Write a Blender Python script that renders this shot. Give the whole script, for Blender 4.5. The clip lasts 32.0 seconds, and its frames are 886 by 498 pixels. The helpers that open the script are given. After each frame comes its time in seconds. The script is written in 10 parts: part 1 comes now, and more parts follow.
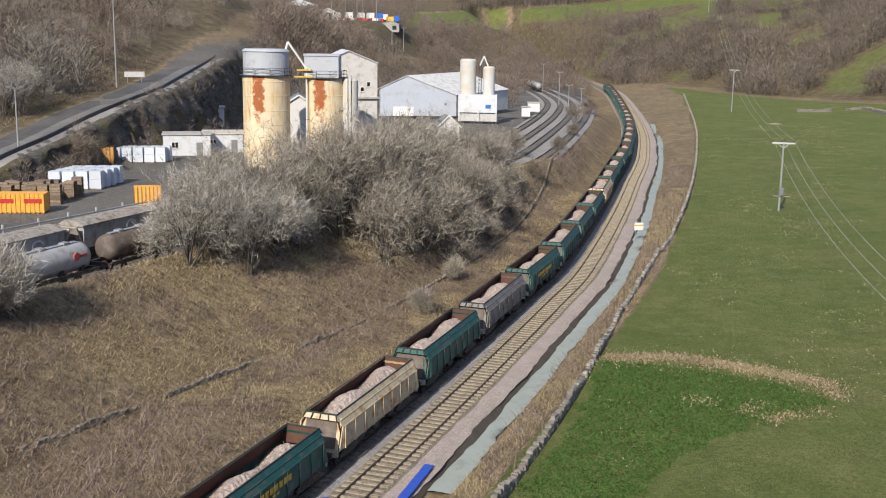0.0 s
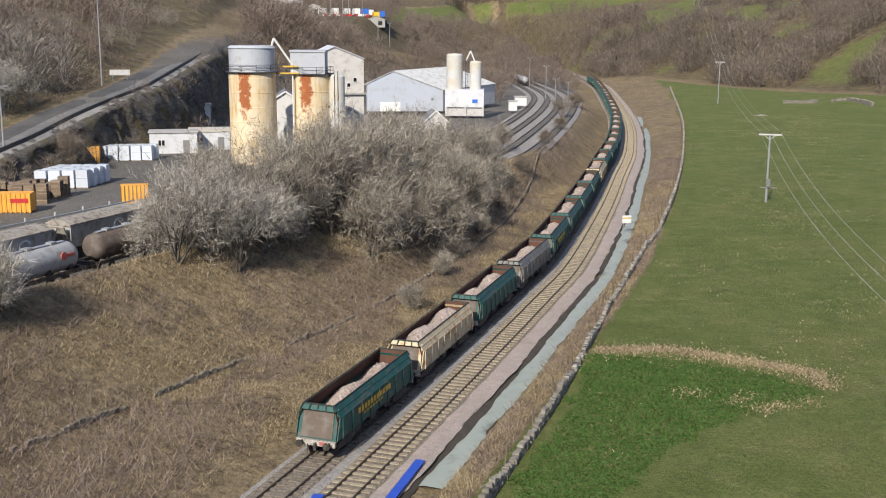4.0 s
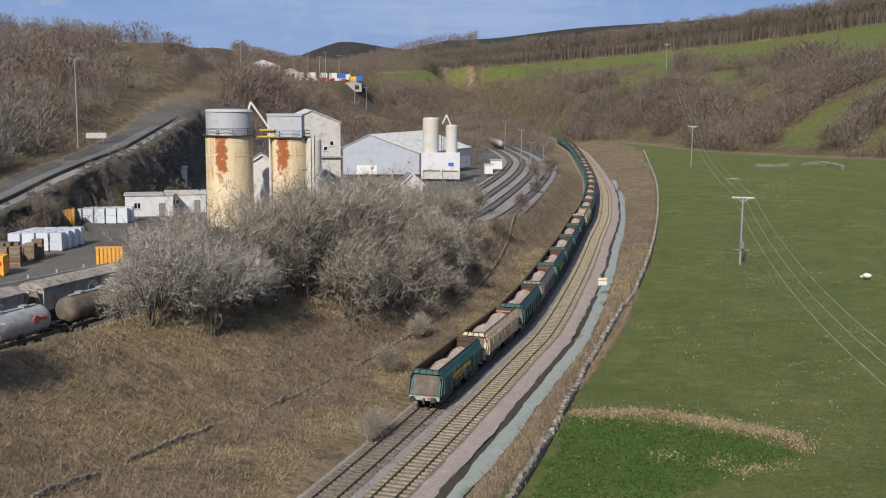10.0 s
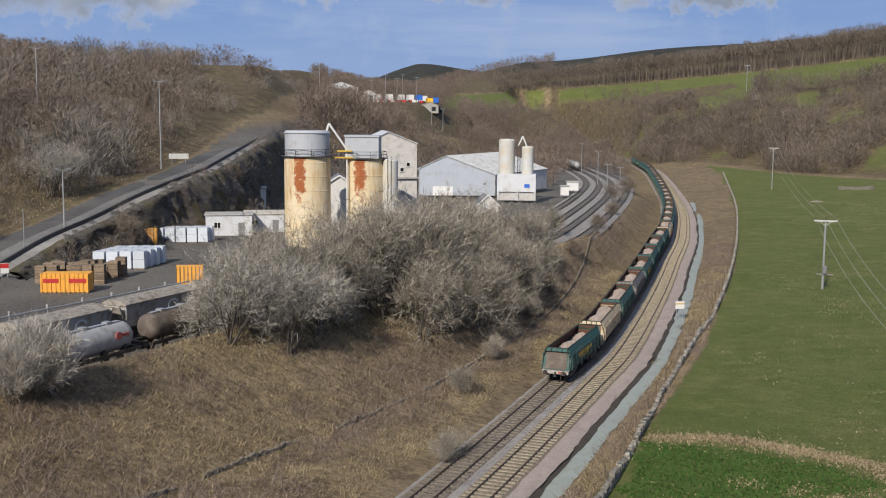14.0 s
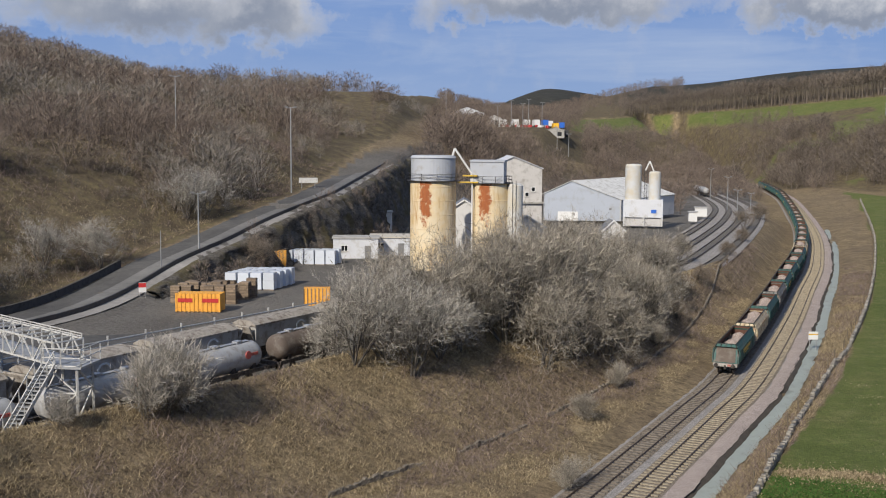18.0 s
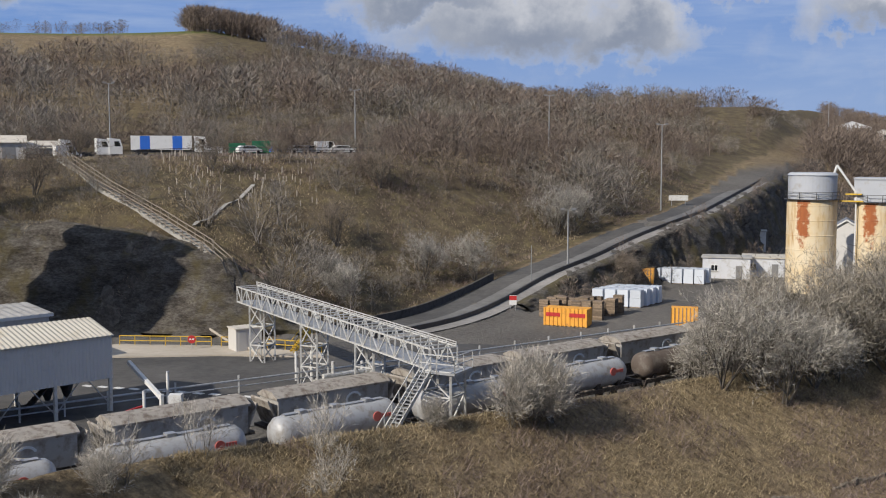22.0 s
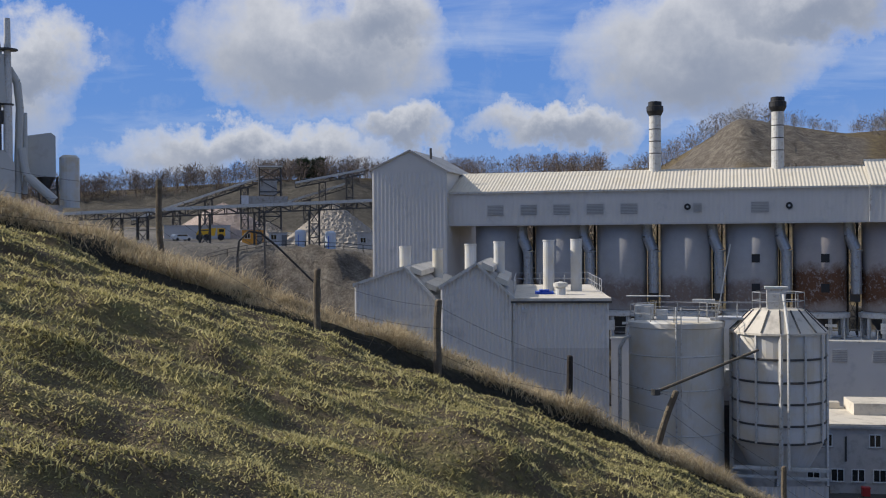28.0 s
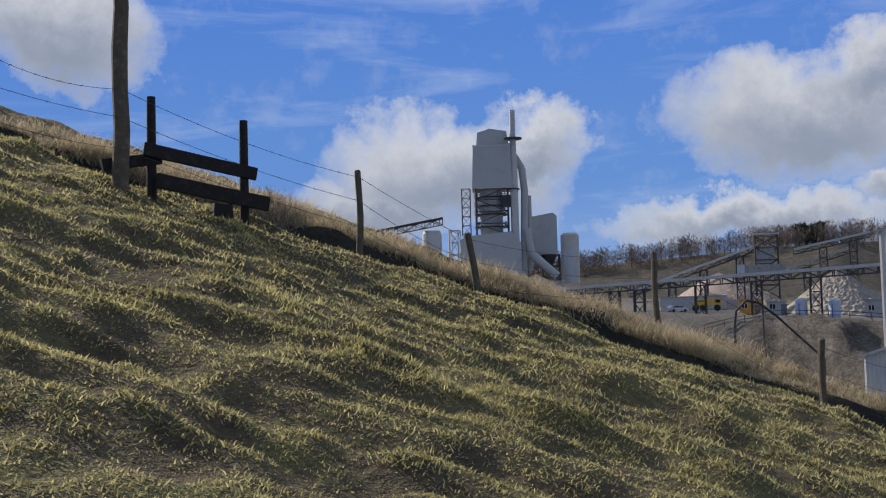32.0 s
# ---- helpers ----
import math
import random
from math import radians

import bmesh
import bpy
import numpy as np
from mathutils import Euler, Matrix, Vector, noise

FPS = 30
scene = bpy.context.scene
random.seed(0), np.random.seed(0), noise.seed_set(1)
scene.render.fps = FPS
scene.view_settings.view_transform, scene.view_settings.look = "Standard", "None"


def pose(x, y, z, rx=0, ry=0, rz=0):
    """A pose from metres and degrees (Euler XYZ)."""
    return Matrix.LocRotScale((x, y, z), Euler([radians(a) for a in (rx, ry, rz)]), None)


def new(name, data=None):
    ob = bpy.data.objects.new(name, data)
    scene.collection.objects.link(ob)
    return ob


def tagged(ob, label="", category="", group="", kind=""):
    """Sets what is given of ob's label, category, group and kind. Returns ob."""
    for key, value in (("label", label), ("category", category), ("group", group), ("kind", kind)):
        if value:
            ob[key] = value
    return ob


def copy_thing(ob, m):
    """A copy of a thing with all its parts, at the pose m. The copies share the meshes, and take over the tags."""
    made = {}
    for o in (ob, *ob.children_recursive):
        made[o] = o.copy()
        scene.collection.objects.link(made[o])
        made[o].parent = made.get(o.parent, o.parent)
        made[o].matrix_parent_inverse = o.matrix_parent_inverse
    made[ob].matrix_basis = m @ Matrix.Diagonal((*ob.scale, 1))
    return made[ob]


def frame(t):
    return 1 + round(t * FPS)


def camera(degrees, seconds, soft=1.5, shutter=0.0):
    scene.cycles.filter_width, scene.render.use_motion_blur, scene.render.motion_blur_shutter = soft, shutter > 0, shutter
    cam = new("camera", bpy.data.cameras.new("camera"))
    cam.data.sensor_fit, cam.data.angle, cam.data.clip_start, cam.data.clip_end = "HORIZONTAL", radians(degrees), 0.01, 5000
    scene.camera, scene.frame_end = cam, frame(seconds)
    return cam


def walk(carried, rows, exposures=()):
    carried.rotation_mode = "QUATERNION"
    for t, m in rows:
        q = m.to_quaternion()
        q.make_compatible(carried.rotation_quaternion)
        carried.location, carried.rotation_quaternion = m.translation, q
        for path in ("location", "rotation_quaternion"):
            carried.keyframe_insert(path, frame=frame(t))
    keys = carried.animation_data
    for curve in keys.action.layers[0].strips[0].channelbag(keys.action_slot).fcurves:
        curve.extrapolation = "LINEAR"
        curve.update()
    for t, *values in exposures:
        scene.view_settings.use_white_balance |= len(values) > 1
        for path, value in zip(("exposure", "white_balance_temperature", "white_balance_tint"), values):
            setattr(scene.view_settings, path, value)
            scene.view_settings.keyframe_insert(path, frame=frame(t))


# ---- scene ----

EYE = 25.0
cam = camera(44.22, 32.0, soft=1.1)
TURNS = [  # seconds, yaw, pitch, roll
    (0, 0.18, -11.40, -0.88),
    (0.5, 0.16, -11.58, -0.76),
    (1, 0.13, -11.77, -0.66),
    (1.5, 0.05, -11.88, -0.58),
    (2, 0.03, -11.93, -0.50),
    (2.5, -0.05, -11.99, -0.48),
    (3, -0.18, -11.94, -0.48),
    (3.5, -0.33, -11.87, -0.38),
    (5.5, -1.36, -10.49, -0.44),
    (6, -1.61, -10.14, -0.41),
    (6.5, -1.86, -9.78, -0.43),
    (7, -1.95, -9.46, -0.43),
    (7.5, -1.96, -9.19, -0.44),
    (8, -1.92, -9.06, -0.43),
    (8.5, -1.86, -8.86, -0.56),
    (9, -1.82, -8.70, -0.46),
    (9.5, -1.82, -8.57, -0.47),
    (10, -1.78, -8.36, -0.48),
    (10.5, -1.53, -8.26, -0.49),
    (11, -1.19, -8.15, -0.50),
    (11.5, -0.76, -8.06, -0.43),
    (12, -0.35, -7.95, -0.50),
    (12.5, 0.16, -7.80, -0.50),
    (13, 0.67, -7.63, -0.50),
    (13.5, 1.41, -7.52, -0.47),
    (14, 2.20, -7.28, -0.44),
    (14.5, 3.12, -7.12, -0.43),
    (16.5, 6.38, -6.54, -0.33),
    (17, 7.10, -6.35, -0.42),
    (17.5, 7.79, -6.18, -0.41),
    (18, 8.75, -6.03, -0.35),
    (18.5, 10.16, -5.94, -0.53),
    (19, 11.82, -5.94, -0.42),
    (19.5, 13.12, -5.87, -0.40),
    (20, 15.05, -5.84, -0.45),
    (20.5, 17.76, -5.75, -0.39),
    (21, 21.24, -5.51, -0.25),
    (21.5, 24.61, -5.26, 0.01),
    (22, 27.95, -5.18, 0.05),
    (22.5, 32.01, -5.17, -0.01),
    (23, 36.25, -5.19, -0.16),
    (23.5, 41.16, -5.22, -0.20),
    (24, 46.12, -5.18, -0.52),
    (24.5, 51.24, -5.09, -0.58),
    (25, 55.91, -4.75, -0.45),
    (25.5, 60.22, -4.22, -0.07),
    (26, 64.80, -3.58, 0.14),
    (26.5, 69.86, -2.83, 0.25),
    (28.5, 85.38, 0.18, 0.45),
    (29, 88.25, 0.72, 0.66),
    (29.5, 92.23, 1.46, 0.89),
    (30, 97.35, 2.01, 1.09),
    (30.5, 101.39, 2.57, 1.72),
    (31, 104.12, 3.01, 1.80),
    (31.5, 106.37, 3.36, 1.61),
    (32, 107.93, 3.70, 1.45),
]
walk(cam, [(t, pose(0, 0, EYE, 90 + p, r, y)) for t, y, p, r in TURNS], exposures=[(0, 0.6), (3, 0.6), (6, 0.56), (7, 0.42), (10, 0.30), (17, 0.25), (21, 0.26), (25, 0.36), (32, 0.42)])

# ---- light ----
SUN_YAW, SUN_EL = 159.0, 33.0          # where the sun stands: turned left from straight ahead, height
TO_SUN = Vector((-math.sin(radians(SUN_YAW)) * math.cos(radians(SUN_EL)),
                 math.cos(radians(SUN_YAW)) * math.cos(radians(SUN_EL)), math.sin(radians(SUN_EL))))
sun = new("sun", bpy.data.lights.new("sun", "SUN"))
sun.data.energy, sun.data.angle, sun.data.color = 3.9, radians(0.6), (1.0, 0.92, 0.81)
sun.rotation_euler = TO_SUN.to_track_quat("Z", "Y").to_euler()


def node(nt, kind, links=None, operation="", use_clamp=False):
    """A node with its operation, input values and links set."""
    n = nt.nodes.new(kind)
    if operation:
        n.operation = operation
    if use_clamp:
        n.use_clamp = True
    for key, value in (links or {}).items():
        if isinstance(value, bpy.types.NodeSocket):
            nt.links.new(value, n.inputs[key])
        else:
            n.inputs[key].default_value = value
    return n


def maths(nt, op, a, b=0.0, c=0.0, clamp=False):
    return node(nt, "ShaderNodeMath", {0: a, 1: b, 2: c}, operation=op, use_clamp=clamp).outputs[0]


def ramp(nt, fac, stops):
    n = node(nt, "ShaderNodeValToRGB", {0: fac})
    e = n.color_ramp.elements
    while len(e) < len(stops):
        e.new(0.5)
    for el, (at, col) in zip(e, stops):
        el.position = at
        el.color = (*col, 1) if len(col) == 3 else col
    return n.outputs[0]


def mix(nt, fac, a, b, blend="MIX"):
    n = nt.nodes.new("ShaderNodeMix")
    n.data_type, n.blend_type = "RGBA", blend
    for i, v in ((0, fac), (6, a), (7, b)):
        if isinstance(v, bpy.types.NodeSocket):
            nt.links.new(v, n.inputs[i])
        else:
            n.inputs[i].default_value = (*v, 1) if isinstance(v, tuple) and len(v) == 3 else v
    return n.outputs[2]


def noise_tex(nt, vec, scale, detail=4.0, rough=0.55, distort=0.0):
    return node(nt, "ShaderNodeTexNoise", {"Vector": vec, "Scale": scale, "Detail": detail, "Roughness": rough, "Distortion": distort}).outputs[0]


def make_sky():
    w = bpy.data.worlds.new("sky")
    scene.world = w
    w.use_nodes = True
    nt = w.node_tree
    nt.nodes.clear()
    sky = nt.nodes.new("ShaderNodeTexSky")
    sky.sky_type, sky.sun_disc, sky.sun_elevation, sky.sun_rotation = "NISHITA", False, radians(SUN_EL), radians(-SUN_YAW)
    sky.air_density, sky.dust_density, sky.ozone_density = 1.0, 0.6, 2.2
    co = node(nt, "ShaderNodeTexCoord").outputs["Generated"]
    # cumulus: soft blobs about the bearings where the clouds stand, broken up by noise
    wob = node(nt, "ShaderNodeTexNoise", {"Vector": co, "Scale": 17.0, "Detail": 9.0, "Roughness": 0.62})
    off = node(nt, "ShaderNodeVectorMath", {0: wob.outputs["Color"], 1: (0.5, 0.5, 0.5)}, operation="SUBTRACT").outputs[0]
    off = node(nt, "ShaderNodeVectorMath", {0: off, "Scale": 0.11}, operation="SCALE").outputs[0]
    p = node(nt, "ShaderNodeVectorMath", {0: co, 1: off}, operation="ADD").outputs[0]
    total, shade = None, None
    for az, el, wide, high in CLOUDS:
        a, e = radians(az), radians(el)
        mid = Vector((-math.sin(a) * math.cos(e), math.cos(a) * math.cos(e), math.sin(e)))
        d = node(nt, "ShaderNodeVectorMath", {0: p, 1: mid}, operation="SUBTRACT").outputs[0]
        side = Vector((-math.cos(a), -math.sin(a), 0))
        u = node(nt, "ShaderNodeVectorMath", {0: d, 1: side}, operation="DOT_PRODUCT").outputs["Value"]
        sep = node(nt, "ShaderNodeSeparateXYZ", {0: d})
        uu = maths(nt, "DIVIDE", u, radians(wide))
        vv = maths(nt, "DIVIDE", sep.outputs[2], radians(high))
        r2 = maths(nt, "ADD", maths(nt, "MULTIPLY", uu, uu), maths(nt, "MULTIPLY", vv, vv))
        dots = node(nt, "ShaderNodeVectorMath", {0: co, 1: mid}, operation="DOT_PRODUCT").outputs["Value"]
        blob = maths(nt, "MULTIPLY", maths(nt, "SUBTRACT", 1.0, r2, clamp=True), maths(nt, "GREATER_THAN", dots, 0.0))
        low = maths(nt, "MULTIPLY", blob, maths(nt, "MULTIPLY_ADD", vv, -0.6, 0.45, clamp=True))
        total = blob if total is None else maths(nt, "MAXIMUM", total, blob)
        shade = low if shade is None else maths(nt, "MAXIMUM", shade, low)
    fine = noise_tex(nt, co, 26.0, 8.0, 0.6)
    dens = maths(nt, "ADD", total, maths(nt, "MULTIPLY_ADD", fine, 0.5, -0.27))
    mask = ramp(nt, dens, [(0.0, (0, 0, 0)), (0.22, (0.35, 0.35, 0.35)), (0.70, (0.95, 0.95, 0.95))])
    # thin high streaks
    flat = node(nt, "ShaderNodeMapping", {"Vector": co, "Scale": (1.0, 1.0, 7.0)}).outputs[0]
    streak = ramp(nt, noise_tex(nt, flat, 3.0, 7.0, 0.6, 0.4), [(0.50, (0, 0, 0)), (0.78, (0.5, 0.5, 0.5))])
    high = node(nt, "ShaderNodeSeparateXYZ", {0: co}).outputs[2]
    low_blue = ramp(nt, high, [(0.0, (2.3, 3.3, 5.2)), (0.12, (1.0, 2.15, 4.9)), (0.30, (0.6, 1.6, 4.8))])
    base = mix(nt, node(nt, "ShaderNodeMapRange", {0: high, 1: 0.28, 2: 0.6}).outputs[0], low_blue, sky.outputs[0])
    ahead = node(nt, "ShaderNodeVectorMath", {0: co, 1: (-0.17, 0.985, 0.0)}, operation="DOT_PRODUCT").outputs["Value"]
    veil = maths(nt, "MULTIPLY", node(nt, "ShaderNodeMapRange", {0: ahead, 1: 0.55, 2: 0.95}).outputs[0], maths(nt, "MULTIPLY_ADD", noise_tex(nt, flat, 5.0, 6.0, 0.6), 0.7, 0.0, clamp=True))
    base = mix(nt, veil, base, (2.9, 3.7, 5.5))
    sky_col = mix(nt, streak, base, (4.6, 5.2, 6.2))
    # unseen cloud cover overhead, added to raise the fill light
    upper = maths(nt, "MULTIPLY", ramp(nt, noise_tex(nt, co, 3.2, 9.0, 0.6), [(0.46, (0, 0, 0)), (0.60, (1, 1, 1))]), node(nt, "ShaderNodeMapRange", {0: high, 1: 0.36, 2: 0.5}).outputs[0])
    mask = maths(nt, "MAXIMUM", mask, upper)
    cloud_col = mix(nt, maths(nt, "MULTIPLY", shade, 1.7, clamp=True), (5.0, 5.1, 5.4), (2.1, 2.4, 3.05))
    col = mix(nt, mask, sky_col, cloud_col)
    bg = node(nt, "ShaderNodeBackground", {"Color": col, "Strength": 0.1})
    nt.links.new(bg.outputs[0], node(nt, "ShaderNodeOutputWorld").inputs[0])


CLOUDS = [(107.5, 7.6, 7.5, 3.6), (110.5, 6.0, 6, 2.2), (103, 9.0, 3.5, 2.4), (89.0, 9.8, 8.2, 3.8), (86, 11.5, 4, 2.6), (92, 4.6, 9, 1.7), (69, 9.6, 7.5, 4.2), (64, 12, 6, 2.5),
          (76, 6.0, 5, 1.6), (57.5, 8.0, 2.4, 2.2), (50.8, 8.4, 2.4, 2.4), (84, 6, 3, 1.4), (24, 6.6, 8.0, 2.2), (18.5, 6.0, 5, 1.7), (29, 8.2, 5, 1.6), (3, 6.8, 8, 1.5), (-11, 6.4, 7, 1.2),
          (127, 15, 5.5, 3.5), (37, 12, 6, 2.6), (9, 8.6, 6, 1.4)]
make_sky()

# ---- materials ----
MATS = {}


def coat(name, rough=0.7, metal=0.0, spec=0.4):
    """A new material with its tree, its coordinates in metres and its shader."""
    m = bpy.data.materials.new(name)
    m.use_nodes = True
    nt = m.node_tree
    b = nt.nodes["Principled BSDF"]
    b.inputs["Roughness"].default_value, b.inputs["Metallic"].default_value = rough, metal
    b.inputs["Specular IOR Level"].default_value = spec
    geo = nt.nodes.new("ShaderNodeNewGeometry")
    MATS[name] = m
    return m, nt, b, geo.outputs["Position"]


def bump(nt, b, height, strength=0.4, distance=0.05):
    nt.links.new(node(nt, "ShaderNodeBump", {"Height": height, "Strength": strength, "Distance": distance}).outputs[0], b.inputs["Normal"])


def local(nt):
    return nt.nodes.new("ShaderNodeTexCoord").outputs["Object"]


def plain(name, col, rough=0.6, metal=0.0, vary=0.25, scale=1.5, dirt=None, amount=0.5, grain=30.0, bumps=0.15, obj=True, rnd=0.0):
    """Paint, metal, stone or wood: a base colour with two scales of variation and an optional dirt colour in patches."""
    m, nt, b, pos = coat(name, rough, metal)
    co = local(nt) if obj else pos
    n1, n2 = noise_tex(nt, co, scale, 5.0), noise_tex(nt, co, grain, 3.0)
    f = maths(nt, "MULTIPLY_ADD", n1, 2 * vary, 1 - vary)
    f = maths(nt, "MULTIPLY", f, maths(nt, "MULTIPLY_ADD", n2, vary, 1 - vary / 2))
    if rnd:
        r = nt.nodes.new("ShaderNodeObjectInfo").outputs["Random"]
        f = maths(nt, "MULTIPLY", f, maths(nt, "MULTIPLY_ADD", r, 2 * rnd, 1 - rnd))
    c = mix(nt, 1.0, (*col, 1), node(nt, "ShaderNodeCombineColor", {0: f, 1: f, 2: f}).outputs[0], "MULTIPLY")
    if dirt:
        d = ramp(nt, noise_tex(nt, co, scale * 1.7, 7.0, 0.65), [(0.62 - 0.3 * amount, (0, 0, 0)), (0.80 - 0.3 * amount, (1, 1, 1))])
        c = mix(nt, d, c, (*dirt, 1))
    nt.links.new(c, b.inputs["Base Color"])
    if bumps:
        bump(nt, b, maths(nt, "ADD", n1, n2), bumps, 0.02)
    return m


# ---- building kit ----
def part(name, bm, material, parent=None, label="", smooth=False):
    """Links a bmesh as one mesh object, under a thing or part if one is given."""
    me = bpy.data.meshes.new(name)
    if smooth:
        for f in bm.faces:
            f.smooth = True
    bm.to_mesh(me)
    bm.free()
    me.materials.append(MATS[material] if isinstance(material, str) else material)
    ob = new(name, me)
    if parent is not None:
        ob.parent = parent
    if label:
        ob["label"] = label
    return ob


def again(src, parent, m):
    """Another object on the same mesh."""
    ob = new(src.name.split(".")[0], src.data)
    ob.parent = parent
    ob.matrix_basis = m
    for key in ("label",):
        if key in src:
            ob[key] = src[key]
    return ob


def thing(name, label, category, m=None, group="", kind=""):
    ob = new(name)
    ob.empty_display_size = 0.3
    if m is not None:
        ob.matrix_basis = m
    return tagged(ob, label, category, group, kind)


def quads(bm, pts, faces):
    vs = [bm.verts.new(p) for p in pts]
    for f in faces:
        bm.faces.new([vs[i] for i in f])
    return vs


CUBE = ((0, 3, 2, 1), (4, 5, 6, 7), (0, 1, 5, 4), (1, 2, 6, 5), (2, 3, 7, 6), (3, 0, 4, 7))


def box(bm, x0, y0, z0, x1, y1, z1, m=None):
    pts = [Vector(p) for p in ((x0, y0, z0), (x1, y0, z0), (x1, y1, z0), (x0, y1, z0), (x0, y0, z1), (x1, y0, z1), (x1, y1, z1), (x0, y1, z1))]
    return quads(bm, [m @ p for p in pts] if m else pts, CUBE)


def cbox(x, y, z, sx, sy, sz, bevel=0.0):
    """A bmesh box about a centre, with bevelled edges if wanted."""
    bm = bmesh.new()
    box(bm, x - sx / 2, y - sy / 2, z - sz / 2, x + sx / 2, y + sy / 2, z + sz / 2)
    if bevel:
        bmesh.ops.bevel(bm, geom=bm.edges[:], offset=bevel, segments=1, affect="EDGES")
    return bm


def tube(bm, p, q, r0, r1=None, n=8, caps=True):
    """A tapered round bar from p to q."""
    p, q = Vector(p), Vector(q)
    r1 = r0 if r1 is None else r1
    d = (q - p).normalized()
    a = d.orthogonal().normalized()
    b = d.cross(a)
    ring = [[bm.verts.new(c + r * (math.cos(2 * math.pi * i / n) * a + math.sin(2 * math.pi * i / n) * b)) for i in range(n)] for c, r in ((p, r0), (q, r1))]
    for i in range(n):
        j = (i + 1) % n
        bm.faces.new((ring[0][i], ring[0][j], ring[1][j], ring[1][i]))
    if caps:
        bm.faces.new(ring[0][::-1])
        bm.faces.new(ring[1])


def lathe(bm, profile, n=32, at=(0, 0, 0), caps=True):
    """Turns a profile of (radius, height) about the upright axis."""
    rings = []
    for r, z in profile:
        rings.append([bm.verts.new((at[0] + r * math.cos(2 * math.pi * i / n), at[1] + r * math.sin(2 * math.pi * i / n), at[2] + z)) for i in range(n)])
    for a, b in zip(rings, rings[1:]):
        for i in range(n):
            j = (i + 1) % n
            bm.faces.new((a[i], a[j], b[j], b[i]))
    if caps:
        bm.faces.new(rings[0][::-1])
        bm.faces.new(rings[-1])


def bar(bm, p, q, w, h=None, up=(0, 0, 1)):
    """A square bar from p to q."""
    p, q, h = Vector(p), Vector(q), w if h is None else h
    d = (q - p).normalized()
    a = d.cross(Vector(up))
    a = a.normalized() if a.length > 1e-4 else d.orthogonal().normalized()
    b = a.cross(d)
    pts = [c + sa * a * w / 2 + sb * b * h / 2 for c in (p, q) for sa, sb in ((-1, -1), (1, -1), (1, 1), (-1, 1))]
    quads(bm, pts, CUBE)


def prism(bm, poly, y0, y1, m=None):
    """A polygon of (x, z) pushed along y."""
    n = len(poly)
    pts = [Vector((x, y, z)) for y in (y0, y1) for x, z in poly]
    if m:
        pts = [m @ p for p in pts]
    quads(bm, pts, [tuple(range(n)), tuple(range(2 * n - 1, n - 1, -1))] + [(i, i + n, (i + 1) % n + n, (i + 1) % n) for i in range(n)])


def mesh_from(name, verts, faces, material, parent=None, label="", smooth=True):
    me = bpy.data.meshes.new(name)
    me.from_pydata(verts, [], faces)
    if smooth:
        me.polygons.foreach_set("use_smooth", [True] * len(me.polygons))
    me.materials.append(MATS[material] if isinstance(material, str) else material)
    ob = new(name, me)
    if parent is not None:
        ob.parent = parent
    if label:
        ob["label"] = label
    return ob


def wavy(bm, p, q, z0, z1, pitch=0.3, depth=0.05, up=None):
    """A sheet of corrugated cladding from p to q (plan points), upright from z0 to z1; z1 may differ at the ends."""
    p, q = Vector((*p, 0)), Vector((*q, 0))
    d = q - p
    n = max(2, int(d.length / pitch) * 2)
    nrm = Vector((d.y, -d.x, 0)).normalized()
    z1a, z1b = z1 if isinstance(z1, tuple) else (z1, z1)
    lo, hi = [], []
    for i in range(n + 1):
        t = i / n
        c = p + d * t + nrm * (depth if i % 2 else 0)
        lo.append(bm.verts.new((c.x, c.y, z0)))
        hi.append(bm.verts.new((c.x, c.y, z1a + (z1b - z1a) * t)))
    for i in range(n):
        bm.faces.new((lo[i], lo[i + 1], hi[i + 1], hi[i]))

# ---- the lie of the land ----
def spline(pts, step=2.0):
    """Points about every step metres along a smooth line through pts."""
    p = [np.array(v, float) for v in pts]
    p = [2 * p[0] - p[1]] + p + [2 * p[-1] - p[-2]]
    out = []
    for a, b, c, d in zip(p, p[1:], p[2:], p[3:]):
        for t in np.linspace(0, 1, max(2, int(np.linalg.norm(c[:2] - b[:2]) / step)), endpoint=False):
            out.append(0.5 * (2 * b + (c - a) * t + (2 * a - 5 * b + 4 * c - d) * t * t + (3 * b - a - 3 * c + d) * t ** 3))
    return np.array(out + [p[-2]])


def lane(pts, side):
    """The line moved sideways, left if positive."""
    d = np.gradient(pts[:, :2], axis=0)
    d /= np.linalg.norm(d, axis=1)[:, None]
    out = pts.copy()
    out[:, 0] -= d[:, 1] * side
    out[:, 1] += d[:, 0] * side
    return out


def beside(line, x, y):
    """Signed distance to a line (left positive) and the place along it, as an index, for arrays of points."""
    x, y = np.asarray(x, float).ravel(), np.asarray(y, float).ravel()
    best, sgn, where = np.full(x.shape, 1e9), np.ones(x.shape), np.zeros(x.shape)
    for i in range(len(line) - 1):
        ax, ay, bx, by = line[i, 0], line[i, 1], line[i + 1, 0], line[i + 1, 1]
        dx, dy = bx - ax, by - ay
        t = np.clip(((x - ax) * dx + (y - ay) * dy) / (dx * dx + dy * dy), 0, 1)
        ex, ey = x - ax - t * dx, y - ay - t * dy
        d = np.hypot(ex, ey)
        near = d < best
        best[near], where[near] = d[near], (i + t)[near]
        sgn[near] = np.where(dx * ey - dy * ex > 0, 1.0, -1.0)[near]
    return best * sgn, where


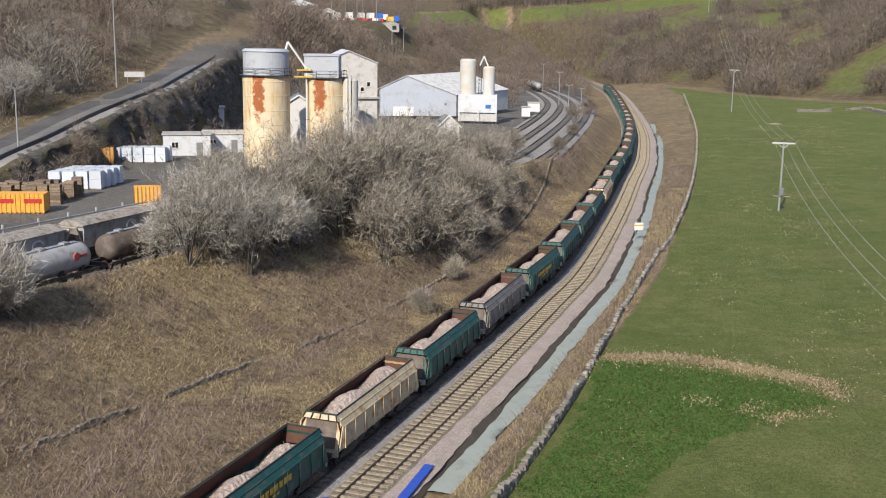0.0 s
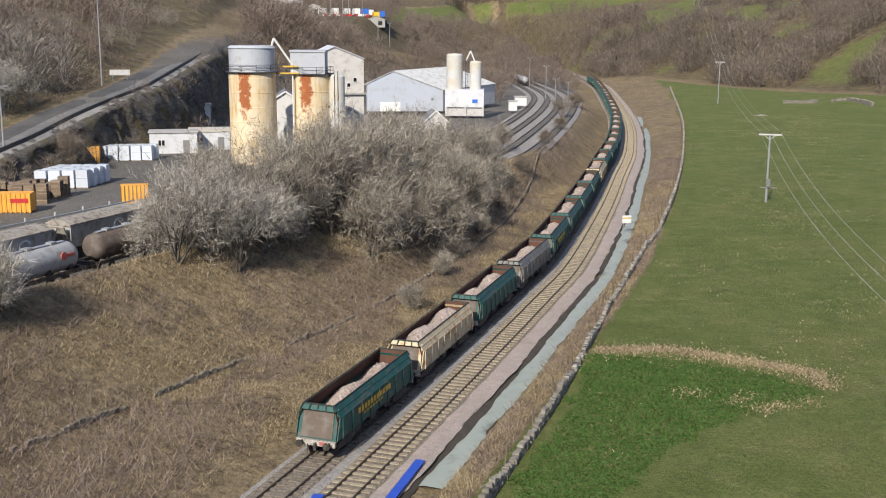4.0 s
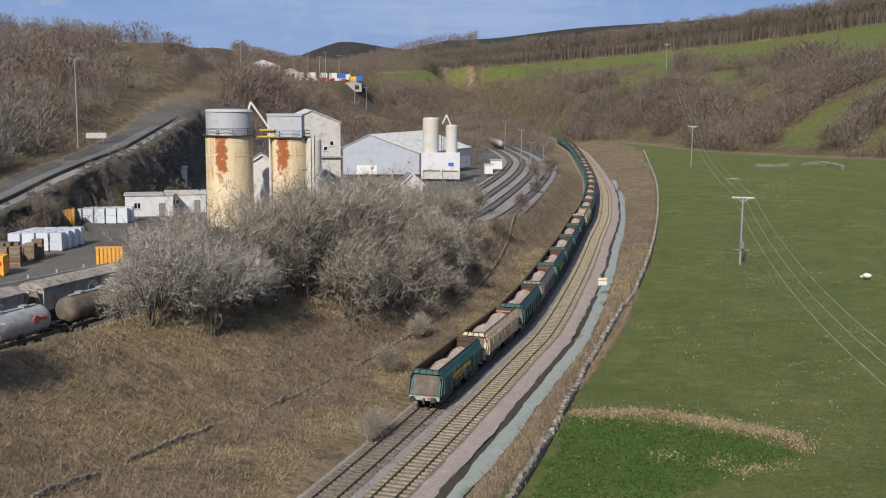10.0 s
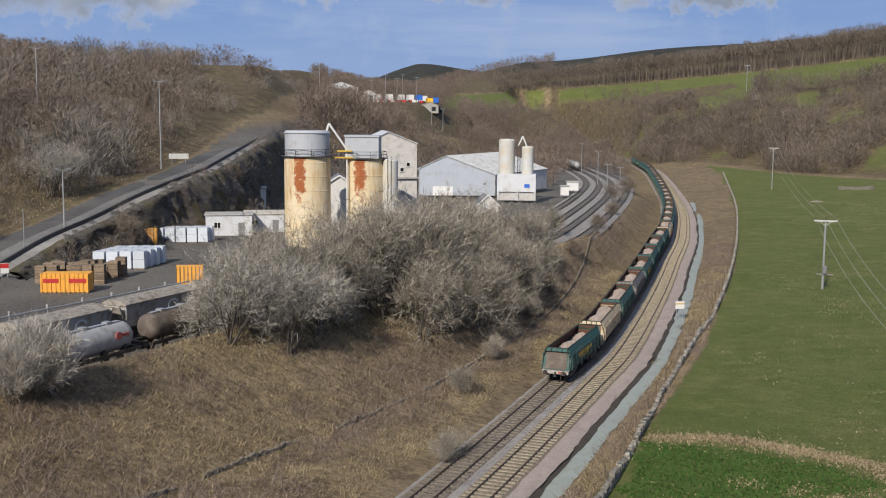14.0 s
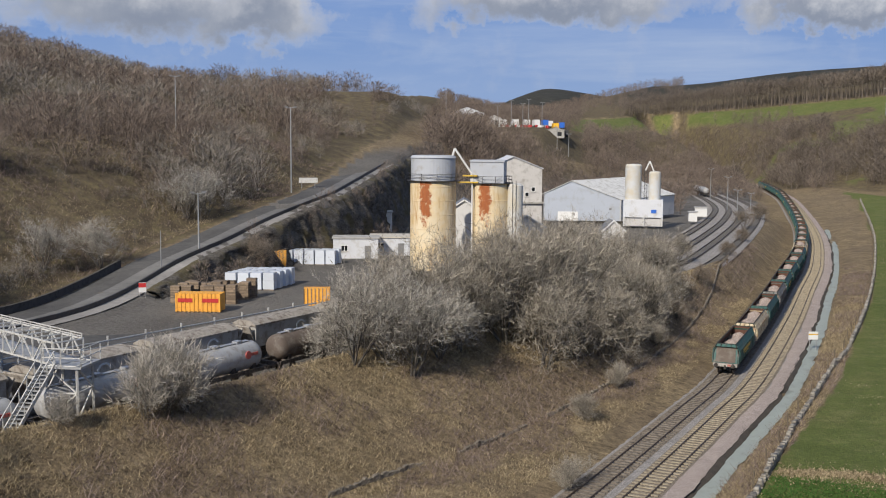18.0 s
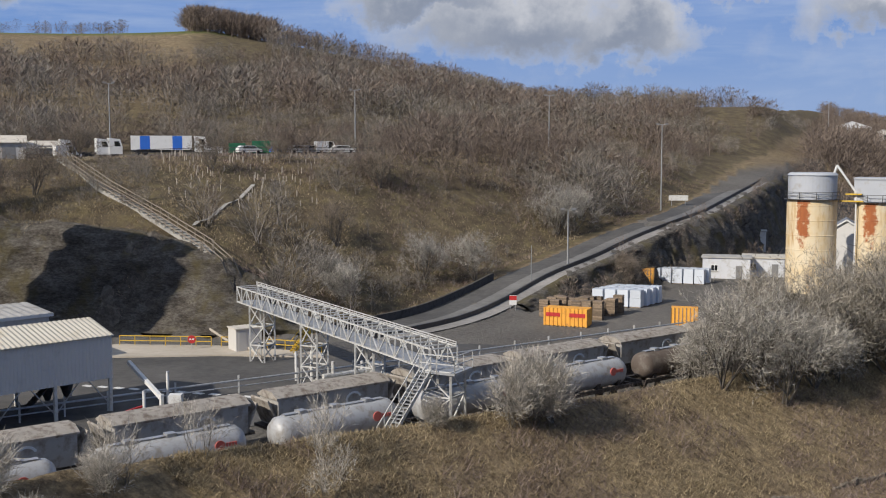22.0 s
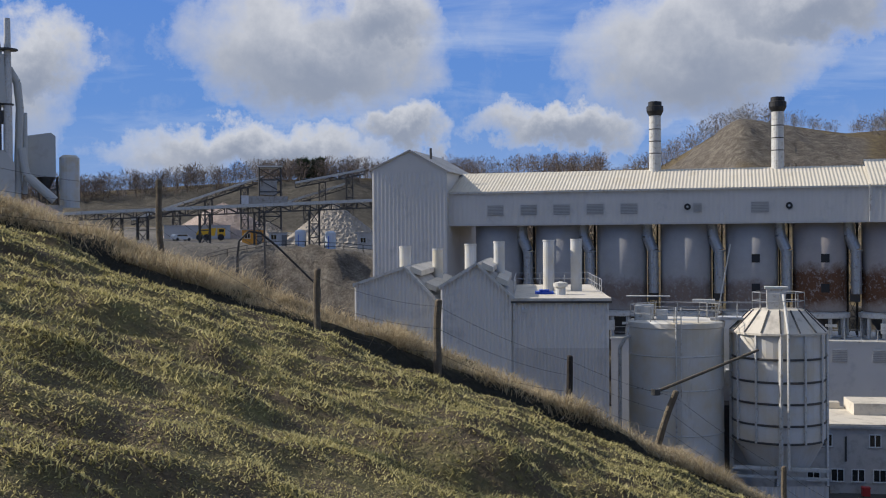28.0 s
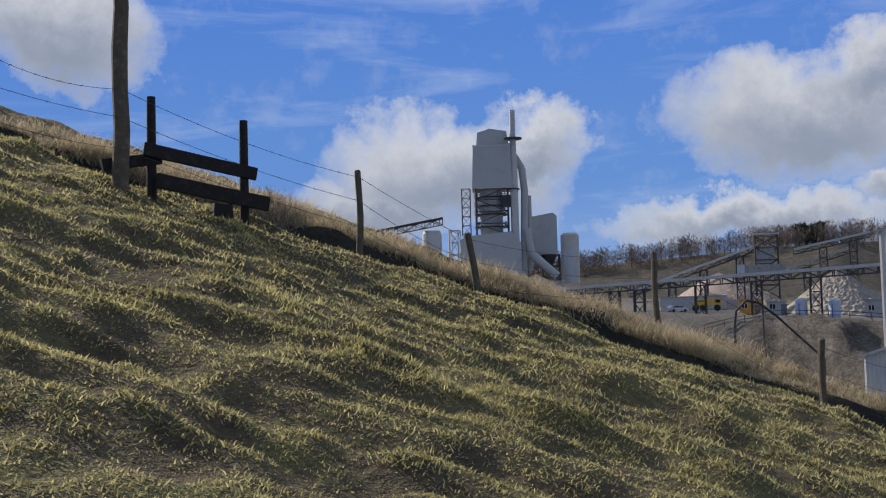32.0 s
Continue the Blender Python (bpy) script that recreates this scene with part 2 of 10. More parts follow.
def soft_noise(x, y, size, seed):
    """Smooth value noise from 0 to 1 over a grid of that size."""
    u, v = x / size, y / size
    i, j = np.floor(u), np.floor(v)
    a, b = u - i, v - j
    a, b = a * a * (3 - 2 * a), b * b * (3 - 2 * b)

    def h(p, q):
        w = np.sin(p * 127.1 + q * 311.7 + seed * 74.7) * 43758.5453
        return w - np.floor(w)
    return (h(i, j) * (1 - a) + h(i + 1, j) * a) * (1 - b) + (h(i, j + 1) * (1 - a) + h(i + 1, j + 1) * a) * b


def step_up(a, b, x):
    t = np.clip((x - a) / (b - a), 0, 1)
    return t * t * (3 - 2 * t)


# the down line; the up line runs 3.4 m to its left
RIGHT = spline([(-17.6, 20), (-5.3, 54), (2.4, 75.5), (10.4, 98.9), (15.6, 115.1), (24.3, 150), (31.7, 182.7), (41.2, 226), (52.8, 296), (67.0, 415), (72.2, 475),
                (75, 560), (70, 650), (56, 740), (36, 820)])
MIDDLE, LEFT = lane(RIGHT, 1.7), lane(RIGHT, 3.4)
COARSE = MIDDLE[::6]
# foot of the valley side, with the ramp road on its shoulder: x, y, height of the shoulder, height of the rock above it
EDGE = spline([(-190, -10, 14, 6), (-150, 20, 4.5, 12), (-122, 62, 4.5, 12), (-100, 86, 4.5, 12), (-84, 92, 4.5, 9.5), (-73, 97, 4.5, 4.5), (-66.5, 108, 4.6, 0.8), (-66, 128, 5.6, 0), (-65, 140, 7.4, 0),
               (-63, 152, 9.0, 0), (-61, 172, 11.5, 0), (-58, 192, 13.6, 0), (-61, 254, 17.4, 0), (-66, 334, 21.2, 0), (-74, 430, 23, 0)], 6.0)
YARD = 4.5
MOUNDS = [(80.7, 9.3, 0.40, 0.60), (78.0, 12.0, 0.2, 0.7), (96.0, 11.0, 0.18, 0.8)]     # old anthills on the turf
# the far pasture: bearings, the angle of rise at its lower and at its upper edge
FAR_FIELD = ([-26, -19, -16.5, -12.4, -6.7, 0.3, 3], [1.7, 1.75, 1.25, 1.5, 0.75, 0.05, 0.2], [3.7, 2.6, 2.3, 1.85, 1.3, 0.8, 0.7])
AZ = [-60, -24, -14, -8, -2, 3.5, 7.0, 11.5, 22, 33, 40, 50, 57, 62, 67, 71, 78, 88, 101, 112, 140]
R1 = [300, 370, 480, 540, 560, 420, 370, 320, 240, 205, 205, 205, 210, 215, 220, 225, 220, 185, 200, 200, 200]
Z1 = [2, 3, 2, 2, 4, 14, 22, 23, 24, 24.5, 24.5, 23.5, 24, 25, 25, 24, 23, 23.5, 26, 28, 30]
R2 = [450, 520, 640, 700, 740, 500, 500, 370, 340, 340, 340, 350, 350, 330, 330, 360, 400, 400, 420, 420, 300]
Z2 = [30, 36, 34, 28, 26, 27, 28, 31, 33, 42, 44, 45, 42, 38, 36, 34, 30, 28, 30, 32, 36]
R3 = [800, 900, 1000, 1100, 1200, 1500, 900, 470, 490, 520, 520, 520, 520, 460, 420, 470, 620, 480, 560, 700, 500]
Z3 = [80, 88, 84, 80, 74, 54, 46, 44, 47, 66, 78, 74, 70, 65, 70, 57, 60, 53, 50, 50, 60]


def fence_gap(x, y):
    """How far a point lies past the hill fence; negative on the lookout's side."""
    return -17.9 - 0.12 * np.maximum(y, 0) - 0.45 * np.minimum(y + 3, 0) - x


def land(x, y):
    """Height of the ground, and its cover: pasture, rock and yard from 0 to 1, for arrays of points."""
    x, y = np.asarray(x, float).ravel(), np.asarray(y, float).ravel()
    r, az = np.hypot(x, y), np.degrees(np.arctan2(-x, y))
    q, _ = beside(COARSE, x, y)
    m, at = beside(EDGE, x, y)
    # railway, verge and field on the right of it
    along = np.clip(y, 40, 520)
    wall = np.interp(along, [60, 132, 170, 227, 297, 430], [8.8, 10.0, 11.5, 12.7, 16, 25])
    z = np.where(q < 0, np.interp(-q, [0, 4.3, 5.0, 6.0, 6.8, 9.5, 60, 400], [-0.3, -0.3, -0.75, -0.75, -0.1, 0.6, 2.0, 4.0]), 0.0)
    # cess, wall and bank on the left, the yard behind the crest
    crest = np.interp(along, [40, 60, 88, 140, 172, 300], [29, 27.5, 24, 17, 10.5, 9.5])
    toe = np.minimum(np.interp(along, [60, 77, 96, 142], [14.6, 13.6, 10.6, 8.5]), crest - 4.0)
    top = np.interp(along, [40, 60, 88, 140, 190, 300, 420, 520], [8.5, 7.2, 6.8, 5.8, 4.6, 3.2, 1.5, 1.0])
    bank = np.interp(q, [0, 3.6, 5.0, 9.0], [-0.3, -0.3, 0.1, 0.9]) + (top - 0.9) * np.clip((q - toe) / (crest - toe), 0, 1) ** 1.1
    floor = np.interp(along, [200, 300, 420, 520], [YARD, 3.4, 1.6, 1.0])
    bank = bank + (floor - bank) * step_up(0, 4.5, q - crest)
    z = np.where(q >= 0, bank, z)
    # valley side: rock face, ramp shoulder, slope up to the lorry park
    ze, rock = np.interp(at, np.arange(len(EDGE)), EDGE[:, 2]), np.interp(at, np.arange(len(EDGE)), EDGE[:, 3])
    def side_height(px, py, d0, a0):
        e0, k0 = np.interp(a0, np.arange(len(EDGE)), EDGE[:, 2]), np.interp(a0, np.arange(len(EDGE)), EDGE[:, 3])
        return np.minimum(e0 + k0 * step_up(0, 7, d0) + np.interp(k0, [0, 4, 9], [0.36, 0.26, 0.15]) * np.maximum(d0 - 4, 0), np.maximum(24.5, e0 + 6))
    left = side_height(x, y, m, at)
    near = (m > 5) & (m < 90)
    if near.any():
        total = left[near].copy()
        for k in range(8):
            ox, oy = x[near] + 9 * math.cos(k * 0.785), y[near] + 9 * math.sin(k * 0.785)
            total += side_height(ox, oy, *beside(EDGE, ox, oy))
        left[near] += (total / 9 - left[near]) * step_up(5, 13, m[near])
    cut = z + (ze - z) * step_up(0, 1, (m + 9.6) / (1.5 + 0.3 * np.maximum(ze - YARD, 0)) + 1)
    z = np.where(m > 0, left, np.where(q > 0, cut, z))
    # the hills round the valley
    r1, z1, r2, z2, r3, z3 = (np.interp(az, AZ, k) for k in (R1, Z1, R2, Z2, R3, Z3))
    far = np.where(r < r2, z1 + (z2 - z1) * step_up(0, 1, (r - r1) / (r2 - r1)), z2 + (z3 - z2) * np.sin(np.clip((r - r2) / (r3 - r2), 0, 1) * math.pi / 2) ** 1.2)
    far = far - np.maximum(r - r3, 0) * 0.05
    knoll = (88 * step_up(-3, 0.5, az) * step_up(12, 8.5, az) + 31 * np.exp(-(np.abs(az - 3.7) / 3.3) ** 2.2)) * step_up(1700, 2500, r) * step_up(3600, 2600, r)
    far = np.maximum(far, -20) + knoll + step_up(150, 400, r) * 2.5 * np.sin(x * 0.021 + 1.3) * np.sin(y * 0.017)
    w = step_up(0, 1, (r - r1) / np.interp(az, [80, 86], [70, 16]) + 1)
    z = z + (far - z) * w
    # railway keeps its level through the hills
    z = z + (np.where(np.abs(q) < 30, -0.3, z) - z) * step_up(24, 7, np.abs(q)) * step_up(280, 380, r)
    # the camera's own hill
    yy = np.maximum(y, -30)
    hill = 23.3 - 0.35 * yy - 0.03 * np.minimum(yy, 0) - 0.0105 * np.maximum(yy, 0) ** 2 + 0.030 * np.clip(-x, 0, 19)
    hill = hill - 0.22 * np.maximum(-x - 19.5 - 0.12 * yy, 0) - 0.014 * np.maximum(-x - 20.5 - 0.12 * yy, 0) ** 2 - 0.4 * np.maximum(x - 12, 0)
    hill = hill + step_up(60, 30, r) * (0.12 * (soft_noise(x, y, 1.9, 3) - 0.5) + 0.17 * (soft_noise(x, y, 0.62, 5) - 0.5) + 0.08 * (soft_noise(x, y, 0.25, 7) - 0.5))
    # trodden ribs along the turf, and the worn ditch in front of the fence
    hill = hill + step_up(40, 24, r) * (0.05 * (soft_noise(x * 2.0 + 0.5 * y, y * 0.5, 0.8, 11) - 0.5) + 0.10 * (soft_noise(x * 2.4 + 0.6 * y, y * 0.7, 0.55, 13) - 0.5))
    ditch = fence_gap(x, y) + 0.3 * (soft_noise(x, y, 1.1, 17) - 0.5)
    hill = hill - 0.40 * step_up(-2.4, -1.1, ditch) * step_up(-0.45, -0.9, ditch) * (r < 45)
    for a0, r0, tall, wide in MOUNDS:
        mx, my = bearing(a0, r0)
        hill = hill + tall * np.exp(-(((x - mx) ** 2 + (y - my) ** 2) / wide ** 2) ** 1.4)
    k = np.clip(0.5 + 0.5 * (hill - z) / 2.5, 0, 1)
    own = (r < 130) & (y < 60)
    z = np.where(own, z + (hill - z) * k + 2.5 * k * (1 - k), z)
    k = np.where(own, k, 0)
    # cover
    green = step_up(-0.4, 0.4, -q - wall) * step_up(20, -20, r - r1 * 0.98) * (1 - k) + 0.38 * k
    el = np.degrees(np.arctan2(z - EYE, r))
    lo, hi = np.interp(az, FAR_FIELD[0], FAR_FIELD[1]), np.interp(az, FAR_FIELD[0], FAR_FIELD[2])
    green = green + 0.9 * step_up(-0.12, 0.12, el - lo + 0.25 * (soft_noise(x, y, 40, 61) - 0.5)) * step_up(0.15, -0.1, el - hi) * step_up(25, 60, r - r1) * step_up(2.6, 1.6, az)
    green = green + 0.85 * step_up(35, 41, az) * step_up(54, 50, az) * step_up(100, 150, r - r2)
    thin = soft_noise(x, y, 34, 5) + 0.5 * soft_noise(x, y, 34 / 3, 6)
    green = green + 0.6 * step_up(0.66, 0.54, thin) * step_up(0, 40, r - r1) * step_up(-4.5, -6.5, az) * step_up(0.1, -0.1, el - lo)
    stone = np.where((m > -1) & (m < 9), np.clip(rock / 8, 0, 1), 0) + np.where((m < -8.5) & (m > -16.5) & (at > 24), 0.95 * soft_noise(x, y, 7.0, 51) + 0.3, 0) * step_up(7, 8, ze)
    stone = stone + step_up(60, 62, az) * step_up(72, 70, az) * step_up(340, 370, r) * step_up(430, 415, r) + step_up(82, 85, az) * (step_up(108, 104, az) * step_up(395, 410, r) * step_up(490, 475, r) + step_up(155, 165, r) * step_up(190, 184, r))
    yard = np.where((m < -1) & (q > crest + 3), 1.0, 0) * (1 - w) + step_up(80, 84, az) * step_up(182, 190, r) * step_up(400, 380, r) + 0.9 * step_up(30, 33, az) * step_up(55, 52, az) * np.where(np.abs(r - r1 + 5) < 16, 1, 0)
    scrub = step_up(-1, 1, m) * (1 - 0.35 * step_up(22, 26, az) * step_up(200, 180, r)) * (1 - 0.75 * step_up(38, 42, az) * step_up(56, 52, az) * step_up(200, 330, r)) + step_up(-10, 30, r - r1) * step_up(9, 7, az) * step_up(0.1, -0.1, np.where((az > 1.6) | (r - r1 < 80) | (el > hi + 0.05), -1, el - lo)) * (az < 12)
    scrub = scrub * (0.80 + 0.45 * soft_noise(x, y, 38, 53) * soft_noise(x, y, 13, 54) + 0.25 * soft_noise(x, y, 13, 54))
    scrub = scrub * (1 - 0.28 * step_up(8, 10, az) * step_up(17, 13, az) * step_up(215, 240, r))
    # heather moor above the shelter belt, conifers on the distant hill
    dark = step_up(1500, 1750, r) + step_up(0.5, 0.9, el - hi) * step_up(40, 80, r - r1) * step_up(1.0, -1.5, az)
    dark = dark + 0.6 * step_up(80, 84, az) * step_up(112, 108, az) * step_up(395, 412, r) * step_up(500, 470, r)
    # bare brown soil in the ditch, darkened further to paint in its shade
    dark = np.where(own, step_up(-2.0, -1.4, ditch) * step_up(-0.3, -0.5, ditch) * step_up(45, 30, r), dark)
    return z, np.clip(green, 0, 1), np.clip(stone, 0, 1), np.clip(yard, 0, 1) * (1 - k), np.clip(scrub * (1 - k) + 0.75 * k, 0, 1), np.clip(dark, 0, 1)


def ground_at(x, y):
    return float(land([x], [y])[0][0])


def bearing(az, r):
    """The plan point at a bearing (degrees left of straight ahead) and a distance from the lookout."""
    return -r * math.sin(radians(az)), r * math.cos(radians(az))


def make_ground():
    az = np.concatenate([np.arange(-180, -30, 5.0), np.arange(-30, 134, 0.4), np.arange(135, 180, 5.0)])
    rr = np.concatenate([np.arange(0.1, 3, 0.5), np.arange(3, 24, 0.13), np.arange(24, 30, 0.5), 30 * 1.0165 ** np.arange(0, 292)])
    rr = rr[rr < 4200]
    A, R = np.meshgrid(np.radians(az), rr)
    x, y = (-R * np.sin(A)).ravel(), (R * np.cos(A)).ravel()
    z, green, stone, yard, scrub, dark = land(x, y)
    rough = np.clip(stone, 0, 1) * (np.sin(x * 0.9 + 2 * np.sin(y * 0.31)) * np.sin(y * 0.8 + z * 0.9) * 0.8 + np.sin(x * 2.3 + z) * 0.35)
    z = z + rough
    n, k = len(az), len(rr)
    i = np.arange(n * k).reshape(k, n)
    j = np.roll(i, -1, axis=1)
    faces = np.stack([i[:-1], j[:-1], j[1:], i[1:]], axis=-1).reshape(-1, 4)[:, ::-1]
    hub = len(x)
    verts = np.column_stack([x, y, z]).tolist() + [[0, 0, float(land([0], [0])[0][0])]]
    tris = [(hub, int(b), int(a)) for a, b in zip(i[0], j[0])]
    ob = mesh_from("ground", verts, faces[:, ::-1].tolist() + [t[::-1] for t in tris], "land")
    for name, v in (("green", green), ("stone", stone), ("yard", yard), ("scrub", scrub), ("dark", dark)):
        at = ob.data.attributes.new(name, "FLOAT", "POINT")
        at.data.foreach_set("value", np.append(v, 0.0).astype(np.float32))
    return tagged(ob, "valley of dry winter grass, green pasture and grey quarry rock", "ground", kind="structure")


def land_material():
    m, nt, b, pos = coat("land", 0.95, spec=0.15)
    g, s, yd, sc, dk = (node(nt, "ShaderNodeAttribute") for _ in range(5))
    g.attribute_name, s.attribute_name, yd.attribute_name, sc.attribute_name, dk.attribute_name = "green", "stone", "yard", "scrub", "dark"
    n1, n2, n3, n4 = noise_tex(nt, pos, 0.05, 5), noise_tex(nt, pos, 0.35, 6, 0.65), noise_tex(nt, pos, 2.2, 5, 0.7), noise_tex(nt, pos, 11, 4, 0.7)
    dry = ramp(nt, maths(nt, "MULTIPLY_ADD", n2, 0.6, maths(nt, "MULTIPLY", n3, 0.4)), [(0.30, (0.085, 0.062, 0.043)), (0.45, (0.205, 0.158, 0.098)), (0.58, (0.298, 0.234, 0.142)), (0.74, (0.42, 0.342, 0.22))])
    lean = node(nt, "ShaderNodeMapping", {"Vector": pos, "Rotation": (0, 0, radians(28)), "Scale": (1.1, 1.9, 1.0)}).outputs[0]
    streak = ramp(nt, noise_tex(nt, lean, 1.0, 6, 0.7), [(0.34, (0.45, 0.43, 0.42)), (0.52, (1, 1, 1)), (0.68, (1.3, 1.27, 1.2))])
    dry = mix(nt, 1.0, dry, streak, "MULTIPLY")
    brown = ramp(nt, n1, [(0.45, (0, 0, 0)), (0.62, (1, 1, 1))])
    dry = mix(nt, maths(nt, "MULTIPLY", brown, 0.45), dry, mix(nt, n3, (0.085, 0.062, 0.046), (0.22, 0.165, 0.115)))
    grass = ramp(nt, maths(nt, "MULTIPLY_ADD", n2, 0.55, maths(nt, "MULTIPLY", n4, 0.45)), [(0.30, (0.074, 0.098, 0.027)), (0.50, (0.108, 0.136, 0.038)), (0.68, (0.148, 0.166, 0.054))])
    grass = mix(nt, ramp(nt, noise_tex(nt, pos, 0.09, 8, 0.78), [(0.46, (0, 0, 0)), (0.70, (0.6, 0.6, 0.6))]), grass, (0.19, 0.178, 0.072))
    fleck = ramp(nt, noise_tex(nt, pos, 0.5, 8, 0.72), [(0.50, (0, 0, 0)), (0.68, (0.55, 0.55, 0.55))])
    grass = mix(nt, fleck, grass, (0.205, 0.20, 0.085))
    rock = ramp(nt, maths(nt, "MULTIPLY_ADD", n2, 0.5, maths(nt, "MULTIPLY", n3, 0.5)), [(0.32, (0.025, 0.022, 0.019)), (0.5, (0.115, 0.10, 0.083)), (0.7, (0.27, 0.245, 0.205))])
    dust = ramp(nt, maths(nt, "MULTIPLY_ADD", n1, 0.45, maths(nt, "MULTIPLY", n3, 0.55)), [(0.35, (0.075, 0.069, 0.062)), (0.6, (0.19, 0.178, 0.16))])
    fine = noise_tex(nt, pos, 5.0, 6, 0.8)
    speck = ramp(nt, fine, [(0.36, (0.55, 0.55, 0.57)), (0.5, (1, 1, 1)), (0.66, (1.4, 1.38, 1.3))])
    grass = mix(nt, 0.8, grass, speck, "MULTIPLY")
    dry = mix(nt, 0.8, dry, speck, "MULTIPLY")
    edge = maths(nt, "MULTIPLY_ADD", n3, 0.7, -0.35)

    def mask(att):
        return maths(nt, "MULTIPLY_ADD", maths(nt, "ADD", maths(nt, "ADD", att.outputs["Fac"], -0.5), maths(nt, "MULTIPLY", edge, 0.9)), 3.0, 0.5, clamp=True)
    litter = ramp(nt, maths(nt, "MULTIPLY_ADD", n2, 0.6, maths(nt, "MULTIPLY", n3, 0.4)), [(0.32, (0.045, 0.035, 0.025)), (0.48, (0.10, 0.080, 0.053)), (0.60, (0.155, 0.128, 0.065)), (0.72, (0.175, 0.165, 0.06))])
    c = mix(nt, maths(nt, "MULTIPLY", mask(sc), 0.85), dry, litter)
    c = mix(nt, mask(g), c, grass)
    c = mix(nt, mask(s), c, rock)
    c = mix(nt, mask(yd), c, dust)
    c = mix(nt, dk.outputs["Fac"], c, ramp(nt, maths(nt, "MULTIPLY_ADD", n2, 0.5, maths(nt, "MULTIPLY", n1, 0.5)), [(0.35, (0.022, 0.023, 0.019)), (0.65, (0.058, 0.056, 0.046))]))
    nt.links.new(c, b.inputs["Base Color"])
    bump(nt, b, maths(nt, "MULTIPLY_ADD", n3, 0.7, maths(nt, "MULTIPLY_ADD", n4, 0.4, n2)), 0.9, 0.35)


land_material()
make_ground()

# ---- railway ----
def ribbon(line, offsets, ragged=0.0):
    """Vertices and faces of a band along a line; offsets: (sideways, height) across it; ragged: how far its edges wander."""
    if ragged:
        fine = [np.column_stack([np.linspace(a[k], b[k], 5)[:4] for k in range(line.shape[1])]) for a, b in zip(line, line[1:])]
        line = np.concatenate(fine)
    rows = [lane(line, o) for o, _ in offsets]
    if ragged:
        for k, row in enumerate(rows):
            wob = ragged * (soft_noise(line[:, 0] + 7.7 * k, line[:, 1], 3.1, 70 + k) + 0.6 * soft_noise(line[:, 0], line[:, 1] + 9.1 * k, 0.9, 80 + k) - 0.8)
            row[:, 0] += wob
    n, k = len(line), len(offsets)
    verts, faces = [], []
    for i in range(n):
        for (o, h), row in zip(offsets, rows):
            verts.append((row[i, 0], row[i, 1], (row[i, 2] if row.shape[1] > 2 else 0.0) + h))
    for i in range(n - 1):
        for j in range(k - 1):
            a = i * k + j
            faces.append((a, a + k, a + k + 1, a + 1))
    return verts, faces


def ballast_material(name, lo, hi):
    m, nt, b, pos = coat(name, 0.95, spec=0.2)
    n = node(nt, "ShaderNodeTexVoronoi", {"Vector": pos, "Scale": 14.0})
    big = noise_tex(nt, pos, 0.5, 6, 0.7)
    f = maths(nt, "MULTIPLY_ADD", n.outputs["Color"], 0.5, maths(nt, "MULTIPLY", big, 0.5))
    nt.links.new(ramp(nt, f, [(0.2, lo), (0.75, hi)]), b.inputs["Base Color"])
    bump(nt, b, n.outputs["Distance"], 0.8, 0.06)


ballast_material("ballast", (0.12, 0.112, 0.106), (0.42, 0.395, 0.37))
ballast_material("cess", (0.21, 0.175, 0.155), (0.50, 0.42, 0.375))
ballast_material("brown_ballast", (0.085, 0.07, 0.055), (0.30, 0.25, 0.195))
ballast_material("dark_ballast", (0.05, 0.046, 0.042), (0.21, 0.195, 0.175))
plain("rail_steel", (0.10, 0.075, 0.06), 0.5, 0.6, 0.3, 3.0, bumps=0.1, obj=False)
plain("sleeper", (0.33, 0.285, 0.205), 0.9, vary=0.35, scale=2.0, dirt=(0.17, 0.135, 0.095), obj=False)
plain("old_sleeper", (0.19, 0.165, 0.135), 0.9, vary=0.35, scale=2.0, dirt=(0.05, 0.04, 0.032), obj=False)
plain("silt", (0.29, 0.32, 0.285), 0.55, vary=0.2, scale=0.6, dirt=(0.20, 0.20, 0.17), amount=0.25, obj=False, bumps=0.1)
plain("soil", (0.06, 0.05, 0.04), 1.0, vary=0.5, scale=1.2, obj=False, bumps=0.6)


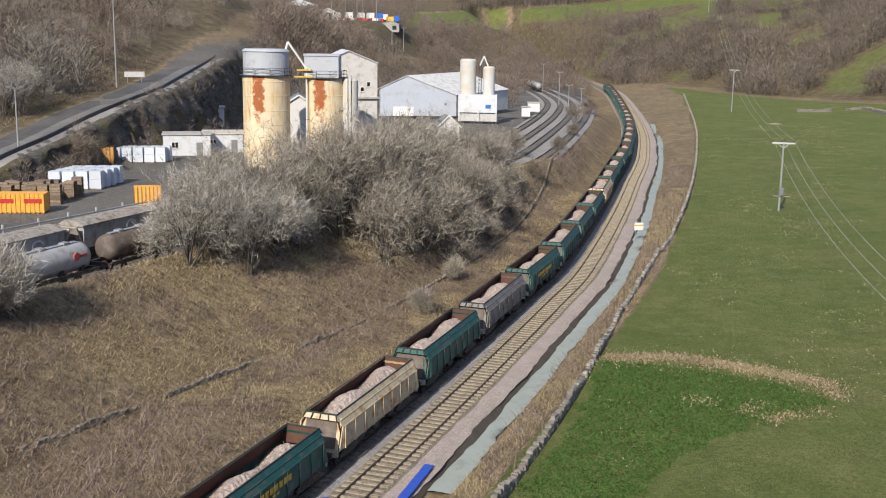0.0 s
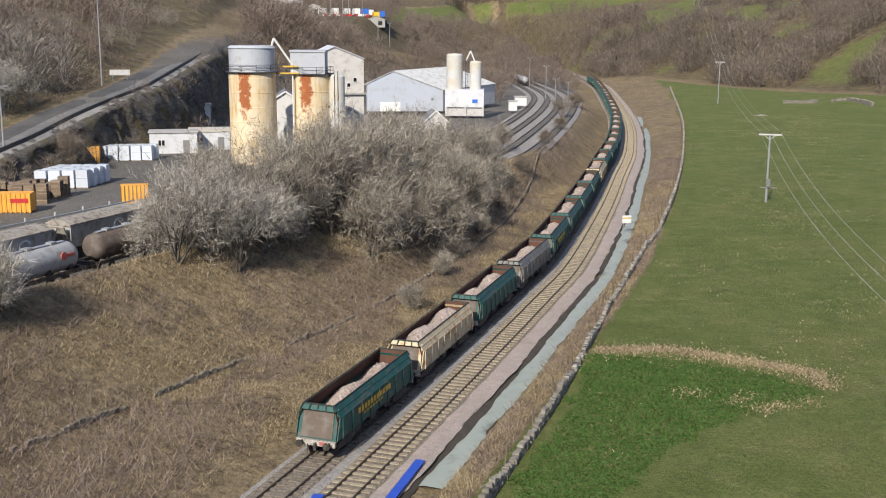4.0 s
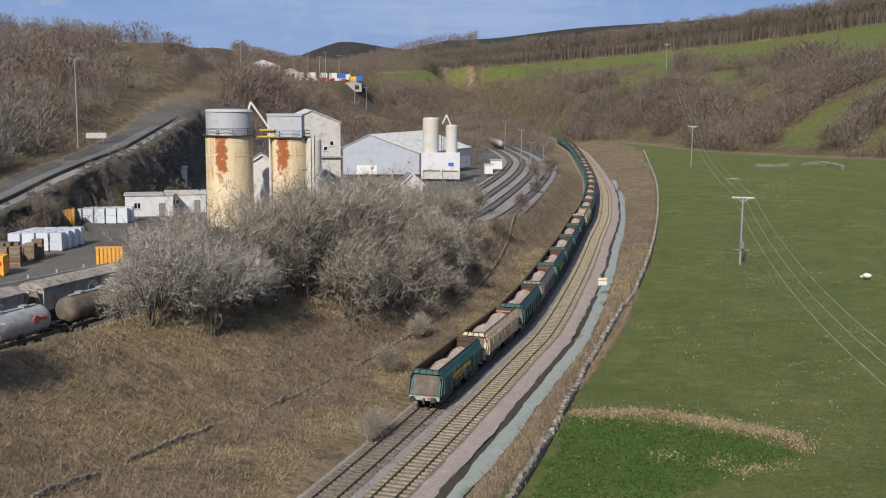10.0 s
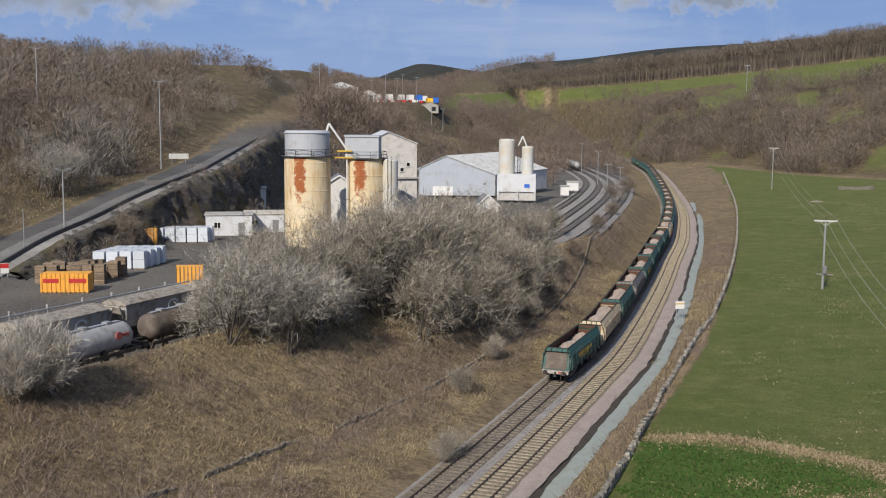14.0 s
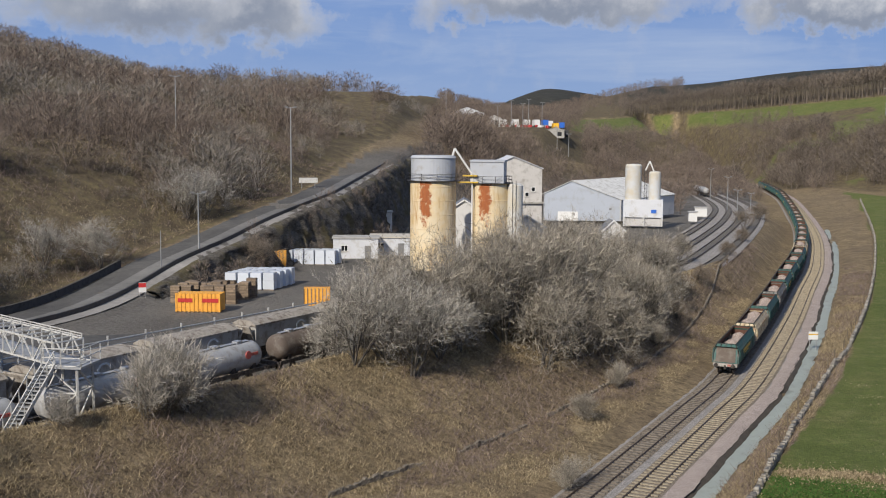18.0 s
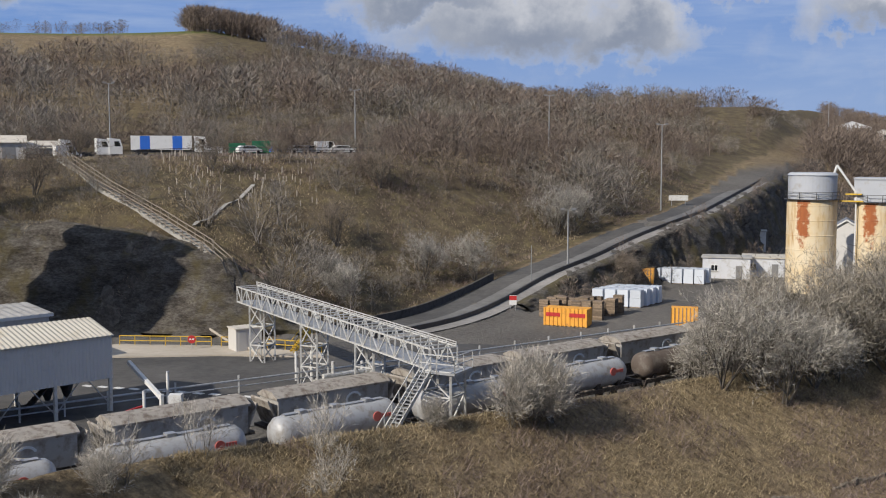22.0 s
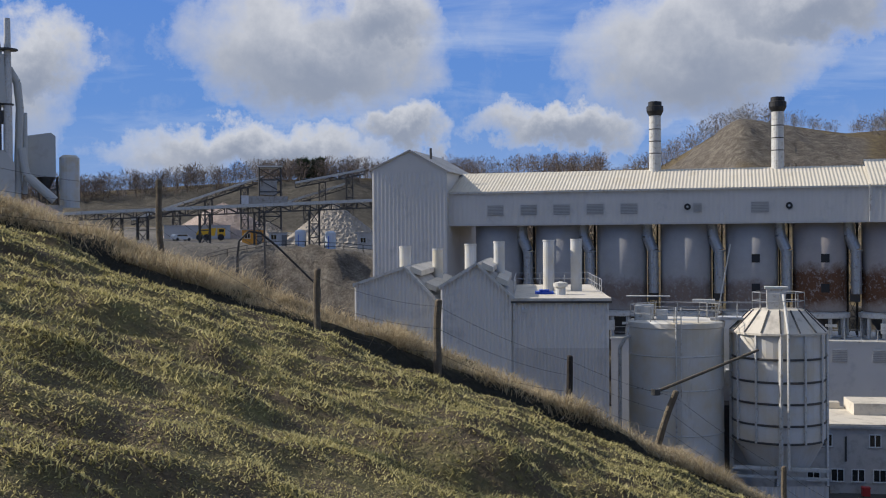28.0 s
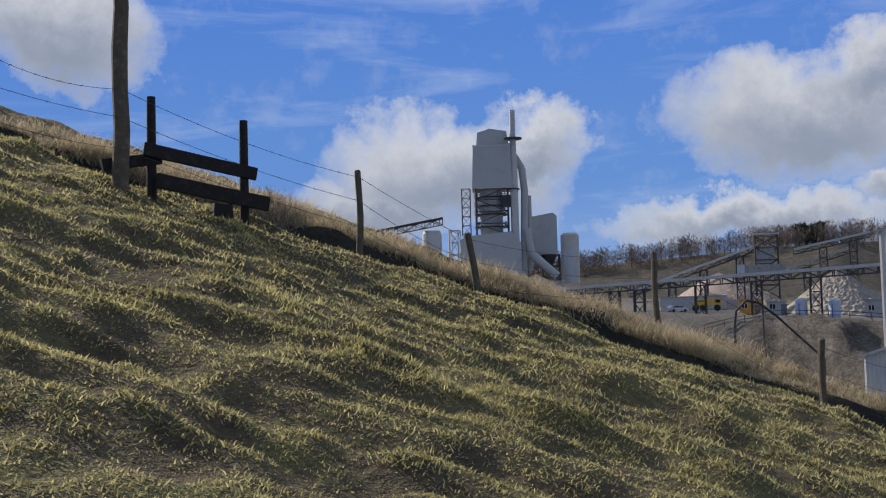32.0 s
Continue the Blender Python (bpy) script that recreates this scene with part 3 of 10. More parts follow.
def make_track(line, name, label, sleeper_mat, start=0, end=None, z=0.0, spaced=0.7, count=0):
    """Two rails and their sleepers along a line."""
    line = line[start:end]
    t = thing(name, label, "railway track", kind="structure")
    for side in (0.72, -0.72):
        v, f = ribbon(np.column_stack([line[:, :2], np.full(len(line), z)]), [(side + o, h) for o, h in ((0.075, -0.15), (0.035, -0.10), (0.035, 0.0), (-0.035, 0.0), (-0.035, -0.10), (-0.075, -0.15))])
        mesh_from("rail", v, f, "rail_steel", t, smooth=False)
    bm = bmesh.new()
    box(bm, -1.28, -0.125, -0.24, 1.28, 0.125, -0.10)
    proto, rest = None, bmesh.new()
    walked, k = 0.0, 0
    for a, b in zip(line[:-1, :2], line[1:, :2]):
        d = np.linalg.norm(b - a)
        while walked < d:
            c = a + (b - a) * walked / d
            turn = math.degrees(math.atan2(b[1] - a[1], b[0] - a[0])) - 90 + random.uniform(-1, 1)
            m = pose(c[0], c[1], z, 0, 0, turn)
            if k < count:
                if proto is None:
                    proto = part("sleeper", bm, sleeper_mat, t)
                    proto.matrix_basis = m
                else:
                    again(proto, t, m)
            else:
                box(rest, -1.28, -0.125, -0.24, 1.28, 0.125, -0.10, m)
            k += 1
            walked += spaced
        walked -= d
    if proto is None:
        bm.free()
    if rest.verts:
        tagged(part("sleepers", rest, sleeper_mat, t), kind="stuff")
    else:
        rest.free()
    return t


NEAR = 9       # the lines are in the open from here on
v, f = ribbon(np.column_stack([MIDDLE[NEAR:, :2], np.zeros(len(MIDDLE) - NEAR)]), [(4.6, -0.5), (3.3, -0.20), (0.3, -0.17), (-0.3, -0.17), (-3.3, -0.19), (-3.9, -0.36), (-4.5, -0.55)])
tagged(mesh_from("ballast_bed", v, f, "ballast"), "grey stone ballast under two railway lines", "ballast", kind="structure")
for line, mat, words in ((RIGHT, "brown_ballast", "rust-browned ballast between the rails of the down line"), (LEFT, "brown_ballast", "rust-browned ballast between the rails of the up line")):
    v, f = ribbon(np.column_stack([line[NEAR:, :2], np.zeros(len(line) - NEAR)]), [(1.5, -0.185), (1.25, -0.155), (-1.25, -0.155), (-1.5, -0.185)])
    tagged(mesh_from("four_foot", v, f, mat), words, "ballast", kind="structure")
make_track(RIGHT, "railway_track", "railway line on pale concrete sleepers in fresh ballast", "sleeper", NEAR, count=150)
make_track(LEFT, "railway_track", "rusty railway line on dark weathered sleepers", "old_sleeper", NEAR, count=60)
# pale cess beside the down line and the silted drain past it
v, f = ribbon(np.column_stack([MIDDLE[NEAR:260, :2], np.zeros(260 - NEAR)]), [(-3.2, -0.185), (-3.6, -0.12), (-4.1, -0.12), (-4.6, -0.2)], 0.35)
tagged(mesh_from("cess_strip", v, f, "cess"), "strip of pinkish-grey stone spoil beside the track", "gravel", kind="structure")

# ---- hopper train ----
PITCH, COUNT = 14.0, 31
RUN = np.concatenate([[0], np.cumsum(np.linalg.norm(np.diff(LEFT[:, :2], axis=0), axis=1))])


def along_left(s):
    """The point s metres along the up line, straight on past its ends."""
    if s > RUN[-1]:
        d = LEFT[-1, :2] - LEFT[-2, :2]
        return LEFT[-1, :2] + d / np.linalg.norm(d) * (s - RUN[-1])
    return np.array([np.interp(s, RUN, LEFT[:, 0]), np.interp(s, RUN, LEFT[:, 1])])


# the last wagon's tail stands here at 9 s
REAR_AT_NINE = float(np.interp(77.6, LEFT[:, 1], RUN)) + 0.8


def tail_at(t):
    """How far the tail has run along the line: a train slowly gathering speed."""
    return REAR_AT_NINE + 4.1 * (t - 9) + 0.026 * (t - 9) ** 2


plain("wagon_green", (0.013, 0.075, 0.066), 0.55, vary=0.3, scale=1.1, dirt=(0.10, 0.10, 0.085), amount=0.4)
plain("rim_dark", (0.02, 0.035, 0.033), 0.7, vary=0.4, scale=3.0, dirt=(0.08, 0.05, 0.035), amount=0.4)
plain("red_plate", (0.35, 0.10, 0.08), 0.7, vary=0.3, scale=4.0, dirt=(0.3, 0.28, 0.25), amount=0.5)
plain("wagon_cream", (0.50, 0.42, 0.28), 0.6, vary=0.2, scale=1.0, dirt=(0.30, 0.15, 0.06), amount=0.45)
plain("wagon_grey", (0.17, 0.17, 0.16), 0.6, vary=0.3, scale=1.0, dirt=(0.10, 0.07, 0.05), amount=0.5)
plain("hopper_end", (0.105, 0.082, 0.066), 0.75, vary=0.3, scale=0.9, dirt=(0.16, 0.14, 0.12), amount=0.45)
plain("rust_inside", (0.085, 0.04, 0.026), 0.9, vary=0.4, scale=2.0)
plain("running_gear", (0.030, 0.026, 0.024), 0.7, vary=0.5, scale=4.0, dirt=(0.14, 0.12, 0.10), amount=0.4)
plain("buffer_beam", (0.40, 0.38, 0.35), 0.7, vary=0.3, scale=4.0, dirt=(0.12, 0.10, 0.08), amount=0.5)
plain("yellow_paint", (0.55, 0.36, 0.04), 0.55, vary=0.2, dirt=(0.2, 0.14, 0.06), amount=0.35)
ballast_material("aggregate", (0.20, 0.16, 0.14), (0.52, 0.43, 0.38))


def hopper_side(w, s, paint, lettered, L, W, knee, T, top):
    """One flank: upright lower side, coaming leaning in above the knee, lining inside."""
    bm = bmesh.new()
    prof = [(W, knee), (W, 1.22), (W - 0.06, 1.22), (W - 0.06, knee)]
    pts = [(x, s * a, b) for x in (-L + 0.45, L - 0.45) for a, b in prof]
    quads(bm, pts, [(i, i + 4, (i + 1) % 4 + 4, (i + 1) % 4) for i in range(4)] + [tuple(range(4)), tuple(range(7, 3, -1))])
    side = part("side_panel", bm, paint, w)
    for k in range(9):
        x = -L + 0.7 + k * (2 * L - 1.4) / 8
        b2 = bmesh.new()
        box(b2, x - 0.05, s * (W + 0.035) - 0.035, 1.2, x + 0.05, s * (W + 0.035) + 0.035, knee)
        part("stanchion", b2, paint, side)
    if lettered:
        b2 = bmesh.new()
        for row, n, x0, dx, wide, z0, z1 in ((0, 11, -3.4, 0.48, 0.33, 1.98, 2.32), (1, 7, -2.6, 0.46, 0.3, 1.72, 1.86)):
            for k in range(n):
                box(b2, x0 + k * dx, s * (W + 0.075) - 0.006, z0, x0 + k * dx + wide, s * (W + 0.075) + 0.006, z1)
        part("side_lettering", b2, "yellow_paint", side, "yellow painted lettering")
    bm = bmesh.new()       # coaming, hipped at the ends
    quads(bm, [(-L + 0.42, s * W, knee), (L - 0.42, s * W, knee), (L - 0.42, s * (W - 0.04), knee - 0.03), (-L + 0.42, s * (W - 0.04), knee - 0.03),
               (-L + 0.42, s * top, T), (L - 0.42, s * top, T), (L - 0.42, s * (top - 0.05), T - 0.02), (-L + 0.42, s * (top - 0.05), T - 0.02)], CUBE)
    coam = part("coaming", bm, paint, w)
    for k in range(2):
        b2 = bmesh.new()
        f = 0.02 + 0.5 * k
        a = Vector((0, s * (W + (top - W) * f + 0.01), knee + (T - knee) * f + 0.01))
        bar(b2, a + Vector((-L + 0.43, 0, 0)), a + Vector((L - 0.43, 0, 0)), 0.05, 0.04)
        part("seam", b2, paint, coam)
    bm = bmesh.new()
    quads(bm, [(-L + 0.2, s * (W - 0.09), knee - 0.3), (L - 0.2, s * (W - 0.09), knee - 0.3), (L - 0.2, s * (W - 0.07), knee - 0.3), (-L + 0.2, s * (W - 0.07), knee - 0.3),
               (-L + 0.45, s * (top - 0.09), T - 0.01), (L - 0.45, s * (top - 0.09), T - 0.01), (L - 0.45, s * (top - 0.06), T - 0.01), (-L + 0.45, s * (top - 0.06), T - 0.01)], CUBE)
    part("lining", bm, "rust_inside", w)
    bm = bmesh.new()
    bar(bm, (-L + 0.42, s * top, T), (L - 0.42, s * top, T), 0.07, 0.07)
    part("top_rail", bm, "rim_dark", w)


def hopper_end_of(w, e, paint, L, W, knee, T, top):
    """One end: outward-sloping sheet in a painted frame, hipped coaming with brackets over it, beam, buffers and coupling."""
    def sheet(name, y0a, y1a, za, xa, y0b, y1b, zb, xb, th, mat, label=""):
        bm = bmesh.new()
        quads(bm, [(e * xa, y0a, za), (e * xa, y1a, za), (e * xb, y1b, zb), (e * xb, y0b, zb),
                   (e * (xa - th), y0a, za), (e * (xa - th), y1a, za), (e * (xb - th), y1b, zb), (e * (xb - th), y0b, zb)], CUBE)
        return part(name, bm, mat, w, label)
    sheet("end_frame", -W + 0.18, W - 0.18, T - 0.22, L - 0.62, -1.24, 1.24, 1.24, L + 0.0, 0.05, paint)
    sheet("end_sheet", -W + 0.42, W - 0.42, T - 0.34, L - 0.50, -1.02, 1.02, 1.32, L + 0.02, 0.04, "hopper_end", "dusty brown sloping end sheet")
    for s in (1, -1):      # gusset closing the side of the slope
        bm = bmesh.new()
        prism(bm, [(e * (L - 0.45), knee), (e * (L - 0.0), 1.22), (e * (L - 1.1), 1.22), (e * (L - 1.1), knee)], s * (W - 0.05) - 0.03, s * (W - 0.05) + 0.03)
        part("gusset", bm, paint, w)
    coam = sheet("end_coaming", -1.18, 1.18, T - 0.30, L - 0.22, -top, top, T, L - 0.42, 0.05, paint)
    sheet("end_lining", -W + 0.2, W - 0.2, knee - 0.2, L - 0.75, -top + 0.03, top - 0.03, T - 0.02, L - 0.48, 0.03, "rust_inside")
    bm = bmesh.new()
    bar(bm, (e * (L - 0.42), -top, T), (e * (L - 0.42), top, T), 0.09, 0.08)
    part("end_rail", bm, "rim_dark", w)
    for y in (-1.0, -0.5, 0.0, 0.5, 1.0):
        bm = bmesh.new()
        bar(bm, (e * (L - 0.20), y * 1.1, T - 0.30), (e * (L - 0.36), y * 0.95, T + 0.02), 0.07, 0.07)
        part("end_bracket", bm, "rim_dark", coam)
    for s in (1, -1):
        bm = bmesh.new()
        tube(bm, (e * 6.3, s * 0.87, 1.05), (e * 6.72, s * 0.87, 1.05), 0.10, n=10)
        tube(bm, (e * 6.72, s * 0.87, 1.05), (e * 6.80, s * 0.87, 1.05), 0.22, n=12)
        part("buffer", bm, "running_gear", w)
    bm = bmesh.new()
    box(bm, e * 6.28 - 0.10, -1.25, 0.86, e * 6.28 + 0.10, 1.25, 1.20)
    beam = part("headstock", bm, "buffer_beam", w, "pale grime-streaked buffer beam")
    bm = bmesh.new()
    box(bm, e * 6.39 - 0.01, -0.75, 0.92, e * 6.39 + 0.01, -0.25, 1.14)
    part("red_plate", bm, "red_plate", beam)
    bm = bmesh.new()
    tube(bm, (e * 6.36, 0, 1.0), (e * 6.55, 0, 0.95), 0.08, n=8)
    box(bm, e * 6.5 - 0.06, -0.09, 0.62, e * 6.5 + 0.06, 0.09, 0.98)
    part("coupling_hook", bm, "running_gear", beam)
    for y in (-0.55, 0.5):
        bm = bmesh.new()
        tube(bm, (e * 6.36, y, 0.95), (e * 6.46, y, 0.45), 0.035, n=6)
        part("brake_hose", bm, "running_gear", beam)


def make_bogie(w, e):
    bogie = new("bogie")
    bogie.parent = w
    bogie.location = (e * 4.3, 0, 0)
    for s in (1, -1):
        bm = bmesh.new()
        prism(bm, [(-1.35, 0.55), (-0.9, 0.42), (0.9, 0.42), (1.35, 0.55), (1.2, 0.78), (0.5, 0.92), (-0.5, 0.92), (-1.2, 0.78)], s * 1.02 - 0.07, s * 1.02 + 0.07)
        part("bogie_frame", bm, "running_gear", bogie)
        for xx in (-0.95, 0.95):
            bm = bmesh.new()
            tube(bm, (xx, s * 0.68, 0.44), (xx, s * 0.81, 0.44), 0.44, n=16)
            tube(bm, (xx, s * 0.81, 0.44), (xx, s * 0.90, 0.44), 0.14, n=10)
            part("wheel", bm, "running_gear", bogie)


def make_hopper(paint, load_top, seed, lettered=True):
    """A bogie hopper about 12.8 m long over the beams."""
    rnd = random.Random(seed)
    w = thing("hopper_wagon", {"wagon_green": "green bogie hopper wagon loaded with crushed stone", "wagon_cream": "cream bogie hopper wagon streaked with rust, loaded with stone",
                               "wagon_grey": "dull grey bogie hopper wagon loaded with crushed stone"}[paint], "railway wagon", group="wagons of the stone train")
    L, W, knee, T, top = 6.25, 1.38, 2.52, 3.22, 0.98
    for s in (1, -1):
        hopper_side(w, s, paint, lettered, L, W, knee, T, top)
    for e in (1, -1):
        hopper_end_of(w, e, paint, L, W, knee, T, top)
        make_bogie(w, e)
    bm = bmesh.new()
    box(bm, -6.2, -0.35, 0.85, 6.2, 0.35, 1.25)
    for k in range(3):      # discharge chutes
        x = -2.4 + k * 2.4
        prism(bm, [(x - 1.0, 1.25), (x + 1.0, 1.25), (x + 0.35, 0.45), (x - 0.35, 0.45)], -0.95, 0.95)
    part("underframe", bm, "running_gear", w)
    bm = bmesh.new()       # the load, heaped along the middle, lower at its edges
    nx, ny = 64, 14
    vs = []
    for i in range(nx + 1):
        for j in range(ny + 1):
            x, y = -5.9 + 11.8 * i / nx, -1.25 + 2.5 * j / ny
            h = load_top + 0.22 * math.cos(x * 1.05 + seed) - 0.55 * max(0.0, abs(x) - 4.2) ** 1.2 - 0.50 * abs(y - 0.12) ** 1.5 + rnd.uniform(-0.06, 0.06)
            vs.append(bm.verts.new((x, y, max(1.6, min(h, 3.35 - max(0.0, abs(y) - 0.75) * 1.6)))))
    for i in range(nx):
        for j in range(ny):
            a = i * (ny + 1) + j
            bm.faces.new((vs[a], vs[a + ny + 1], vs[a + ny + 2], vs[a + 1]))
    part("stone_load", bm, "aggregate", w, "heaped pinkish-grey crushed stone")
    return w


KINDS = [make_hopper("wagon_green", 2.62, 1), make_hopper("wagon_cream", 2.9, 2, False), make_hopper("wagon_green", 2.8, 3, False), make_hopper("wagon_grey", 2.8, 4, False)]
WAGONS, spare = [], list(KINDS)
for k in range(COUNT):
    kind = {0: 0, 1: 1, 3: 3, 8: 1}.get(k, 0 if k % 4 == 0 else 2)
    if KINDS[kind] in spare:
        spare.remove(KINDS[kind])
        WAGONS.append(KINDS[kind])
    else:
        WAGONS.append(copy_thing(KINDS[kind], Matrix()))

# ---- works: materials ----
plain("clad_grey", (0.53, 0.515, 0.49), 0.55, vary=0.07, scale=0.3, dirt=(0.40, 0.40, 0.39), amount=0.2, bumps=0.05)
plain("clad_blue", (0.57, 0.56, 0.54), 0.5, vary=0.08, scale=0.3, dirt=(0.38, 0.385, 0.39), amount=0.25, bumps=0.05)
plain("clad_low", (0.47, 0.46, 0.445), 0.6, vary=0.1, scale=0.3, dirt=(0.42, 0.41, 0.39), amount=0.25, bumps=0.05)
plain("clad_roof", (0.53, 0.49, 0.41), 0.6, vary=0.10, scale=0.35, dirt=(0.47, 0.42, 0.32), amount=0.25, bumps=0.05)
plain("grey_roof", (0.40, 0.39, 0.37), 0.7, vary=0.15, scale=0.4, dirt=(0.26, 0.25, 0.23), amount=0.4, bumps=0.1)
plain("pale_felt", (0.55, 0.51, 0.44), 0.8, vary=0.12, scale=0.5, dirt=(0.36, 0.33, 0.28), amount=0.35, bumps=0.1)
plain("white_sheet", (0.56, 0.575, 0.60), 0.55, vary=0.10, scale=0.4, dirt=(0.43, 0.42, 0.39), amount=0.35, bumps=0.05)
plain("galvanised", (0.40, 0.41, 0.42), 0.45, 0.5, 0.15, 2.0, dirt=(0.22, 0.2, 0.18), amount=0.3)
plain("dark_steel", (0.06, 0.06, 0.06), 0.55, 0.3, 0.3, 2.0, dirt=(0.13, 0.1, 0.08), amount=0.3)
plain("pale_steel", (0.52, 0.52, 0.50), 0.6, 0.1, 0.15, 2.0, dirt=(0.3, 0.27, 0.23), amount=0.35)
plain("render_wall", (0.50, 0.48, 0.45), 0.9, vary=0.12, scale=0.6, dirt=(0.34, 0.32, 0.29), amount=0.4, bumps=0.2)
plain("concrete", (0.36, 0.35, 0.32), 0.9, vary=0.2, scale=0.7, dirt=(0.22, 0.2, 0.18), amount=0.4, bumps=0.3)
plain("vent_slat", (0.31, 0.31, 0.30), 0.6, vary=0.15, scale=3.0)
plain("louvre", (0.19, 0.19, 0.19), 0.6, vary=0.2, scale=3.0)
plain("black_cap", (0.015, 0.015, 0.016), 0.5, vary=0.2, scale=3.0)
plain("blue_sheet", (0.02, 0.07, 0.42), 0.5, vary=0.2, scale=1.5)
plain("red_paint", (0.45, 0.03, 0.03), 0.5, vary=0.2, scale=3.0)
plain("white_paint", (0.64, 0.64, 0.62), 0.5, vary=0.08, scale=2.0, dirt=(0.5, 0.48, 0.44), amount=0.25)
plain("frame_white", (0.7, 0.7, 0.68), 0.5, vary=0.06, scale=2.0, bumps=0.0)


def glass_material():
    m, nt, b, pos = coat("window_glass", 0.08, spec=0.8)
    b.inputs["Base Color"].default_value = (0.012, 0.014, 0.016, 1)
    n = noise_tex(nt, pos, 1.5, 3)
    bump(nt, b, n, 0.05, 0.02)


glass_material()


def kiln_material(name, base, rust_lo, rust_hi, strength):
    """Riveted kiln steel, rusted in a ragged belt between two heights of the shell."""
    m, nt, b, pos = coat(name, 0.9, spec=0.15)
    n1, n2 = noise_tex(nt, pos, 0.5, 6, 0.7), noise_tex(nt, pos, 3.0, 5, 0.65)
    z = node(nt, "ShaderNodeSeparateXYZ", {0: pos}).outputs[2]
    zz = maths(nt, "ADD", z, maths(nt, "MULTIPLY_ADD", n1, 3.0, -1.5))
    belt = maths(nt, "MULTIPLY", node(nt, "ShaderNodeMapRange", {0: zz, 1: rust_lo - 0.8, 2: rust_lo + 0.5}).outputs[0], node(nt, "ShaderNodeMapRange", {0: zz, 1: rust_hi + 0.5, 2: rust_hi - 0.6}).outputs[0])
    belt = maths(nt, "MULTIPLY", belt, ramp(nt, n2, [(0.28, (0, 0, 0)), (0.48, (1, 1, 1))]))
    belt = maths(nt, "MULTIPLY", belt, strength)
    f = maths(nt, "MULTIPLY_ADD", n1, 0.4, 0.8)
    col = mix(nt, 1.0, base, node(nt, "ShaderNodeCombineColor", {0: f, 1: f, 2: f}).outputs[0], "MULTIPLY")
    rust = mix(nt, n2, (0.035, 0.02, 0.014), (0.20, 0.10, 0.058))
    nt.links.new(mix(nt, belt, col, rust), b.inputs["Base Color"])
    rows = maths(nt, "SINE", maths(nt, "MULTIPLY", z, 4.2))
    bump(nt, b, maths(nt, "MULTIPLY_ADD", maths(nt, "POWER", maths(nt, "ABSOLUTE", rows), 12.0), 0.4, n2), 0.25, 0.03)


kiln_material("kiln_blue", (0.34, 0.335, 0.335, 1), 18.2, 20.6, 0.62)
kiln_material("kiln_brown", (0.345, 0.315, 0.30, 1), 18.5, 22.0, 1.0)


def silo_material(name, base, streak, amount, column=False):
    """Painted silo with rust running down it."""
    m, nt, b, pos = coat(name, 0.65, spec=0.3)
    co = local(nt)
    long = node(nt, "ShaderNodeMapping", {"Vector": co, "Scale": (1.0, 1.0, 0.16)}).outputs[0]
    n1, n2, n3 = noise_tex(nt, long, 0.55, 6, 0.65), noise_tex(nt, long, 3.0, 6, 0.7), noise_tex(nt, co, 0.5, 5)
    run = ramp(nt, maths(nt, "MULTIPLY_ADD", n1, 0.6, maths(nt, "MULTIPLY", n2, 0.4)), [(0.66 - 0.2 * amount, (0, 0, 0)), (0.80 - 0.2 * amount, (1, 1, 1))])
    ochre = ramp(nt, n3, [(0.4, (0, 0, 0)), (0.65, (0.65, 0.65, 0.65))])
    c = mix(nt, ochre, base, tuple(v * k for v, k in zip(base[:3], (0.95, 0.8, 0.55))))
    c = mix(nt, run, c, streak)
    if column:      # one broad blistered rust stain below the rim, on the weather side
        xyz = node(nt, "ShaderNodeSeparateXYZ", {0: co})
        dx = maths(nt, "MULTIPLY_ADD", xyz.outputs[0], 0.62, 0.40)
        stain = maths(nt, "MULTIPLY", maths(nt, "SUBTRACT", 1.0, maths(nt, "MULTIPLY", dx, dx), clamp=True), node(nt, "ShaderNodeMapRange", {0: xyz.outputs[2], 1: 3.0, 2: 9.0}).outputs[0])
        stain = maths(nt, "MULTIPLY", stain, node(nt, "ShaderNodeMapRange", {0: xyz.outputs[1], 1: -0.5, 2: -1.5}).outputs[0])
        blister = noise_tex(nt, co, 1.3, 8, 0.75)
        stain = ramp(nt, maths(nt, "MULTIPLY_ADD", stain, 0.55, blister), [(0.84, (0, 0, 0)), (0.97, (1, 1, 1))])
        c = mix(nt, stain, c, mix(nt, n2, (0.16, 0.045, 0.018), (0.46, 0.15, 0.045)))
    nt.links.new(c, b.inputs["Base Color"])
    bump(nt, b, n2, 0.2, 0.02)


silo_material("cream_silo", (0.66, 0.565, 0.395, 1), (0.42, 0.25, 0.10, 1), 0.66, True)
silo_material("white_silo", (0.53, 0.54, 0.535, 1), (0.33, 0.28, 0.22, 1), 0.25)
silo_material("grey_silo", (0.58, 0.58, 0.565, 1), (0.34, 0.33, 0.31, 1), 0.35)


def one(name, material, parent, fn, label="", smooth=False):
    """A part from a function that fills a bmesh."""
    bm = bmesh.new()
    fn(bm)
    return part(name, bm, material, parent, label, smooth)


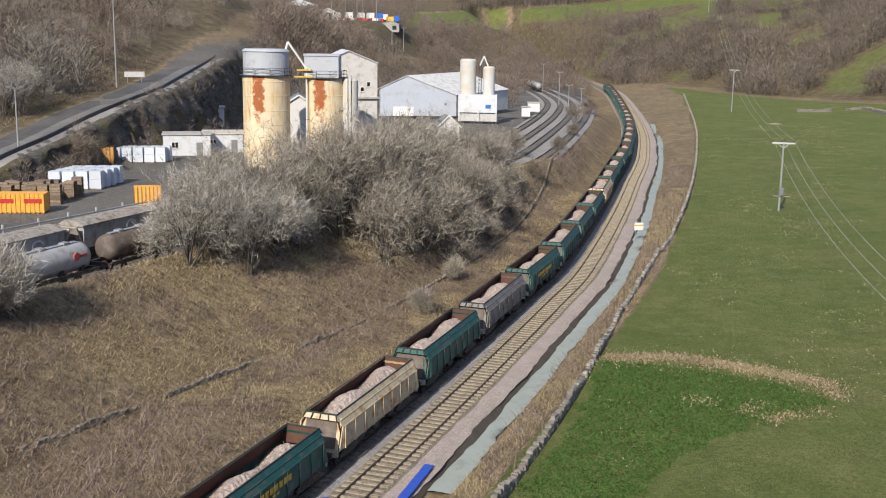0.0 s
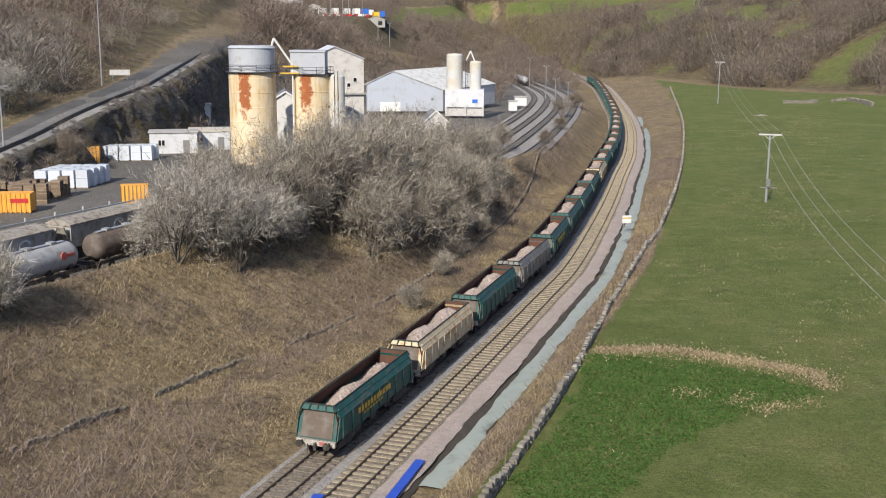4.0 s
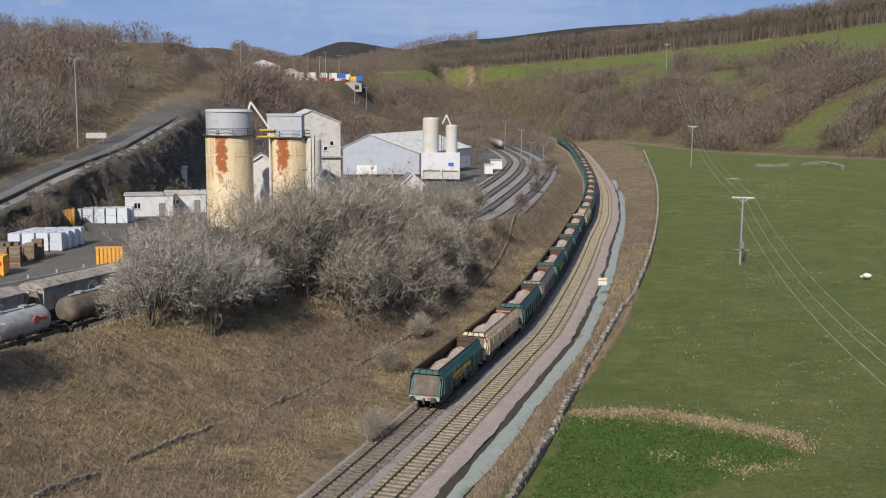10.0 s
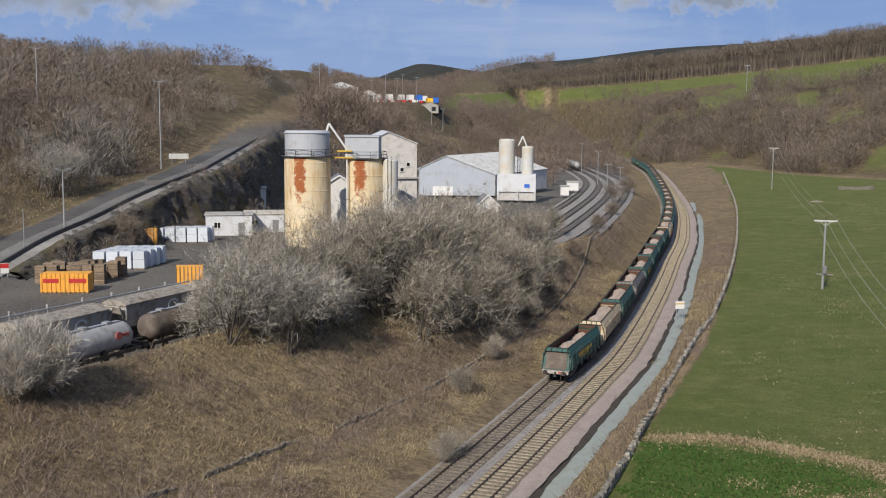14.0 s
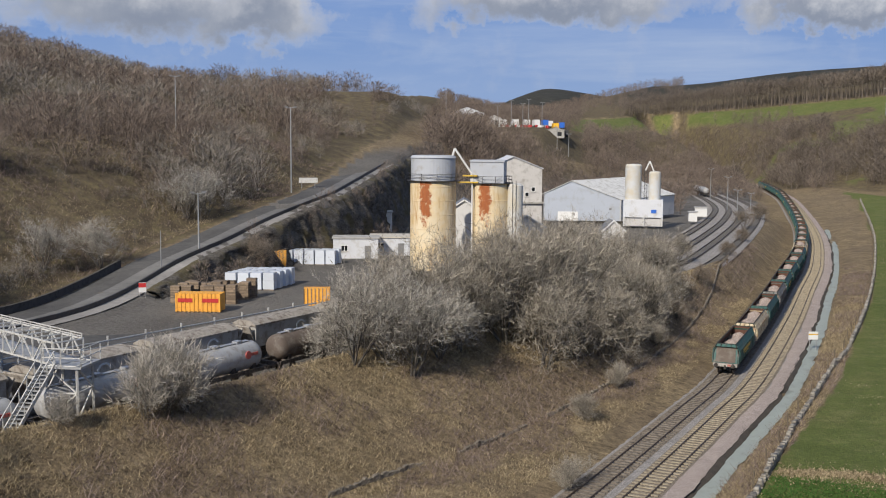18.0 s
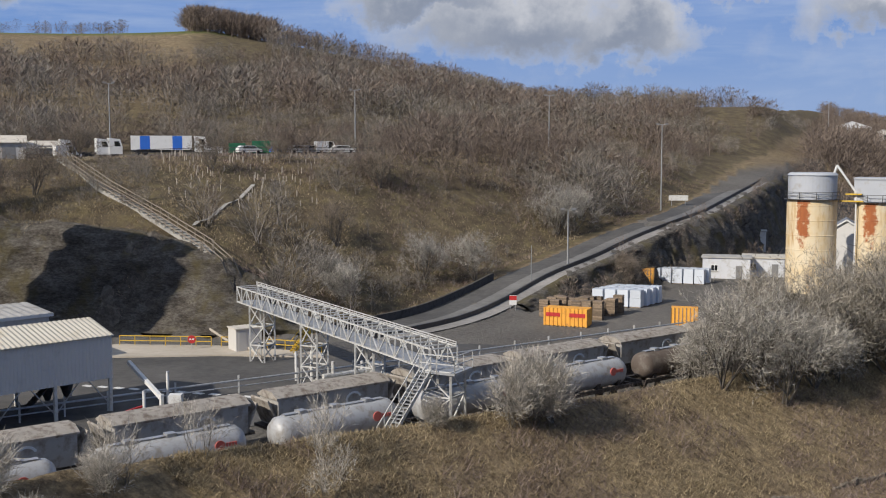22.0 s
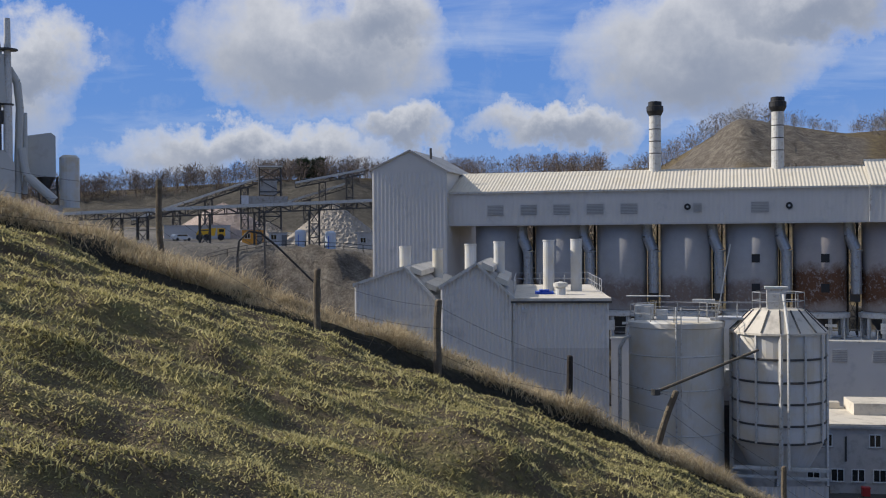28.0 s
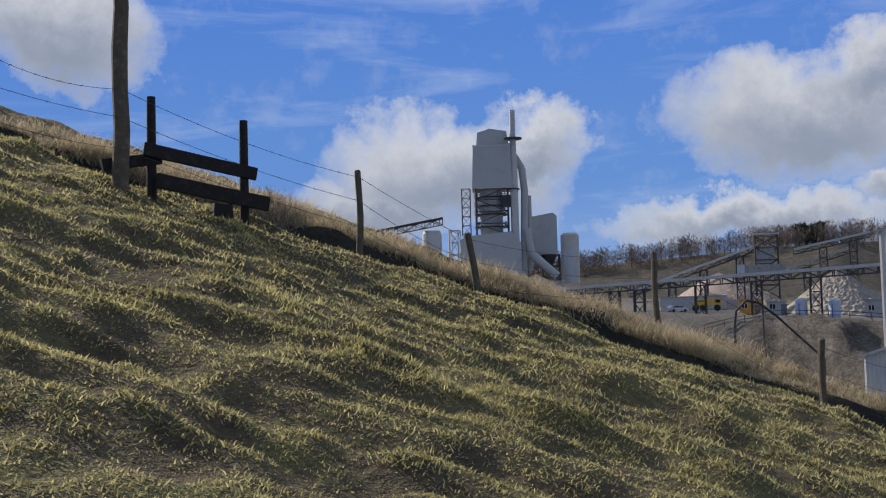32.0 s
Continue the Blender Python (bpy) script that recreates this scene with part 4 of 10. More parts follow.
def railing(name, pts, parent, material="galvanised", high=1.1, every=1.6, r=0.025):
    """Posts and two rails along a line of points."""
    def fill(bm):
        for a, b in zip(pts, pts[1:]):
            a, b = Vector(a), Vector(b)
            n = max(1, int((b - a).length / every))
            for i in range(n + 1):
                c = a.lerp(b, i / n)
                bar(bm, c, c + Vector((0, 0, high)), 2 * r)
            for h in (high, high * 0.5):
                bar(bm, a + Vector((0, 0, h)), b + Vector((0, 0, h)), 2 * r)
    return one(name, material, parent, fill)


def lattice(bm, p, q, wide, high, bay, r=0.05, deck=True):
    """An open box girder from p to q."""
    p, q = Vector(p), Vector(q)
    d = q - p
    side = Vector((-d.y, d.x, 0)).normalized() * wide / 2
    up = Vector((0, 0, high))
    n = max(1, round(d.length / bay))
    for s in (side, -side):
        for h in (Vector(), up):
            bar(bm, p + s + h, q + s + h, 2 * r)
        for i in range(n + 1):
            c = p.lerp(q, i / n) + s
            bar(bm, c, c + up, 1.5 * r)
            if i < n:
                e = p.lerp(q, (i + 1) / n) + s
                bar(bm, c if i % 2 else c + up, e + up if i % 2 else e, 1.5 * r)
    for i in range(n + 1):
        c = p.lerp(q, i / n)
        bar(bm, c + side, c - side, 1.5 * r)
        bar(bm, c + side + up, c - side + up, 1.5 * r)


def mast_frame(bm, x, y, z0, z1, w, bay=2.0, r=0.05, d=None):
    """An upright lattice tower of four legs."""
    d = d or w
    c = [Vector((x + sx * w / 2, y + sy * d / 2, 0)) for sx, sy in ((-1, -1), (1, -1), (1, 1), (-1, 1))]
    n = max(1, round((z1 - z0) / bay))
    for i in range(4):
        a, b = c[i], c[(i + 1) % 4]
        bar(bm, a + Vector((0, 0, z0)), a + Vector((0, 0, z1)), 2 * r)
        for k in range(n):
            za, zb = z0 + (z1 - z0) * k / n, z0 + (z1 - z0) * (k + 1) / n
            bar(bm, a + Vector((0, 0, zb)), b + Vector((0, 0, zb)), 1.5 * r)
            bar(bm, a + Vector((0, 0, za if k % 2 else zb)), b + Vector((0, 0, zb if k % 2 else za)), 1.3 * r)


def roof_sheet(bm, a, b, c, d, thick=0.12, ribs=0.0):
    """A sloping sheet with corners a, b (low edge) and c, d (high edge), ribbed from low to high."""
    a, b, c, d = (Vector(v) for v in (a, b, c, d))
    n = (b - a).cross(d - a).normalized()
    if n.z < 0:
        n = -n
    if not ribs:
        quads(bm, [v - n * thick for v in (a, b, c, d)] + [a, b, c, d], CUBE)
        return
    k = max(2, int((b - a).length / ribs) * 2)
    rows = []
    for i in range(k + 1):
        t = i / k
        off = n * (0.05 if i % 2 else 0.0)
        rows.append((bm.verts.new(a.lerp(b, t) + off), bm.verts.new(d.lerp(c, t) + off)))
    for (p, q), (s, t) in zip(rows, rows[1:]):
        bm.faces.new((p, s, t, q))
    quads(bm, [v - n * thick for v in (a, b, c, d)] + [v - n * 0.01 for v in (a, b, c, d)], CUBE)


def window_unit(parent, x, y, z, w, h, m=None, panes=2, name="window"):
    """A framed window proud of a wall that faces -y, in the wall's own space."""
    fr = one(name, "frame_white", parent, lambda bm: [box(bm, x - w / 2, y - 0.05, z, x + w / 2, y + 0.02, z + 0.07), box(bm, x - w / 2, y - 0.05, z + h - 0.07, x + w / 2, y + 0.02, z + h)] +
             [box(bm, x - w / 2 + (w - 0.07) * i / panes, y - 0.05, z + 0.07, x - w / 2 + (w - 0.07) * i / panes + 0.07, y + 0.02, z + h - 0.07) for i in range(panes + 1)])
    for i in range(panes):
        x0 = x - w / 2 + (w - 0.07) * i / panes + 0.07
        one("pane", "window_glass", fr, lambda bm: box(bm, x0, y - 0.02, z + 0.07, x0 + (w - 0.07) / panes - 0.07, y - 0.008, z + h - 0.07))
    one("window_sill", "concrete", fr, lambda bm: box(bm, x - w / 2 - 0.08, y - 0.12, z - 0.09, x + w / 2 + 0.08, y - 0.001, z))
    return fr


def louvre_unit(parent, x, y, z, w, h):
    fr = one("louvre_vent", "clad_low", parent, lambda bm: box(bm, x - w / 2, y - 0.07, z, x + w / 2, y - 0.005, z + h))
    one("slats", "vent_slat", fr, lambda bm: [box(bm, x - w / 2 + 0.06, y - 0.12, z + 0.06 + k * (h - 0.1) / 7, x + w / 2 - 0.06, y - 0.071, z + 0.06 + k * (h - 0.1) / 7 + (h - 0.1) / 12) for k in range(7)])


# ---- works: kilns ----
def make_kilns():
    t = thing("kiln_house", "long grey clad gallery above a row of eight rust-belted lime kilns", "industrial building", pose(*bearing(67.5, 114), 0, 0, 0, 67.5))
    # base hall
    one("base_hall", "clad_grey", t, lambda bm: box(bm, -12, -1.2, YARD - 1, 27.4, 11, 14.8))
    one("base_coping", "pale_steel", t, lambda bm: box(bm, -12.1, -1.3, 14.8, 27.5, 11.1, 14.95))
    for k in range(10):
        louvre_unit(t, 25.0 - k * 3.7, -1.2, 12.9, 1.5, 1.3)
    railing("deck_railing", [(-12, -1.1, 14.95), (27.3, -1.1, 14.95), (27.3, 8, 14.95)], t, "galvanised", 1.1, 1.5)
    one("yellow_tank", "yellow_paint", t, lambda bm: lathe(bm, [(0.4, 14.95), (0.42, 15.2), (0.42, 15.9), (0.3, 16.0)], 14, (26.2, -0.3, 0)))
    # kilns on their ring beams
    for k in range(8):
        x = -24.6 + 6.66 * k
        shell = one("kiln_shell", "kiln_brown" if k > 4 else "kiln_blue", t, lambda bm: lathe(bm, [(2.45, 17.6), (2.62, 17.75), (2.62, 26.9)], 40, (x, 3.4, 0)), smooth=True)
        one("ring_beam", "pale_steel", shell, lambda bm: lathe(bm, [(2.9, 17.0), (2.95, 17.1), (2.95, 17.45), (2.5, 17.6)], 40, (x, 3.4, 0)))
        for i in range(10):
            a = math.pi * i / 5
            one("kiln_leg", "pale_steel", shell, lambda bm: bar(bm, (x + 2.6 * math.cos(a), 3.4 + 2.6 * math.sin(a), 14.9), (x + 2.6 * math.cos(a), 3.4 + 2.6 * math.sin(a), 17.1), 0.28))
        one("discharge_cone", "dark_steel", shell, lambda bm: lathe(bm, [(0.9, 14.9), (1.0, 15.6), (2.3, 17.2)], 20, (x, 3.4, 0)))
        one("burner_box", "pale_steel", shell, lambda bm: [box(bm, x - 1.2, 0.15, 15.6, x - 0.5, 0.6, 16.6), box(bm, x + 0.3, 0.1, 16.2, x + 1.4, 0.5, 16.45)])
        if k > 3:
            for zz in (22.6, 19.6):
                one("inspection_hatch", "black_cap", shell, lambda bm: box(bm, x - 0.05, 0.72, zz, x + 0.75, 0.95, zz + 0.85))
        else:
            one("inspection_hatch", "kiln_blue", shell, lambda bm: box(bm, x - 0.2, 0.70, 20.6, x + 0.5, 0.95, 21.4))
        # flue between this kiln and the next
        if k < 7:
            xx = x + 3.33

            def flue(bm):
                tube(bm, (xx - 0.75, 2.6, 26.8), (xx - 0.6, 2.4, 25.3), 0.62, n=14)
                tube(bm, (xx - 0.6, 2.4, 25.3), (xx + 0.05, 2.2, 23.8), 0.62, 0.55, n=14)
                tube(bm, (xx + 0.05, 2.2, 23.8), (xx + 0.1, 2.2, 19.4), 0.52, n=14)
                for zz in (23.7, 21.9, 20.3):
                    tube(bm, (xx + 0.1, 2.2, zz), (xx + 0.1, 2.2, zz + 0.14), 0.62, n=14)
            one("flue_duct", "galvanised", t, flue, smooth=False)
            one("access_frame", "dark_steel", t, lambda bm: [mast_frame(bm, xx - 0.1, 4.2, 15, 26.9, 0.9, 2.0, 0.05), box(bm, xx - 0.5, 2.6, 18.6, xx + 0.5, 2.9, 19.9)])
    # gallery
    for nm, x0, x1, yf, ridge in (("gallery", -29.6, 13.3, 0.0, 32.5), ("gallery_extension", 13.3, 27.3, -0.35, 33.1)):
        g = one(nm, "clad_grey", t, lambda bm: prism(bm, [(yf, 26.75), (11.2, 26.75), (11.2, 30.2), (5.6, ridge - 0.15), (yf, 30.2)], x0, x1, Matrix(((0, 1, 0, 0), (1, 0, 0, 0), (0, 0, 1, 0), (0, 0, 0, 1)))))
        one("front_cladding", "clad_grey", g, lambda bm: wavy(bm, (x0, yf - 0.03), (x1, yf - 0.03), 26.7, 30.2, 0.5, 0.03))
        one("roof_front", "clad_roof", g, lambda bm: roof_sheet(bm, (x0 - 0.1, yf - 0.25, 30.18), (x1 + 0.1, yf - 0.25, 30.18), (x1 + 0.1, 5.6, ridge), (x0 - 0.1, 5.6, ridge), 0.1, 0.36))
        one("roof_back", "clad_roof", g, lambda bm: roof_sheet(bm, (x0 - 0.1, 11.4, 30.18), (x1 + 0.1, 11.4, 30.18), (x1 + 0.1, 5.6, ridge), (x0 - 0.1, 5.6, ridge)))
        one("gutter", "pale_steel", g, lambda bm: box(bm, x0, yf - 0.32, 30.0, x1, yf - 0.18, 30.16))
        one("base_trim", "clad_low", g, lambda bm: box(bm, x0, yf - 0.08, 26.55, x1, yf + 0.3, 26.72))
    one("corner_trim", "pale_steel", t, lambda bm: box(bm, 13.05, -0.42, 26.6, 13.32, -0.02, 30.3))
    for x in (-24.3, -20.7, -17.2, -13.7, -10.2, 2.8, 22.6):
        louvre_unit(t, x, -0.36 if x > 14 else -0.03, 27.6, 1.8, 1.2)
    for x in (-3.3, 16.6, 20.0):
        louvre_unit(t, x, -0.36 if x > 14 else -0.03, 27.7, 0.9, 1.0)
    for x in (-4.3, 5.6, 19.0):
        y = -0.42 if x > 14 else -0.08
        fan = one("extract_fan", "black_cap", t, lambda bm: tube(bm, (x, y - 0.16, 28.3), (x, y, 28.3), 0.34, n=18))
        one("fan_hub", "galvanised", fan, lambda bm: tube(bm, (x, y - 0.2, 28.3), (x, y - 0.161, 28.3), 0.12, n=10))
    # end tower
    tw = one("end_tower", "clad_grey", t, lambda bm: prism(bm, [(-37.8, 9), (-29.4, 9), (-29.4, 32.5), (-33.5, 34.7), (-37.8, 32.8)], -1.0, 12.5))
    one("tower_cladding", "clad_grey", tw, lambda bm: wavy(bm, (-37.8, -1.04), (-29.4, -1.04), 9, 32.4, 0.42, 0.05))
    one("tower_roof", "grey_roof", tw, lambda bm: [roof_sheet(bm, (-38.1, 12.7, 32.75), (-38.1, -1.25, 32.75), (-33.5, -1.25, 34.85), (-33.5, 12.7, 34.85)), roof_sheet(bm, (-29.1, -1.25, 32.4), (-29.1, 12.7, 32.4), (-33.5, 12.7, 34.85), (-33.5, -1.25, 34.85))])
    one("roof_vent", "dark_steel", tw, lambda bm: tube(bm, (-32.0, 2, 34.0), (-32.0, 2, 35.2), 0.14, n=8))
    # stacks
    for x in (-7.9, 4.75):
        st = one("chimney", "pale_steel", t, lambda bm: lathe(bm, [(0.66, 31.0), (0.62, 38.4)], 20, (x, 5.6, 0)))
        one("stack_cap", "black_cap", st, lambda bm: lathe(bm, [(0.66, 38.3), (0.9, 38.8), (0.9, 39.3), (0.72, 39.4), (0.72, 39.8), (0.5, 39.85)], 20, (x, 5.6, 0)))
        one("stack_band", "dark_steel", st, lambda bm: [lathe(bm, [(0.65, z), (0.67, z + 0.05), (0.65, z + 0.1)], 20, (x, 5.6, 0), False) for z in (34.2, 35.5, 36.8)])
    # stair tower at the end
    one("stair_tower", "dark_steel", t, lambda bm: [mast_frame(bm, 29.0, 3.0, YARD, 30.6, 2.6, 2.1, 0.08, 3.6), bar(bm, (27.3, 3, 26.2), (31.0, 3, 26.2), 0.2), bar(bm, (27.3, 1, 26.7), (30.3, 1, 24.0), 0.12), bar(bm, (24.2, 0.5, 22.5), (27.6, 0.5, 26.6), 0.14)])
    one("stair_flights", "galvanised", t, lambda bm: [bar(bm, (28.0 if k % 2 else 30.0, 2.2, 5 + 2.1 * k), (30.0 if k % 2 else 28.0, 2.2, 7.1 + 2.1 * k), 0.7, 0.12) for k in range(11)])
    one("top_platform", "pale_steel", t, lambda bm: [box(bm, 27.4, 0.6, 31.2, 30.8, 5.0, 31.4), box(bm, 27.6, 1.0, 32.0, 29.2, 2.0, 32.2)])
    return t


make_kilns()


# ---- works: huts, silos, offices ----
def make_sorting_house():
    t = thing("clad_works_building", "grey corrugated works building with twin gables and a pale flat roof", "industrial building", pose(*bearing(78, 72), 0, 0, 0, 78))
    D = 22.0
    low = 5.0
    one("flat_block", "clad_low", t, lambda bm: box(bm, -0.8, 0.06, low, 5.45, D, 21.0))
    one("front_cladding", "clad_blue", t, lambda bm: wavy(bm, (-0.8, 0), (5.45, 0), 17.9, 21.0, 0.22, 0.06))
    one("lower_cladding", "clad_low", t, lambda bm: wavy(bm, (-0.8, -0.01), (5.45, -0.01), low, 17.9, 0.22, 0.06))
    one("flat_roof", "pale_felt", t, lambda bm: [box(bm, -0.95, -0.2, 21.0, 5.6, D + 0.1, 21.18)], "pale felt flat roof")
    one("fascia", "dark_steel", t, lambda bm: box(bm, -0.97, -0.24, 20.86, 5.62, -0.14, 21.0))
    one("downpipe", "pale_steel", t, lambda bm: tube(bm, (-0.75, -0.1, low), (-0.75, -0.1, 20.9), 0.07, n=8))
    railing("roof_railing", [(-0.8, 4, 21.18), (-0.8, D, 21.18), (5.4, D, 21.18), (5.4, 6, 21.18)], t, "galvanised", 1.0, 1.8, 0.02)
    for k, (x0, x1, xa, yo, ze0, ze1, za) in enumerate(((-5.6, -0.85, -3.2, 0.0, 21.9, 21.15, 23.4), (-11.6, -5.8, -8.2, 1.6, 22.0, 20.6, 23.15))):
        g = one("gabled_bay", "clad_blue", t, lambda bm: prism(bm, [(x0, low), (x1, low), (x1, ze1), (xa, za), (x0, ze0)], yo + 0.05, yo + D))
        one("gable_cladding", "clad_blue", g, lambda bm: wavy(bm, (x0, yo), (xa, yo), low, (ze0, za), 0.22, 0.06) or wavy(bm, (xa, yo), (x1, yo), low, (za, ze1), 0.22, 0.06))
        one("roof_slope", "grey_roof", g, lambda bm: [roof_sheet(bm, (x1 + 0.15, yo - 0.2, ze1), (x1 + 0.15, yo + D, ze1), (xa, yo + D, za + 0.1), (xa, yo - 0.2, za + 0.1)),
                                                     roof_sheet(bm, (x0 - 0.1, yo + D, ze0), (x0 - 0.1, yo - 0.2, ze0), (xa, yo - 0.2, za + 0.1), (xa, yo + D, za + 0.1))])
        for f, lift in ((0.12, 0.42), (0.55, 0.40)):     # ridge monitors stepping down the slope
            xm, zm = xa + (x1 - xa) * f, za + (ze1 - za) * f
            one("roof_monitor", "pale_felt", g, lambda bm: prism(bm, [(xm - 0.1, zm), (xm + 0.75, zm - 0.28), (xm + 0.75, zm + 0.08), (xm, zm + lift)], yo + 1.5, yo + D - 1))
        one("verge_trim", "pale_steel", g, lambda bm: [bar(bm, (x0 - 0.1, yo - 0.18, ze0), (xa, yo - 0.18, za + 0.06), 0.1, 0.2), bar(bm, (xa, yo - 0.18, za + 0.06), (x1 + 0.1, yo - 0.18, ze1), 0.1, 0.2)])
    louvre_unit(t, -8.3, 1.5, 18.2, 1.9, 0.7)
    for x, y, zt in ((-8.6, 6, 24.6), (-6.9, 14, 24.35), (-3.9, 6, 24.75), (-2.0, 12, 24.9), (1.75, 10, 25.0), (3.8, 10, 25.05)):
        st = one("vent_pipe", "white_silo", t, lambda bm: lathe(bm, [(0.42, 20.8), (0.42, zt), (0.36, zt)], 18, (x, y, 0)), "chalky white vent pipe")
        one("stack_rim", "pale_steel", st, lambda bm: lathe(bm, [(0.45, zt - 0.1), (0.45, zt + 0.02)], 18, (x, y, 0)))
    sheet = one("tarpaulin", "blue_sheet", t, lambda bm: [box(bm, 0.7, 5.2, 21.18, 2.0, 7.5, 21.32), box(bm, 1.0, 5.6, 21.3, 1.7, 7.0, 21.45)], "crumpled bright blue tarpaulin")
    one("roof_vent", "white_silo", t, lambda bm: lathe(bm, [(0.35, 21.18), (0.35, 21.7), (0.5, 21.75), (0.5, 22.0), (0.1, 22.1)], 16, (2.45, 4.6, 0)))
    lamp = one("wall_lamp", "pale_steel", t, lambda bm: box(bm, -0.2, -0.3, 20.2, 0.15, -0.05, 20.45))
    return t


make_sorting_house()


def make_stone_silos():
    m = pose(*bearing(68, 82), 0, 0, 0, 68)
    t = thing("round_silo", "weathered pale grey round silo with a railed top", "silo", m)
    x = -3.25
    one("silo_shell", "grey_silo", t, lambda bm: lathe(bm, [(3.3, 8.6), (3.42, 8.7), (3.42, 18.6), (3.5, 18.65), (3.5, 19.0), (3.3, 19.1)], 48, (x, 0, 0)), smooth=False)
    one("silo_band", "pale_steel", t, lambda bm: [lathe(bm, [(3.43, z), (3.47, z + 0.05), (3.43, z + 0.12)], 48, (x, 0, 0), False) for z in (11.0, 14.2, 16.6)])
    one("silo_skirt", "dark_steel", t, lambda bm: lathe(bm, [(3.0, YARD), (3.0, 8.7)], 32, (x, 0, 0)))
    for k in range(8):
        a = 2 * math.pi * k / 8 + 0.2
        one("silo_leg", "pale_steel", t, lambda bm: bar(bm, (x + 3.3 * math.cos(a), 3.3 * math.sin(a), YARD), (x + 3.3 * math.cos(a), 3.3 * math.sin(a), 8.7), 0.3))
    one("ladder", "pale_steel", t, lambda bm: [tube(bm, (x + 0.15, -3.6, 9), (x + 0.15, -3.6, 20.2), 0.06, n=6), tube(bm, (x + 0.5, -3.6, 9), (x + 0.5, -3.6, 20.2), 0.04, n=6)] + [bar(bm, (x + 0.15, -3.6, 9 + 0.4 * i), (x + 0.5, -3.6, 9 + 0.4 * i), 0.03) for i in range(28)])
    one("overflow_pipe", "pale_steel", t, lambda bm: [tube(bm, (x - 4.0, -1.2, 10), (x - 4.0, -1.2, 17.0), 0.13, n=10), tube(bm, (x - 4.0, -1.2, 17.0), (x - 3.6, -1.2, 17.8), 0.13, n=10), tube(bm, (x - 3.6, -1.2, 17.8), (x - 2.9, -1.2, 18.0), 0.13, n=10)])
    railing("top_railing", [(x + 3.3 * math.cos(a), 3.3 * math.sin(a), 19.1) for a in [2 * math.pi * i / 12 for i in range(13)]], t, "galvanised", 1.1, 1.5, 0.025)
    one("top_plant", "pale_steel", t, lambda bm: [box(bm, x - 2.9, -1, 19.1, x - 1.6, 0.5, 20.2), box(bm, x - 1.4, -0.5, 19.1, x - 0.6, 0.4, 19.8), tube(bm, (x - 3.6, 0, 20.8), (x - 0.4, 0, 20.8), 0.06, n=6), box(bm, x + 1.2, -0.4, 20.4, x + 2.8, 0.3, 20.6), bar(bm, (x + 2.9, 0, 19.1), (x + 3.9, 0, 24.6), 0.1)])
    t2 = thing("round_silo", "grey bolted silo with hoop bands, cone top and hopper base", "silo", m)
    x = 3.97
    one("silo_shell", "grey_silo", t2, lambda bm: lathe(bm, [(2.2, 8.8), (3.2, 10.7), (3.2, 18.3)], 40, (x, 0, 0)))
    one("cone_roof", "pale_felt", t2, lambda bm: lathe(bm, [(3.42, 18.25), (3.42, 18.4), (1.9, 19.9), (1.7, 19.95)], 16, (x, 0, 0)))
    one("roof_seams", "dark_steel", t2, lambda bm: [bar(bm, (x + 3.4 * math.cos(a), 3.4 * math.sin(a), 18.45), (x + 1.9 * math.cos(a), 1.9 * math.sin(a), 19.95), 0.1, 0.06) for a in [2 * math.pi * i / 16 for i in range(16)]])
    for z in (18.25, 16.5, 14.9, 13.4, 11.9, 10.65):
        one("hoop_band", "dark_steel", t2, lambda bm: lathe(bm, [(3.21, z), (3.30, z + 0.04), (3.30, z + 0.12), (3.21, z + 0.16)], 40, (x, 0, 0), False))
    for k in range(12):
        a = 2 * math.pi * k / 12
        one("leg_rib", "pale_steel", t2, lambda bm: bar(bm, (x + 3.28 * math.cos(a), 3.28 * math.sin(a), YARD if k % 3 == 0 else 10.7), (x + 3.28 * math.cos(a), 3.28 * math.sin(a), 18.25), 0.14 if k % 3 else 0.22))
    one("base_frame", "pale_steel", t2, lambda bm: [bar(bm, (x - 3.2, -2.4, 8.9), (x + 3.2, -2.4, 8.9), 0.25), bar(bm, (x - 3.2, -2.4, 8.3), (x + 3.2, -2.4, 8.3), 0.18)])
    railing("top_railing", [(x + 1.8 * math.cos(a), 1.8 * math.sin(a), 19.95) for a in [2 * math.pi * i / 8 for i in range(9)]], t2, "galvanised", 1.2, 0.9, 0.025)
    one("filter_box", "pale_steel", t2, lambda bm: [box(bm, x - 0.8, -0.6, 19.95, x + 0.5, 0.6, 21.4), box(bm, x - 0.95, -0.75, 21.4, x + 0.65, 0.75, 21.55)])
    one("fill_pipe", "pale_steel", t2, lambda bm: [tube(bm, (x + 0.5, -3.5, 9), (x + 0.5, -3.5, 18.4), 0.10, n=8), tube(bm, (x + 0.5, -3.5, 18.4), (x + 0.3, -1.0, 21.0), 0.10, n=8)])
    t3 = thing("walkway_bridge", "galvanised walkway linking the tops of two silos", "walkway", m)
    one("walkway_deck", "galvanised", t3, lambda bm: box(bm, -0.8, -0.8, 19.15, 3.0, 0.4, 19.3))
    railing("walkway_railing", [(-1.0, -0.8, 19.3), (3.2, -0.8, 19.3)], t3)
    railing("walkway_railing", [(-1.0, 0.4, 19.3), (3.2, 0.4, 19.3)], t3)
    f = thing("corrugated_fence", "grey corrugated sheet fence below the silos", "fence", m)
    one("sheet", "clad_low", f, lambda bm: wavy(bm, (-4.5, -4.2), (7.0, -4.2), YARD - 0.2, (7.6, 8.2), 0.3, 0.06))
